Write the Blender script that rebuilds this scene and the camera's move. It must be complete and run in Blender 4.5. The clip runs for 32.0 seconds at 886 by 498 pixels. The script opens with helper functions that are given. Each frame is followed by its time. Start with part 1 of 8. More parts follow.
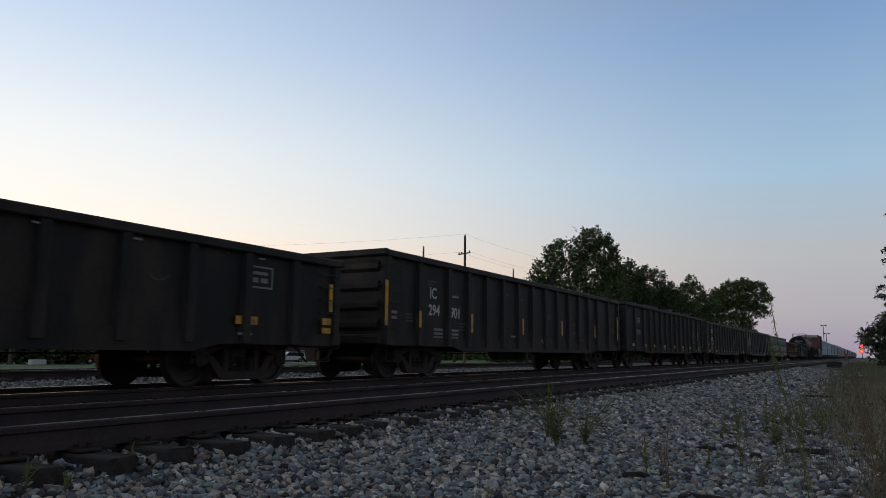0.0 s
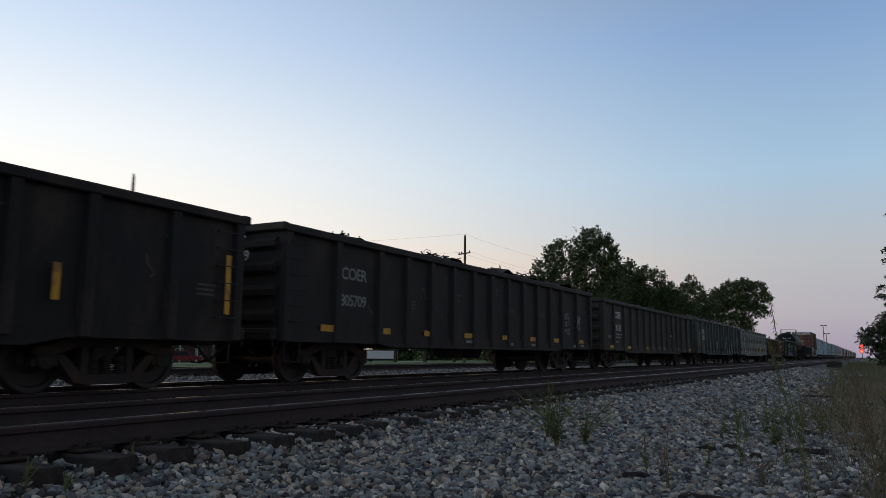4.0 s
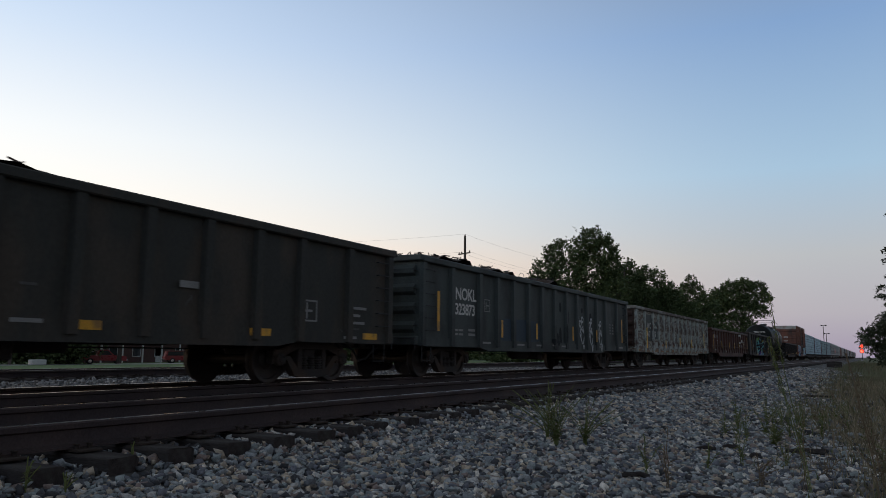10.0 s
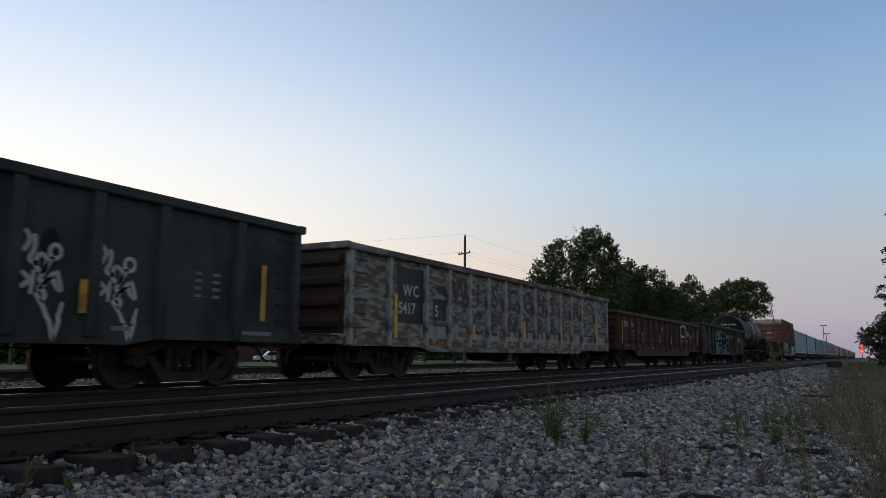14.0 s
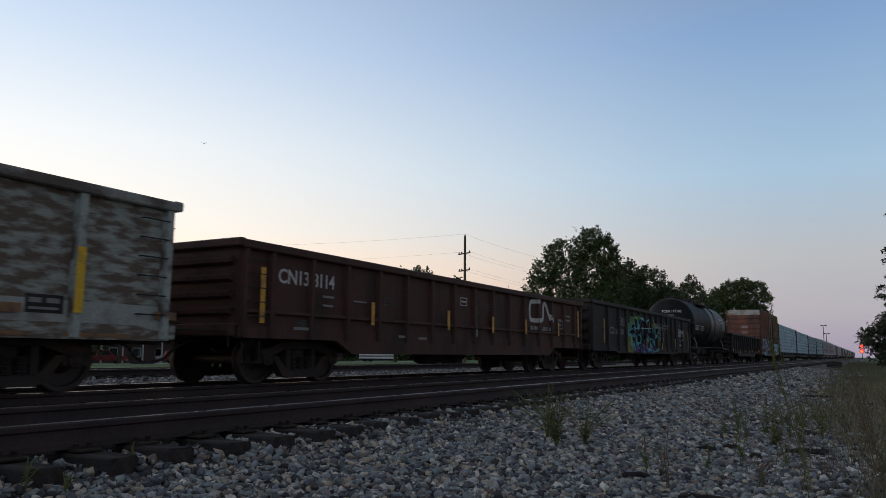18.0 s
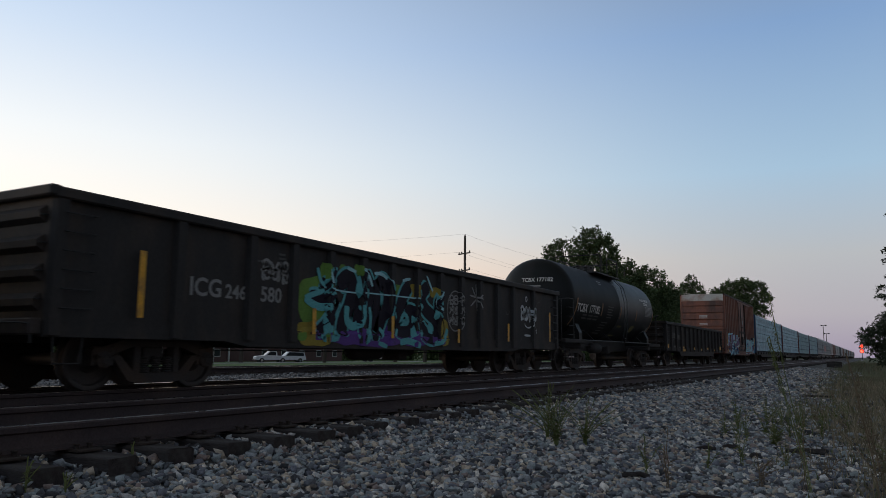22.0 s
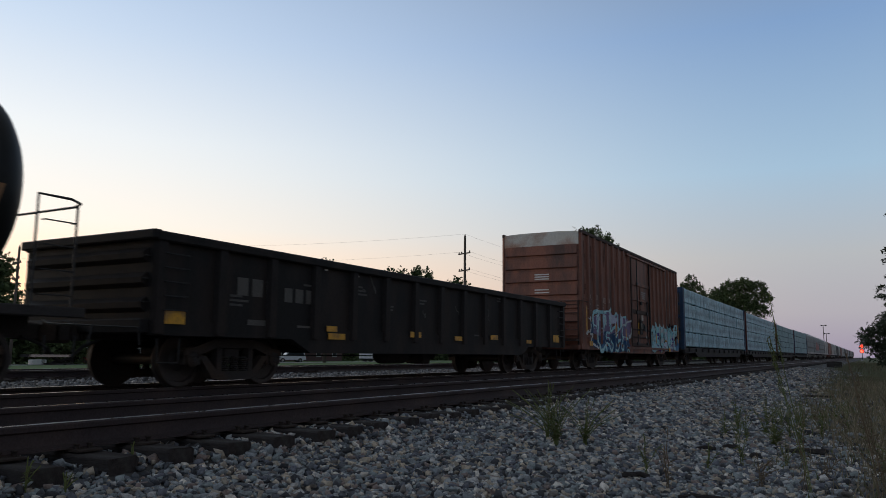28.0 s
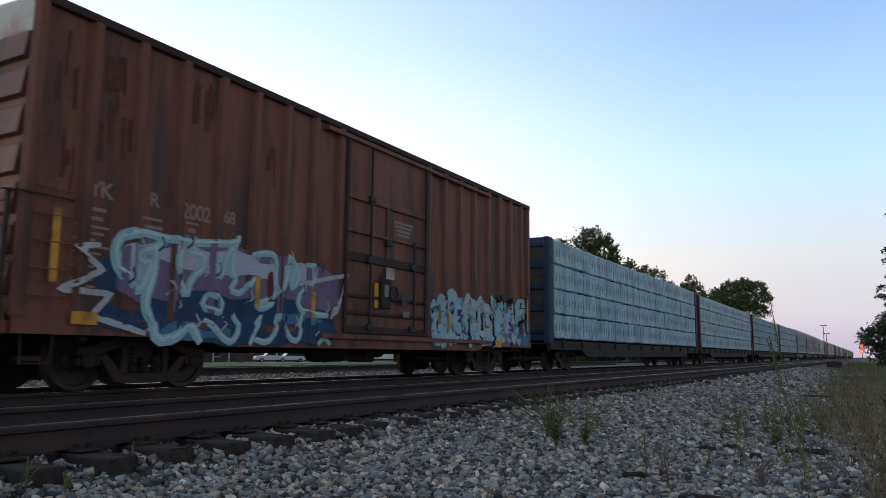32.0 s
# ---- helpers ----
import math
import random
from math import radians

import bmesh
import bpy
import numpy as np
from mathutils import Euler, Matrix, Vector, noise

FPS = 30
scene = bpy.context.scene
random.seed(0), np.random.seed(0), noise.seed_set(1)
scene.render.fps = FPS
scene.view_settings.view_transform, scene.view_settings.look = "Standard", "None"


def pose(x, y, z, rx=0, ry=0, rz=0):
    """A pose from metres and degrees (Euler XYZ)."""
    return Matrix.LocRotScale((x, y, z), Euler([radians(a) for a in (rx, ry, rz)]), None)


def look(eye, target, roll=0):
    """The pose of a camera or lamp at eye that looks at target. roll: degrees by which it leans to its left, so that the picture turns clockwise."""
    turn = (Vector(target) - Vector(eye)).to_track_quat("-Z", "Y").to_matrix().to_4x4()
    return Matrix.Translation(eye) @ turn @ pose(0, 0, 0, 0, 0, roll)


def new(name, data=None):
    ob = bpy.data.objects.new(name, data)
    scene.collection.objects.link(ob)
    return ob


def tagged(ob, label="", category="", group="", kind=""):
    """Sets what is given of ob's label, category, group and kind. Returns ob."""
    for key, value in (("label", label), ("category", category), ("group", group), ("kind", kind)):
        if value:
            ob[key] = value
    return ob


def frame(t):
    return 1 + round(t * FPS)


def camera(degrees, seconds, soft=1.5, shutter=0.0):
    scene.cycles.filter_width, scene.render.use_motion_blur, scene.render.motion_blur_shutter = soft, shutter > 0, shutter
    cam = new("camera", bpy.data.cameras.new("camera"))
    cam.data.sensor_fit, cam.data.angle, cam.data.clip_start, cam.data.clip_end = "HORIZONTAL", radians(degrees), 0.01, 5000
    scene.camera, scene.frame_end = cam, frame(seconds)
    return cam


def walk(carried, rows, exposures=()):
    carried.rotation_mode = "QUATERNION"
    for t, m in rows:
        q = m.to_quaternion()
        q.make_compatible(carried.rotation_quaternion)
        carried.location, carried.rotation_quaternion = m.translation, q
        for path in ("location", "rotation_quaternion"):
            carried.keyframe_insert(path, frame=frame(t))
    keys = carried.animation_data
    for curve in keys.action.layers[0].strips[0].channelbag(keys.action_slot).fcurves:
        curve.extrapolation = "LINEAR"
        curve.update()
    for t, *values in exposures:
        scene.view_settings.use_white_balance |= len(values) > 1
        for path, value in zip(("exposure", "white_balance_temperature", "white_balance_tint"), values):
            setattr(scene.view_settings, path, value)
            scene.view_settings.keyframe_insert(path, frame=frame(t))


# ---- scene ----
# ---------- camera: a tripod beside the line ----------
cam = camera(61.16, 32.0, soft=0.62, shutter=0.28)
EYE = (0.0, 0.0, 0.476)
YAW, TILT = radians(-29.358), radians(7.931)
AIM = (EYE[0] + math.sin(YAW) * math.cos(TILT), EYE[1] + math.cos(YAW) * math.cos(TILT), EYE[2] + math.sin(TILT))
STAND = look(EYE, AIM, roll=0.532)
walk(cam, [(0.0, STAND), (32.0, STAND)], exposures=[(0.0, -0.07), (5.0, 0.0), (14.0, 0.0), (17.0, -0.01), (22.0, -0.03), (23.5, 0.04), (25.0, 0.22), (25.6, 0.26), (27.4, -0.02), (28.0, -0.06), (29.0, 0.0), (30.0, 0.16), (31.0, 0.42), (32.0, 0.68)])

# ---------- dusk sky and light ----------
SUN_AZ = radians(-96)           # the afterglow lies beyond the train
world = bpy.data.worlds.new("dusk")
scene.world = world
world.use_nodes = True
wt = world.node_tree
wt.nodes.clear()


def wnode(kind, **kw):
    n = wt.nodes.new(kind)
    for k, v in kw.items():
        n.inputs[k].default_value = v
    return n


def ramp_of(tree, stops, mode="LINEAR"):
    r = tree.nodes.new("ShaderNodeValToRGB")
    r.color_ramp.interpolation = mode
    e = r.color_ramp.elements
    while len(e) < len(stops):
        e.new(0.5)
    for el, (at, c) in zip(e, stops):
        el.position = at
        el.color = (*c, 1) if len(c) == 3 else c
    return r


def sine(deg):
    return max(0.0, math.sin(radians(deg)))


w_co = wt.nodes.new("ShaderNodeTexCoord")
w_sep = wt.nodes.new("ShaderNodeSeparateXYZ")
wt.links.new(w_co.outputs["Generated"], w_sep.inputs[0])
glow_side = ramp_of(wt, [(0.0, (1.08, 0.77, 0.46)), (sine(4), (1.71, 1.13, 0.67)), (sine(9), (1.29, 1.17, 1.02)), (sine(15), (1.09, 1.11, 1.11)),
                         (sine(22), (0.77, 0.90, 1.07)), (sine(30), (0.50, 0.68, 0.96)), (sine(52), (0.23, 0.25, 0.27)), (1.0, (0.125, 0.13, 0.138))])
dusk_side = ramp_of(wt, [(0.0, (0.40, 0.34, 0.45)), (sine(3), (0.505, 0.475, 0.52)), (sine(7), (0.535, 0.555, 0.58)), (sine(13), (0.42, 0.60, 0.775)),
                         (sine(23), (0.25, 0.405, 0.67)), (sine(34), (0.23, 0.27, 0.34)), (sine(55), (0.16, 0.17, 0.185)), (1.0, (0.125, 0.13, 0.138))])
wt.links.new(w_sep.outputs["Z"], glow_side.inputs[0])
wt.links.new(w_sep.outputs["Z"], dusk_side.inputs[0])
w_dot = wt.nodes.new("ShaderNodeVectorMath")
w_dot.operation = "DOT_PRODUCT"
w_dot.inputs[1].default_value = (math.sin(SUN_AZ), math.cos(SUN_AZ), 0)
wt.links.new(w_co.outputs["Generated"], w_dot.inputs[0])
w_map = wt.nodes.new("ShaderNodeMapRange")
w_map.interpolation_type = "SMOOTHSTEP"
w_map.inputs["From Min"].default_value = -0.10
w_map.inputs["From Max"].default_value = 0.97
wt.links.new(w_dot.outputs["Value"], w_map.inputs["Value"])
w_mix = wt.nodes.new("ShaderNodeMix")
w_mix.data_type = "RGBA"
wt.links.new(w_map.outputs[0], w_mix.inputs["Factor"])
wt.links.new(dusk_side.outputs[0], w_mix.inputs["A"])
wt.links.new(glow_side.outputs[0], w_mix.inputs["B"])
w_back = wt.nodes.new("ShaderNodeMapRange")      # the night side of the sky is dimmer
w_back.inputs["From Min"].default_value, w_back.inputs["From Max"].default_value = -0.9, -0.25
wt.links.new(w_dot.outputs["Value"], w_back.inputs["Value"])
w_tint = wt.nodes.new("ShaderNodeMix")
w_tint.data_type = "RGBA"
w_tint.inputs["A"].default_value, w_tint.inputs["B"].default_value = (0.60, 0.52, 0.47, 1), (1, 1, 1, 1)
wt.links.new(w_back.outputs[0], w_tint.inputs["Factor"])
w_dim = wt.nodes.new("ShaderNodeVectorMath")
w_dim.operation = "MULTIPLY"
wt.links.new(w_mix.outputs["Result"], w_dim.inputs[0])
wt.links.new(w_tint.outputs["Result"], w_dim.inputs[1])
w_bg = wt.nodes.new("ShaderNodeBackground")
w_bg.inputs["Strength"].default_value = 0.92
wt.links.new(w_dim.outputs[0], w_bg.inputs["Color"])
w_out = wt.nodes.new("ShaderNodeOutputWorld")
wt.links.new(w_bg.outputs[0], w_out.inputs["Surface"])
sun_data = bpy.data.lights.new("sun", "SUN")
sun_data.energy, sun_data.angle, sun_data.color = 0.25, radians(30), (1.0, 0.86, 0.70)
sun = new("sun", sun_data)
sun.matrix_world = look((60 * math.sin(radians(-76)), 60 * math.cos(radians(-76)), 12), (0, 0, 0))


# ---------- materials ----------
def mat(name, base, rough=0.7, metal=0.0, var=0.25, scale=3.0, fine=40.0, bump=0.15, second=None, cover=0.35, by="", stops=None, stretch=(1, 1, 1), patch=1.2, glow=None, spec=0.5):
    """Noise at two scales, worn patches of a second colour, and a shift by piece."""
    m = bpy.data.materials.new(name)
    m.use_nodes = True
    t = m.node_tree
    n, k = t.nodes, t.links
    bs = n["Principled BSDF"]
    co = n.new("ShaderNodeTexCoord")
    mp = n.new("ShaderNodeMapping")
    mp.inputs["Scale"].default_value = stretch
    k.new(co.outputs["Object"], mp.inputs[0])

    def tex(s, detail=4.0):
        x = n.new("ShaderNodeTexNoise")
        x.inputs["Scale"].default_value, x.inputs["Detail"].default_value = s, detail
        k.new(mp.outputs[0], x.inputs["Vector"])
        return x

    def mix(a, b, f, blend="MIX"):
        x = n.new("ShaderNodeMix")
        x.data_type, x.blend_type = "RGBA", blend
        for sock, val in (("Factor", f), ("A", a), ("B", b)):
            if isinstance(val, bpy.types.NodeSocket):
                k.new(val, x.inputs[sock])
            else:
                x.inputs[sock].default_value = val if sock == "Factor" else (*val, 1)
        return x.outputs["Result"]

    big, small = tex(scale), tex(fine, 2.0)
    lo = tuple(c * (1 - var) for c in base)
    hi = tuple(min(1, c * (1 + var)) for c in base)
    if stops:
        src = n.new("ShaderNodeObjectInfo").outputs["Random"] if by == "object" else n.new("ShaderNodeNewGeometry").outputs["Random Per Island"]
        r = ramp_of(t, stops, "CONSTANT")
        k.new(src, r.inputs[0])
        shade = n.new("ShaderNodeMapRange")
        shade.inputs["From Min"].default_value, shade.inputs["From Max"].default_value = 0.3, 0.7
        shade.inputs["To Min"].default_value, shade.inputs["To Max"].default_value = 1 - var, 1 + var
        k.new(big.outputs["Fac"], shade.inputs["Value"])
        col = n.new("ShaderNodeVectorMath")
        col.operation = "SCALE"
        k.new(r.outputs[0], col.inputs[0])
        k.new(shade.outputs[0], col.inputs["Scale"])
        colour = col.outputs[0]
    else:
        colour = mix(lo, hi, big.outputs["Fac"])
    if second:
        pt = tex(patch, 8.0)
        r = ramp_of(t, [(0.0, (0, 0, 0)), (max(0.02, 0.62 - cover * 0.4), (0, 0, 0)), (min(0.98, 0.80 - cover * 0.4), (1, 1, 1))])
        k.new(pt.outputs["Fac"], r.inputs[0])
        colour = mix(colour, second, r.outputs[0])
    grit = ramp_of(t, [(0.3, (0.82, 0.82, 0.82)), (0.7, (1.12, 1.12, 1.12))])
    k.new(small.outputs["Fac"], grit.inputs[0])
    colour = mix(colour, grit.outputs[0], 1.0, "MULTIPLY")
    k.new(colour, bs.inputs["Base Color"])
    bs.inputs["Metallic"].default_value = metal
    bs.inputs["Specular IOR Level"].default_value = spec
    rr = n.new("ShaderNodeMapRange")
    rr.inputs["To Min"].default_value, rr.inputs["To Max"].default_value = max(0.03, rough - 0.12), min(1, rough + 0.12)
    k.new(big.outputs["Fac"], rr.inputs["Value"])
    k.new(rr.outputs[0], bs.inputs["Roughness"])
    if bump:
        b = n.new("ShaderNodeBump")
        b.inputs["Strength"].default_value, b.inputs["Distance"].default_value = bump, 0.01
        k.new(small.outputs["Fac"], b.inputs["Height"])
        k.new(b.outputs[0], bs.inputs["Normal"])
    if glow:
        bs.inputs["Emission Color"].default_value = (*glow[0], 1)
        bs.inputs["Emission Strength"].default_value = glow[1]
    return m


STONES = [(0.0, (0.266, 0.281, 0.286)), (0.12, (0.117, 0.122, 0.133)), (0.24, (0.411, 0.345, 0.265)), (0.31, (0.522, 0.424, 0.316)), (0.37, (0.0555, 0.0551, 0.0592)), (0.49, (0.278, 0.307, 0.301)), (0.60, (0.511, 0.488, 0.459)), (0.68, (0.266, 0.201, 0.173)), (0.75, (0.167, 0.17, 0.194)), (0.84, (0.733, 0.668, 0.581)), (0.89, (0.366, 0.376, 0.367)), (0.95, (0.189, 0.164, 0.143))]
GREYS = [(0.0, (0.20, 0.20, 0.205)), (0.25, (0.12, 0.12, 0.125)), (0.45, (0.27, 0.265, 0.26)), (0.65, (0.08, 0.08, 0.085)), (0.8, (0.36, 0.35, 0.34)), (0.92, (0.17, 0.15, 0.14))]
M_CHALK = (0.085, 0.083, 0.078)
M = {}
M["stone"] = mat("ballast_stone", (0.3, 0.3, 0.3), 0.85, var=0.32, scale=22, fine=90, bump=0.4, by="island", stops=STONES)
M["stone_one"] = mat("ballast_stone_single", (0.3, 0.3, 0.3), 0.85, var=0.32, scale=1.5, fine=90, bump=0.4, by="object", stops=STONES)
M["greystone"] = mat("grey_ballast_stone", (0.2, 0.2, 0.2), 0.85, var=0.3, scale=22, fine=90, bump=0.4, by="island", stops=GREYS)
M["tie"] = mat("creosoted_wood", (0.060, 0.051, 0.048), 0.9, var=0.5, scale=4, fine=25, bump=0.8, second=(0.085, 0.078, 0.072), cover=0.32, stretch=(1, 8, 8), spec=0.06)
M["rail"] = mat("rusty_rail_steel", (0.060, 0.046, 0.046), 0.7, 0.1, var=0.3, scale=3, fine=60, bump=0.3, second=(0.078, 0.056, 0.052), cover=0.4, spec=0.15)
M["railtop"] = mat("polished_rail_head", (0.42, 0.41, 0.40), 0.28, 0.9, var=0.12, scale=2, fine=50, bump=0.03)
M["plate"] = mat("tie_plate_steel", (0.055, 0.042, 0.035), 0.75, 0.3, bump=0.3, spec=0.2)
M["cast"] = mat("truck_casting", (0.052, 0.046, 0.043), 0.75, 0.1, var=0.3, scale=4, bump=0.3, second=(0.075, 0.052, 0.039), cover=0.35, spec=0.16)
M["wheel"] = mat("wheel_steel", (0.05, 0.043, 0.04), 0.6, 0.4, var=0.2, bump=0.2, second=(0.07, 0.05, 0.04), cover=0.3)
M["under"] = mat("underframe_black", (0.046, 0.042, 0.041), 0.75, bump=0.2, spec=0.18)
M["black"] = mat("black_car_paint", (0.026, 0.0245, 0.0245), 0.6, var=0.4, scale=1.5, bump=0.1, second=(0.054, 0.043, 0.037), cover=0.45, patch=1.6, stretch=(1, 1, 0.4), spec=0.2)
M["char"] = mat("weathered_black_paint", (0.034, 0.032, 0.031), 0.65, var=0.4, scale=1.4, bump=0.12, second=(0.055, 0.044, 0.038), cover=0.45, patch=1.8, stretch=(1, 1, 0.4), spec=0.2)
M["olive"] = mat("dull_olive_black_paint", (0.047, 0.048, 0.043), 0.65, var=0.35, scale=1.3, bump=0.12, second=(0.074, 0.062, 0.050), cover=0.42, patch=1.6, stretch=(1, 1, 0.4), spec=0.2)
M["bluegrey"] = mat("dark_blue_grey_paint", (0.072, 0.086, 0.083), 0.6, var=0.25, scale=1.2, bump=0.12, second=(0.044, 0.049, 0.048), cover=0.38, patch=1.1, stretch=(1, 1, 0.6), spec=0.2)
M["greywhite"] = mat("rusty_light_grey_paint", (0.38, 0.405, 0.365), 0.7, var=0.3, scale=7, fine=40, bump=0.25, second=(0.168, 0.128, 0.102), cover=0.58, patch=6.5, stretch=(1, 0.5, 1.8), spec=0.2)
M["greypost"] = mat("chipped_pale_grey_paint", (0.42, 0.46, 0.43), 0.65, var=0.25, scale=3, bump=0.12, second=(0.13, 0.095, 0.08), cover=0.40, patch=4.0, stretch=(1, 1, 0.8), spec=0.2)
M["rustchord"] = mat("rusted_grey_rail_paint", (0.15, 0.125, 0.11), 0.75, var=0.3, scale=4, bump=0.2, second=(0.36, 0.37, 0.34), cover=0.36, patch=2.5, stretch=(1, 0.5, 1), spec=0.2)
M["brown"] = mat("mineral_brown_paint", (0.098, 0.047, 0.037), 0.65, var=0.3, scale=1.1, bump=0.12, second=(0.058, 0.035, 0.03), cover=0.42, patch=1.6, stretch=(1, 1, 0.4), spec=0.2)
M["boxred"] = mat("faded_boxcar_red_paint", (0.24, 0.096, 0.063), 0.6, var=0.28, scale=1.6, bump=0.12, second=(0.095, 0.055, 0.046), cover=0.42, patch=1.5, stretch=(1, 1.6, 0.22), spec=0.3)
M["galv"] = mat("worn_white_end_panel", (0.55, 0.54, 0.50), 0.6, var=0.12, scale=1.5, second=(0.30, 0.13, 0.07), cover=0.38, patch=1.1, spec=0.2)
M["tank"] = mat("semi_gloss_black_tank_paint", (0.0085, 0.010, 0.0095), 0.52, var=0.3, scale=0.8, bump=0.05, second=(0.016, 0.016, 0.015), cover=0.4, stretch=(1, 1, 0.4), spec=0.20)
M["cream"] = mat("lettering_white", (0.62, 0.61, 0.58), 0.6, var=0.1, bump=0.0)
M["dimwhite"] = mat("faded_lettering", (0.26, 0.26, 0.25), 0.7, var=0.25, bump=0.0)
M["ghost"] = mat("ghosted_brown_lettering", (0.082, 0.067, 0.063), 0.7, var=0.35, bump=0.0, second=(0.22, 0.22, 0.20), cover=0.16, patch=7.0, stretch=(1, 0.6, 1.6))
M["chalk"] = mat("faint_chalk_scuff", M_CHALK, 0.8, var=0.4, scale=8, bump=0.0)
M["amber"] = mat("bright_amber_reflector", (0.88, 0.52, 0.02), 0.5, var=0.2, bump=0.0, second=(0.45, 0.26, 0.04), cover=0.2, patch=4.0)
M["yellow"] = mat("amber_reflector", (0.72, 0.36, 0.02), 0.5, var=0.2, bump=0.0, second=(0.32, 0.17, 0.04), cover=0.35, patch=4.0)
M["bluebulk"] = mat("blue_bulkhead_paint", (0.028, 0.060, 0.120), 0.6, var=0.2, spec=0.2)
M["redbulk"] = mat("maroon_bulkhead_paint", (0.10, 0.035, 0.03), 0.6, var=0.2, spec=0.2)
M["wrap"] = mat("white_lumber_wrap", (0.41, 0.66, 0.75), 0.5, var=0.2, scale=2.6, fine=10, bump=0.6, second=(0.28, 0.48, 0.57), cover=0.45, spec=0.25)
M["wrapgrey"] = mat("grey_green_lumber_wrap", (0.27, 0.43, 0.47), 0.6, var=0.22, scale=2.4, fine=12, bump=0.5, second=(0.20, 0.31, 0.34), cover=0.45, spec=0.2)
M["slit"] = mat("dark_gap", (0.03, 0.035, 0.04), 0.8)
M["hopper"] = mat("grey_hopper_paint", (0.46, 0.47, 0.47), 0.6, var=0.15, second=(0.22, 0.20, 0.18), cover=0.4, spec=0.2)
M["hopperd"] = mat("dark_hopper_end", (0.07, 0.07, 0.075), 0.7, spec=0.2)
M["band"] = mat("pale_repaint_band", (0.42, 0.45, 0.43), 0.65, var=0.15, scale=2, bump=0.05, second=(0.24, 0.22, 0.20), cover=0.30, patch=2.0, spec=0.2)
M["soot"] = mat("sooty_black_paint", (0.019, 0.018, 0.018), 0.65, var=0.4, scale=1.5, bump=0.1, second=(0.036, 0.028, 0.025), cover=0.42, patch=1.4, stretch=(1, 1, 0.4), spec=0.16)
M["freshblue"] = mat("dull_blue_repaint", (0.045, 0.066, 0.088), 0.6, var=0.2, scale=2, bump=0.0, spec=0.2)
M["rustbar"] = mat("faded_rust_orange_patch", (0.30, 0.16, 0.07), 0.7, var=0.3, scale=6, second=(0.16, 0.10, 0.07), cover=0.35, patch=6.0)
M["smudge"] = mat("smudge_and_post_shade", (0.026, 0.029, 0.031), 0.7, var=0.35, scale=4, bump=0.0, spec=0.15)
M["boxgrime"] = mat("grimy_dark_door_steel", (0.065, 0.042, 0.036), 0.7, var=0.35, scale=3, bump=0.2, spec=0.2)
M["redpaint"] = mat("red_spray_paint", (0.38, 0.16, 0.15), 0.65)
M["scrap"] = mat("rusty_scrap", (0.045, 0.034, 0.028), 0.8, 0.2, var=0.4, scale=5, bump=0.5, by="island", stops=[(0, (0.03, 0.026, 0.024)), (0.4, (0.06, 0.042, 0.034)), (0.8, (0.045, 0.045, 0.045))])
M["bark"] = mat("bark", (0.06, 0.048, 0.038), 0.9, scale=6, bump=0.6)
M["leaf"] = mat("leaves", (0.06, 0.09, 0.03), 0.7, var=0.2, bump=0.0, by="island", stops=[(0, (0.080, 0.110, 0.048)), (0.35, (0.098, 0.132, 0.056)), (0.65, (0.066, 0.092, 0.040)), (0.85, (0.115, 0.150, 0.065))], spec=0.15)
M["leafdark"] = mat("dark_conifer_needles", (0.03, 0.045, 0.02), 0.7, var=0.2, bump=0.0, by="island", stops=[(0, (0.030, 0.046, 0.022)), (0.5, (0.045, 0.062, 0.030))])
M["weed"] = mat("weed_leaves", (0.10, 0.13, 0.04), 0.75, var=0.2, bump=0.0, by="island", stops=[(0, (0.105, 0.13, 0.045)), (0.4, (0.15, 0.17, 0.06)), (0.75, (0.18, 0.165, 0.075))], spec=0.15)
M["dryweed"] = mat("dry_weed_stalk", (0.17, 0.12, 0.07), 0.8, var=0.25, bump=0.0)
M["grass"] = mat("grass_blades", (0.10, 0.11, 0.05), 0.7, var=0.2, bump=0.0, by="island", stops=[(0, (0.11, 0.125, 0.045)), (0.3, (0.17, 0.145, 0.075)), (0.6, (0.23, 0.175, 0.105)), (0.85, (0.14, 0.12, 0.07))])
M["lawn"] = mat("lawn_blades", (0.08, 0.16, 0.035), 0.7, var=0.2, bump=0.0, by="island", stops=[(0, (0.065, 0.14, 0.030)), (0.5, (0.10, 0.18, 0.045))])
M["pole"] = mat("weathered_pole_wood", (0.11, 0.09, 0.075), 0.85, scale=5, bump=0.3)
M["wire"] = mat("line_wire", (0.05, 0.05, 0.05), 0.6)
M["lamp_red"] = mat("red_signal_lens", (0.6, 0.05, 0.03), 0.3, var=0.0, bump=0.0, glow=((1.0, 0.06, 0.03), 5.0))
M["dark"] = mat("dark_steel", (0.03, 0.03, 0.03), 0.6, 0.3)
M["concrete"] = mat("concrete", (0.36, 0.36, 0.34), 0.85, scale=2, bump=0.2)
M["asphalt"] = mat("asphalt", (0.06, 0.06, 0.062), 0.9, bump=0.3)
M["brick"] = mat("red_brick_wall", (0.10, 0.055, 0.05), 0.85, scale=3, bump=0.2)
M["siding"] = mat("white_siding", (0.62, 0.62, 0.60), 0.7, var=0.08)
M["roofing"] = mat("dark_shingles", (0.07, 0.065, 0.06), 0.9, bump=0.3)
M["glass"] = mat("window_glass", (0.03, 0.035, 0.04), 0.08, var=0.05, bump=0.0)
M["carred"] = mat("red_car_paint", (0.26, 0.022, 0.028), 0.3, var=0.05, bump=0.0)
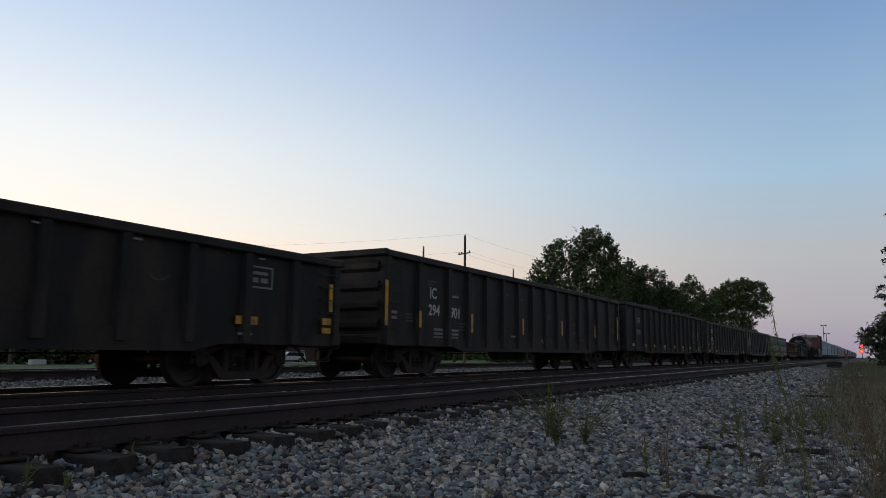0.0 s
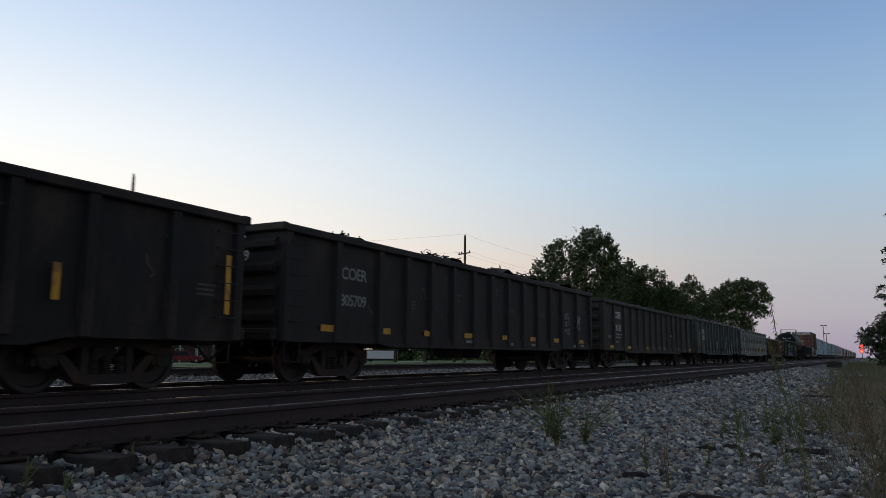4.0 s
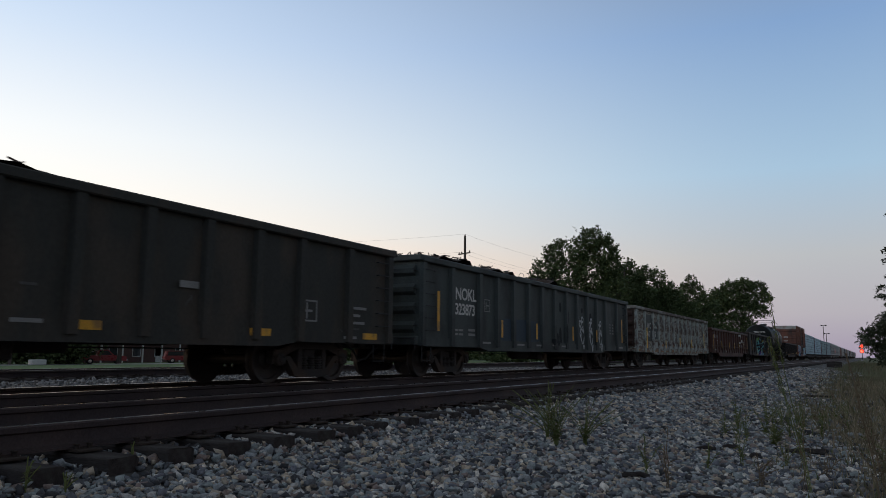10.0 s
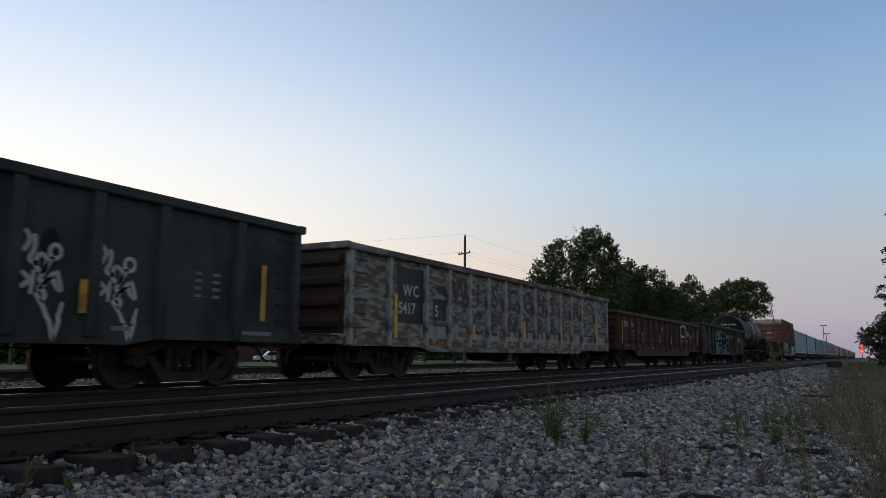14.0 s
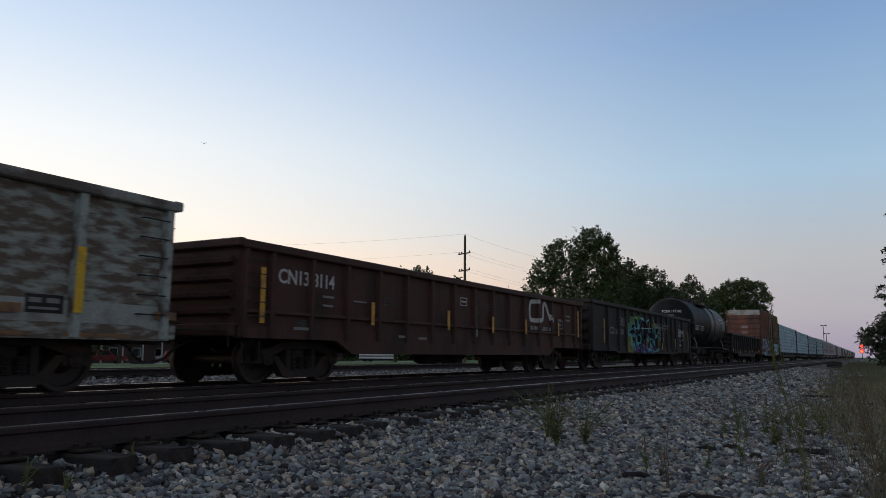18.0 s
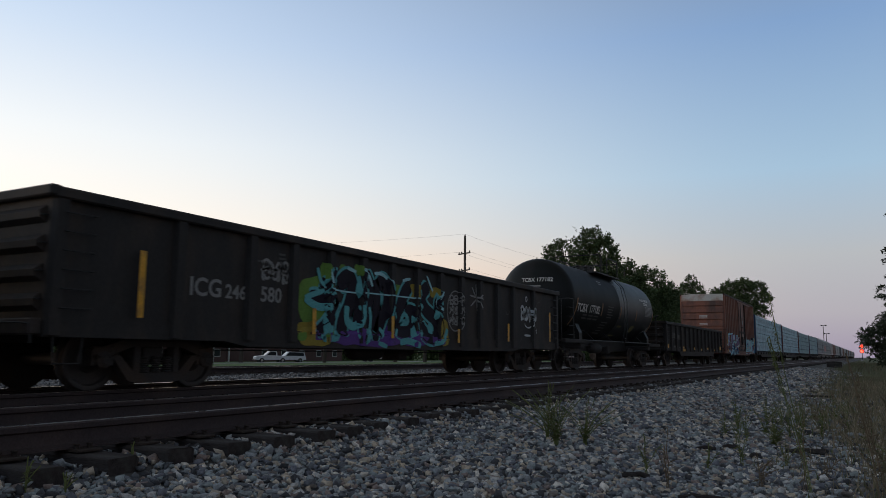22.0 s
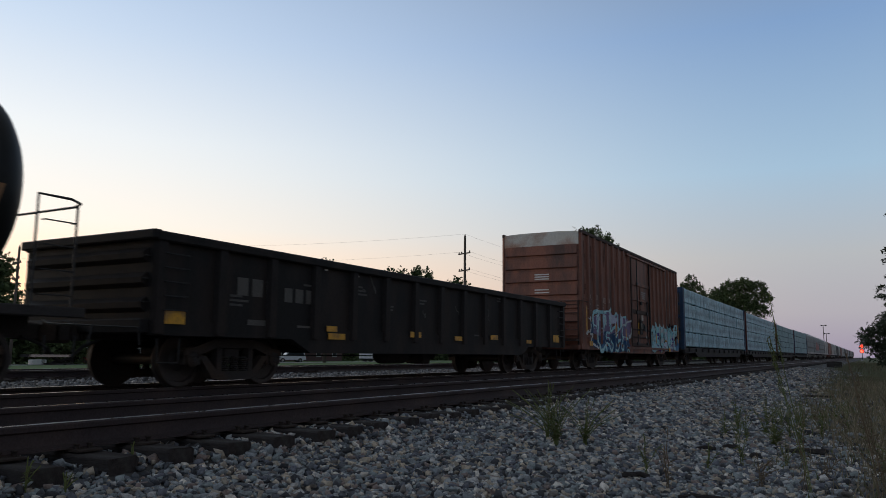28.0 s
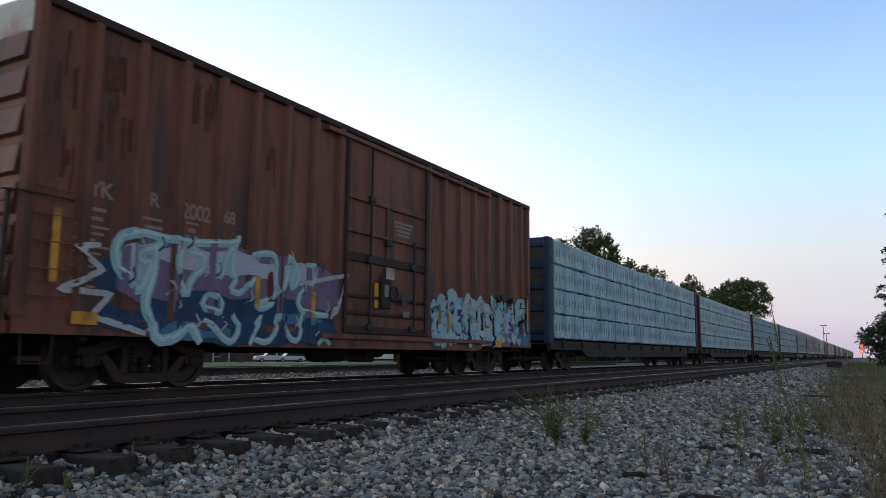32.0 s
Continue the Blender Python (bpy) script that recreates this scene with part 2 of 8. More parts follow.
M["carwhite"] = mat("white_car_paint", (0.82, 0.83, 0.84), 0.3, var=0.04, bump=0.0)
M["carblue"] = mat("blue_grey_car_paint", (0.09, 0.12, 0.18), 0.3, var=0.04, bump=0.0)
M["tyre"] = mat("tyre_rubber", (0.02, 0.02, 0.02), 0.85)
M["chrome"] = mat("bright_metal", (0.5, 0.5, 0.5), 0.25, 0.9, var=0.05, bump=0.0)


# ---------- mesh building ----------
class Shape:
    def __init__(self):
        self.v, self.f, self.m = [], [], []

    def add(self, verts, faces, mi=0):
        o = len(self.v)
        self.v += [tuple(p) for p in verts]
        self.f += [tuple(i + o for i in f) for f in faces]
        self.m += [mi] * len(faces)
        return self

    def box(self, x0, x1, y0, y1, z0, z1, mi=0, c=0.0):
        if c <= 0:
            vs = [(x, y, z) for x in (x0, x1) for y in (y0, y1) for z in (z0, z1)]
            return self.add(vs, [(0, 1, 3, 2), (4, 6, 7, 5), (0, 4, 5, 1), (2, 3, 7, 6), (0, 2, 6, 4), (1, 5, 7, 3)], mi)
        b = bmesh.new()
        bmesh.ops.create_cube(b, size=1.0)
        bmesh.ops.bevel(b, geom=b.edges[:], offset=0.0001, segments=1, affect="EDGES", profile=0.5)
        cx, cy, cz = (x0 + x1) / 2, (y0 + y1) / 2, (z0 + z1) / 2
        hx, hy, hz = (x1 - x0) / 2, (y1 - y0) / 2, (z1 - z0) / 2
        vs = []
        for v in b.verts:
            q = []
            for a, h, m in zip(v.co, (hx, hy, hz), (cx, cy, cz)):
                s = 1 if a > 0 else -1
                q.append(m + s * (h if abs(a) > 0.49995 else h - c))
            vs.append(q)
        b.verts.index_update()
        fs = [[v.index for v in f.verts] for f in b.faces]
        b.free()
        return self.add(vs, fs, mi)

    def tube(self, p, q, r, n=8, r2=None, mi=0, caps=True):
        p, q = Vector(p), Vector(q)
        r2 = r if r2 is None else r2
        d = (q - p).normalized()
        a = d.orthogonal().normalized()
        b = d.cross(a)
        vs = []
        for c, rr in ((p, r), (q, r2)):
            for i in range(n):
                t = 2 * math.pi * i / n
                vs.append(c + (a * math.cos(t) + b * math.sin(t)) * rr)
        fs = [(i, (i + 1) % n, n + (i + 1) % n, n + i) for i in range(n)]
        if caps:
            fs += [tuple(range(n))[::-1], tuple(range(n, 2 * n))]
        return self.add(vs, fs, mi)

    def path(self, pts, r, n=6, mi=0):
        """One bent rod through the points."""
        P = [Vector(p) for p in pts]
        vs, a = [], None
        for i, p in enumerate(P):
            d = ((P[min(i + 1, len(P) - 1)] - p).normalized() + (p - P[max(i - 1, 0)]).normalized()).normalized()
            a = d.orthogonal().normalized() if a is None else (a - d * a.dot(d)).normalized()
            b = d.cross(a)
            vs += [p + (a * math.cos(2 * math.pi * k / n) + b * math.sin(2 * math.pi * k / n)) * r for k in range(n)]
        fs = [(i * n + k, i * n + (k + 1) % n, (i + 1) * n + (k + 1) % n, (i + 1) * n + k) for i in range(len(P) - 1) for k in range(n)]
        fs += [tuple(range(n))[::-1], tuple(range((len(P) - 1) * n, len(P) * n))]
        return self.add(vs, fs, mi)

    def prism(self, prof, axis, lo, hi, mi=0):
        """A closed outline swept along an axis: x takes (y, z), y takes (x, z), z takes (x, y)."""
        def at(a, b, s):
            return {"x": (s, a, b), "y": (a, s, b), "z": (a, b, s)}[axis]
        n = len(prof)
        vs = [at(a, b, lo) for a, b in prof] + [at(a, b, hi) for a, b in prof]
        fs = [(i, (i + 1) % n, n + (i + 1) % n, n + i) for i in range(n)] + [tuple(range(n))[::-1], tuple(range(n, 2 * n))]
        return self.add(vs, fs, mi)

    def lathe(self, prof, axis, centre, n=24, mi=0):
        """prof: (along, radius) pairs."""
        vs, fs = [], []
        cx, cy, cz = centre
        for s, r in prof:
            for i in range(n):
                t = 2 * math.pi * i / n
                u, w = r * math.cos(t), r * math.sin(t)
                vs.append({"x": (cx + s, cy + u, cz + w), "y": (cx + u, cy + s, cz + w), "z": (cx + u, cy + w, cz + s)}[axis])
        for k in range(len(prof) - 1):
            for i in range(n):
                j = (i + 1) % n
                fs.append((k * n + i, k * n + j, (k + 1) * n + j, (k + 1) * n + i))
        fs += [tuple(range(n))[::-1], tuple(range((len(prof) - 1) * n, len(prof) * n))]
        return self.add(vs, fs, mi)

    def mesh(self, name, mats, smooth=False):
        me = bpy.data.meshes.new(name)
        me.from_pydata(self.v, [], self.f)
        for m in mats:
            me.materials.append(m)
        if len(mats) > 1:
            me.polygons.foreach_set("material_index", self.m)
        b = bmesh.new()
        b.from_mesh(me)
        bmesh.ops.recalc_face_normals(b, faces=b.faces[:])
        b.to_mesh(me)
        b.free()
        if smooth:
            me.polygons.foreach_set("use_smooth", [True] * len(me.polygons))
            me.set_sharp_from_angle(angle=radians(40))
        me.update()
        return me


def part(name, shape, material, parent=None, label="", at=(0, 0, 0), smooth=False):
    me = shape if isinstance(shape, bpy.types.Mesh) else shape.mesh(name, material if isinstance(material, (list, tuple)) else [material], smooth)
    ob = new(name, me)
    ob.location = at
    if parent:
        ob.parent = parent
    if label:
        ob["label"] = label
    return ob


def thing(name, label, category, group="", at=(0, 0, 0), kind=""):
    ob = new(name)
    ob.location = at
    return tagged(ob, label, category, group, kind)


def raw_mesh(name, verts, faces, material, smooth=False):
    me = bpy.data.meshes.new(name)
    me.from_pydata(verts, [], faces)
    me.materials.append(material)
    me.update()
    return me


# ---------- ground: one sheet, with the beds of three tracks ----------
NEAR_X, TRAIN_X, FAR_X = -5.443, -9.95, -18.25      # track centres
TRAIN_Z = -0.07
GAUGE = 0.7525
PROFILE = [(-2500, -1.2), (-200, -2.0), (-85, -1.25), (-58, -0.82), (-30, -0.56), (-21.5, -0.42), (-20.0, -0.30), (-16.2, -0.26), (-13.6, -0.33), (-11.6, -0.33), (-8.4, -0.32), (-7.2, -0.28), (-6.6, -0.265), (-4.75, -0.262), (-4.45, -0.275), (-4.2, -0.300),
           (-3.9, -0.350), (-3.0, -0.415), (-1.5, -0.50), (0, -0.55), (4, -0.58), (30, -0.6), (2500, -1.0)]


def ground_z(x, y=0.0):
    for (a, za), (b, zb) in zip(PROFILE, PROFILE[1:]):
        if a <= x <= b:
            u = (x - a) / (b - a)
            z = za + (zb - za) * u
            break
    z += 0.04 * max(0.0, 1 - abs(x + 4.3) / 0.65) * min(1.0, max(0.0, (y - 3.6) / 2.4))      # ballast heaped over the tie ends
    near = max(0.0, 1 - abs(x + 1.5) / 6) * max(0.0, 1 - abs(y - 12) / 60)
    return z + 0.035 * near * noise.noise((x * 0.9, y * 0.9, 3.0)) + 0.02 * near * noise.noise((x * 3.1, y * 3.1, 7.0))


def verge(y):
    """How far towards the line the rough grass has crept, along its length."""
    return -0.25 - 0.17 * min(6.0, max(0.0, y - 8.0)) - 0.024 * min(46.0, max(0.0, y - 14.0))


def ground_material():
    m = bpy.data.materials.new("track_bed_and_grass")
    m.use_nodes = True
    t = m.node_tree
    n, k = t.nodes, t.links
    bs = n["Principled BSDF"]
    bs.inputs["Roughness"].default_value = 0.95
    co = n.new("ShaderNodeTexCoord")
    sep = n.new("ShaderNodeSeparateXYZ")
    k.new(co.outputs["Object"], sep.inputs[0])

    def tex(s, d=4.0):
        x = n.new("ShaderNodeTexNoise")
        x.inputs["Scale"].default_value, x.inputs["Detail"].default_value = s, d
        k.new(co.outputs["Object"], x.inputs["Vector"])
        return x.outputs["Fac"]

    def band(lo, hi, src, soft=True):
        r = n.new("ShaderNodeMapRange")
        r.interpolation_type = "SMOOTHSTEP" if soft else "LINEAR"
        r.inputs["From Min"].default_value, r.inputs["From Max"].default_value = lo, hi
        k.new(src, r.inputs["Value"])
        return r.outputs[0]

    def mix(a, b, f):
        x = n.new("ShaderNodeMix")
        x.data_type = "RGBA"
        k.new(f, x.inputs["Factor"])
        for s, v in (("A", a), ("B", b)):
            if isinstance(v, tuple):
                x.inputs[s].default_value = (*v, 1)
            else:
                k.new(v, x.inputs[s])
        return x.outputs["Result"]

    def math2(op, a, b):
        x = n.new("ShaderNodeMath")
        x.operation = op
        for i, v in enumerate((a, b)):
            if isinstance(v, (int, float)):
                x.inputs[i].default_value = v
            else:
                k.new(v, x.inputs[i])
        return x.outputs[0]

    vor = n.new("ShaderNodeTexVoronoi")
    vor.inputs["Scale"].default_value = 17.0
    k.new(co.outputs["Object"], vor.inputs["Vector"])
    pick = n.new("ShaderNodeSeparateColor")
    k.new(vor.outputs["Color"], pick.inputs[0])
    # half-tone stone colours, so gaps under the loose stones look shaded
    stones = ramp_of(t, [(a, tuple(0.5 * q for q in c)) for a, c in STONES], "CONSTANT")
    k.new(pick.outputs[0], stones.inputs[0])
    # cell edges darkened: shade between the stones put into the colour
    crev_shade = ramp_of(t, [(0.0, (1, 1, 1)), (0.55, (0.9, 0.9, 0.9)), (1.0, (0.35, 0.35, 0.35))])
    k.new(vor.outputs["Distance"], crev_shade.inputs[0])
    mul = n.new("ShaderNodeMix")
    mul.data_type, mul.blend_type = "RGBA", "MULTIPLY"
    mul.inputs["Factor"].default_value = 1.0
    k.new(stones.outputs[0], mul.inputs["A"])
    k.new(crev_shade.outputs[0], mul.inputs["B"])
    grass = mix((0.11, 0.10, 0.052), (0.21, 0.17, 0.105), band(0.35, 0.65, tex(1.7, 6)))
    grass = mix(grass, (0.27, 0.215, 0.15), band(0.42, 0.62, tex(0.6, 5)))
    field = mix((0.085, 0.105, 0.040), (0.13, 0.13, 0.06), tex(0.5, 5))
    grass = mix(grass, field, band(22.0, 45.0, sep.outputs["Y"]))
    lawn = mix((0.060, 0.125, 0.030), (0.095, 0.160, 0.045), tex(0.8, 5))
    edge = math2("ADD", sep.outputs["X"], math2("MULTIPLY", math2("SUBTRACT", tex(0.8, 5), 0.5), 3.2))
    creep = n.new("ShaderNodeMapRange")
    for key, value in (("From Min", 8.0), ("From Max", 14.0), ("To Min", 0.25), ("To Max", 1.27)):
        creep.inputs[key].default_value = value
    k.new(sep.outputs["Y"], creep.inputs["Value"])
    creep2 = n.new("ShaderNodeMapRange")
    for key, value in (("From Min", 14.0), ("From Max", 60.0), ("To Min", 0.0), ("To Max", 1.1)):
        creep2.inputs[key].default_value = value
    k.new(sep.outputs["Y"], creep2.inputs["Value"])
    away = math2("ADD", math2("ADD", sep.outputs["X"], creep.outputs[0]), creep2.outputs[0])
    right = band(-0.45, 0.35, math2("ADD", away, math2("MULTIPLY", math2("SUBTRACT", tex(0.8, 5), 0.5), 1.8)))
    left = band(-20.1, -20.8, edge)
    soil = mix((0.05, 0.05, 0.05), (0.11, 0.10, 0.09), tex(14.0, 6))
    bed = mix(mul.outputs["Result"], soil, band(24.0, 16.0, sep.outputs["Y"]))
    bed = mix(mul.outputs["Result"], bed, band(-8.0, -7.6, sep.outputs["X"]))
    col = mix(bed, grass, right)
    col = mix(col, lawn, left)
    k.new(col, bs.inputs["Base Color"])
    b = n.new("ShaderNodeBump")
    b.inputs["Strength"].default_value, b.inputs["Distance"].default_value = 0.9, 0.03
    k.new(math2("SUBTRACT", 1.0, vor.outputs["Distance"]), b.inputs["Height"])
    k.new(b.outputs[0], bs.inputs["Normal"])
    return m


def build_ground():
    xs = [-2500, -900, -400, -200, -120, -80, -60, -45, -35, -30, -26, -23, -21.5, -20.7, -20, -19, -17, -16.2, -15, -13.6, -11.6, -10, -8.4, -7.8, -7.2, -6.6, -5.4, -4.75, -4.45, -4.2, -4.05, -3.9]
    xs += [-3.9 + 0.2 * i for i in range(1, 30)] + [2.5, 3.5, 5, 8, 14, 30, 80, 250, 900, 2500]
    ys = [-600, -200, -80, -30, -12, -6, -3] + [-2 + 0.25 * i for i in range(0, 88)] + [20 + i for i in range(1, 40)] + [60, 70, 85, 105, 130, 170, 230, 320, 480, 800, 1400, 2600]
    vs = [(x, y, ground_z(x, y)) for y in ys for x in xs]
    w = len(xs)
    fs = [(j * w + i, j * w + i + 1, (j + 1) * w + i + 1, (j + 1) * w + i) for j in range(len(ys) - 1) for i in range(w - 1)]
    ob = new("ground", raw_mesh("ground", vs, fs, ground_material()))
    return tagged(ob, "grey ballast bed between mown lawn and dry weedy grass", "ground", kind="structure")


build_ground()


# ---------- railway tracks ----------
def rail_shape(y0, y1):
    """A rail with foot, web and head, its running surface at z = 0."""
    prof = [(-0.07, -0.171), (0.07, -0.171), (0.07, -0.160), (0.015, -0.142), (0.009, -0.12), (0.009, -0.055), (0.034, -0.042), (0.036, -0.012), (0.028, -0.0015),
            (-0.028, -0.0015), (-0.036, -0.012), (-0.034, -0.042), (-0.009, -0.055), (-0.009, -0.12), (-0.015, -0.142), (-0.07, -0.160)]
    s = Shape()
    s.prism(prof, "y", y0, y1, 0)
    s.box(-0.026, 0.026, y0, y1, -0.0012, 0.0006, 1)
    return s


def tie_mesh(k):
    rnd = random.Random(40 + k)
    s = Shape()
    w, h, l = 0.115 + rnd.uniform(-0.006, 0.006), 0.18, 1.30
    n = 7
    prof = [(-w, -h), (w, -h), (w, -0.014), (w - 0.016, 0.0), (0.02, -0.004 * rnd.random()), (-w + 0.016, 0.0), (-w, -0.014)]
    vs, fs = [], []
    for i in range(n):
        x = -l + 2 * l * i / (n - 1)
        for a, b in prof:
            vs.append((x + (rnd.uniform(-0.012, 0.012) if i in (0, n - 1) else 0), a + rnd.uniform(-0.004, 0.004), b + rnd.uniform(-0.005, 0.003)))
    m = len(prof)
    for i in range(n - 1):
        for j in range(m):
            fs.append((i * m + j, i * m + (j + 1) % m, (i + 1) * m + (j + 1) % m, (i + 1) * m + j))
    fs += [tuple(range(m))[::-1], tuple(range((n - 1) * m, n * m))]
    s.add(vs, fs)
    # a split along the top
    return s.mesh("tie", [M["tie"]])


def plate_mesh():
    s = Shape()
    s.box(-0.18, 0.18, -0.09, 0.09, 0.0, 0.018, c=0.004)
    for x in (-0.095, 0.095):
        for y in (-0.05, 0.05):
            s.box(x - 0.012, x + 0.012, y - 0.012, y + 0.012, 0.018, 0.045)
            s.box(x - 0.020, x + 0.020, y - 0.016, y + 0.016, 0.040, 0.052, c=0.004)
    return s.mesh("tie_plate", [M["plate"]])


def build_track(name, label, x, z, y0, y1, first, step, count, seed):
    rnd = random.Random(seed)
    tr = thing(name, label, "railway track", kind="structure", at=(x, 0, z))
    rail = rail_shape(y0, y1).mesh("rail", [M["rail"], M["railtop"]], smooth=True)
    for sx in (GAUGE, -GAUGE):
        part("rail", rail, None, tr, at=(sx, 0, 0))
    ties = [tie_mesh(k) for k in range(5)]
    plate = plate_mesh()
    for i in range(count):
        y = first + step * i + rnd.uniform(-0.035, 0.035)
        t = part("tie", rnd.choice(ties), None, tr, at=(rnd.uniform(-0.05, 0.05), y, -0.189 + rnd.uniform(-0.008, 0.002)))
        t.rotation_euler = (0, rnd.uniform(-0.006, 0.006), rnd.uniform(-0.02, 0.02))
        if y < 22:
            for sx in (GAUGE, -GAUGE):
                part("tie_plate", plate, None, tr, at=(sx, y, -0.189))
    return tr


near_track = build_track("track_1", "empty track with polished rails on dark wooden ties", NEAR_X, 0.0, -60, 700, -2.677, 0.497, 272, 1)
train_track = build_track("track_2", "track under the freight train, rails worn bright", TRAIN_X, TRAIN_Z, -60, 700, -2.6, 0.53, 120, 2)
far_track = build_track("track_3", "rusty siding track beside the lawn", FAR_X, -0.02, -60, 700, -2.5, 0.55, 110, 3)


# ---------- ballast stones ----------
def stone_templates():
    """Broken blocks: boxes with knocked-off corners, their faces swelling to a blunt point."""
    base = np.array([(x, y, z) for x in (-1, 1) for y in (-1, 1) for z in (-1, 1)], float)
    quads = [(0, 1, 3, 2), (4, 6, 7, 5), (0, 4, 5, 1), (2, 3, 7, 6), (0, 2, 6, 4), (1, 5, 7, 3)]
    faces = np.array([(q[k], q[(k + 1) % 4], 8 + i) for i, q in enumerate(quads) for k in range(4)])
    plain = np.array([t for q in quads for t in ((q[0], q[1], q[2]), (q[0], q[2], q[3]))])
    g = np.random.default_rng(5)
    out = []
    for _ in range(40):
        v = base * 0.60 + g.uniform(-0.24, 0.24, (8, 3))
        for k in g.choice(8, 2, replace=False):
            v[k] *= g.uniform(0.45, 0.8)
        mid = np.array([v[list(q)].mean(0) * g.uniform(1.15, 1.55) for q in quads])
        out.append(np.concatenate([v, mid]) * np.array([1.2, g.uniform(0.75, 1.05), g.uniform(0.55, 0.85)]))
    return out, faces, plain


ST_T, ST_F, ST_P = stone_templates()


def turn_matrices(g, n):
    q = g.normal(size=(n, 4))
    q /= np.linalg.norm(q, axis=1)[:, None]
    w, x, y, z = q.T
    return np.stack([np.stack([1 - 2 * (y * y + z * z), 2 * (x * y - z * w), 2 * (x * z + y * w)], -1),
                     np.stack([2 * (x * y + z * w), 1 - 2 * (x * x + z * z), 2 * (y * z - x * w)], -1),
                     np.stack([2 * (x * z - y * w), 2 * (y * z + x * w), 1 - 2 * (x * x + y * y)], -1)], 1)


def fast_mesh(name, verts, faces, material):
    """verts (n, 3), faces (m, k)."""
    me = bpy.data.meshes.new(name)
    m, k = faces.shape
    me.vertices.add(len(verts))
    me.vertices.foreach_set("co", np.ascontiguousarray(verts, np.float32).ravel())
    me.loops.add(m * k)
    me.loops.foreach_set("vertex_index", np.ascontiguousarray(faces, np.int32).ravel())
    me.polygons.add(m)
    me.polygons.foreach_set("loop_start", np.arange(0, m * k, k, dtype=np.int32))
    me.materials.append(material)
    me.update(calc_edges=True)
    return me


def scatter_stones(name, label, x0, x1, y0, y1, count, size, seed, keep=None, lift=0.0, fine=True, material=None):
    g = np.random.default_rng(seed)
    xs, ys = g.uniform(x0, x1, count), g.uniform(y0, y1, count)
    if keep is not None:
        ok = np.array([keep(x, y, u) for x, y, u in zip(xs, ys, g.random(count))])
        xs, ys = xs[ok], ys[ok]
    n = len(xs)
    zs = np.array([ground_z(x, y) for x, y in zip(xs, ys)])
    sz = np.minimum(size * g.lognormal(0, 0.38, n), size * 1.9)
    zs = zs + lift + sz * g.uniform(-0.15, 0.45, n)
    R = turn_matrices(g, n)
    pick = g.integers(0, len(ST_T), n)
    k = 14 if fine else 8
    T = np.stack(ST_T)[pick][:, :k] * (sz if fine else sz * 1.15)[:, None, None]
    V = np.einsum("nij,nkj->nki", R, T)
    V[:, :, 2] *= 0.8
    V += np.stack([xs, ys, zs], 1)[:, None, :]
    F = ((ST_F if fine else ST_P)[None] + (np.arange(n) * k)[:, None, None]).reshape(-1, 3)
    ob = new(name, fast_mesh(name, V.reshape(-1, 3), F, material or M["stone"]))
    return tagged(ob, label, "ballast", kind="stuff")


def shoulder(x, y, u):
    """Denser towards the track, thinning out into the grass."""
    return u < min(1.0, max(0.07, 0.55 + (verge(y) - x) / 0.9 + 0.7 * noise.noise((x * 0.9, y * 0.5, 1.0))))


def crib(x, y, u):
    """Between the ties, heaped most at their ends."""
    return abs(((y + 2.677) / 0.497 + 0.5) % 1 - 0.5) > 0.26 and u < 0.30 + 0.95 * max(0.0, min(1.0, (x + 4.9) / 0.5))


LOOSE = "loose blue-grey and tan crushed stone ballast"
scatter_stones("ballast", LOOSE, -4.13, 1.4, 2.0, 9.5, 42000, 0.0245, 11, shoulder)
scatter_stones("ballast", LOOSE, -4.13, 0.6, 9.5, 22.0, 42000, 0.029, 12, shoulder, fine=False)
scatter_stones("ballast", LOOSE, -4.2, -0.4, 22.0, 60.0, 17000, 0.050, 13, shoulder, fine=False)
scatter_stones("ballast", "grey crushed stone between two tracks", -16.9, -11.5, 5.0, 40.0, 14000, 0.038, 14, fine=False, material=M["greystone"])
scatter_stones("ballast", "crushed stone between the ties", -6.8, -4.1, 1.0, 16.0, 17000, 0.025, 15, crib, 0.02, fine=False)
scatter_stones("ballast", "crushed stone spilled over the tie ends", -4.85, -4.0, 4.2, 22.0, 2400, 0.026, 18, lambda x, y, u: u < 0.25 + 0.9 * (x + 4.8) + 0.6 * noise.noise((x * 2, y * 2, 8.0)), 0.02, fine=False)
scatter_stones("ballast", "crushed stone ballast about the tripod", -4.13, 1.4, -12.0, 2.0, 9000, 0.040, 16, shoulder, fine=False)
scatter_stones("ballast", "crushed stone between the ties", -6.8, -4.1, -12.0, 1.0, 4000, 0.034, 17, crib, 0.015, fine=False)


def single_stones():
    """The stones nearest the camera, one by one."""
    kinds = [raw_mesh("ballast_stone", [tuple(p) for p in v], [tuple(int(i) for i in f) for f in ST_F], M["stone_one"]) for v in ST_T]
    bed = thing("ballast_shoulder", "largest loose stones on the ballast shoulder", "ballast", kind="structure")
    r = random.Random(77)
    for _ in range(300):
        x, y = r.uniform(-4.0, -2.0), r.uniform(2.6, 5.6)
        k = 0.031 * r.uniform(0.8, 1.4)
        ob = part("stone", r.choice(kinds), None, bed, at=(x, y, ground_z(x, y) + 0.6 * k))
        ob.rotation_euler = (r.uniform(-0.4, 0.4), r.uniform(-0.4, 0.4), r.uniform(0, 6.28))
        ob.scale = (k, k, k)


single_stones()


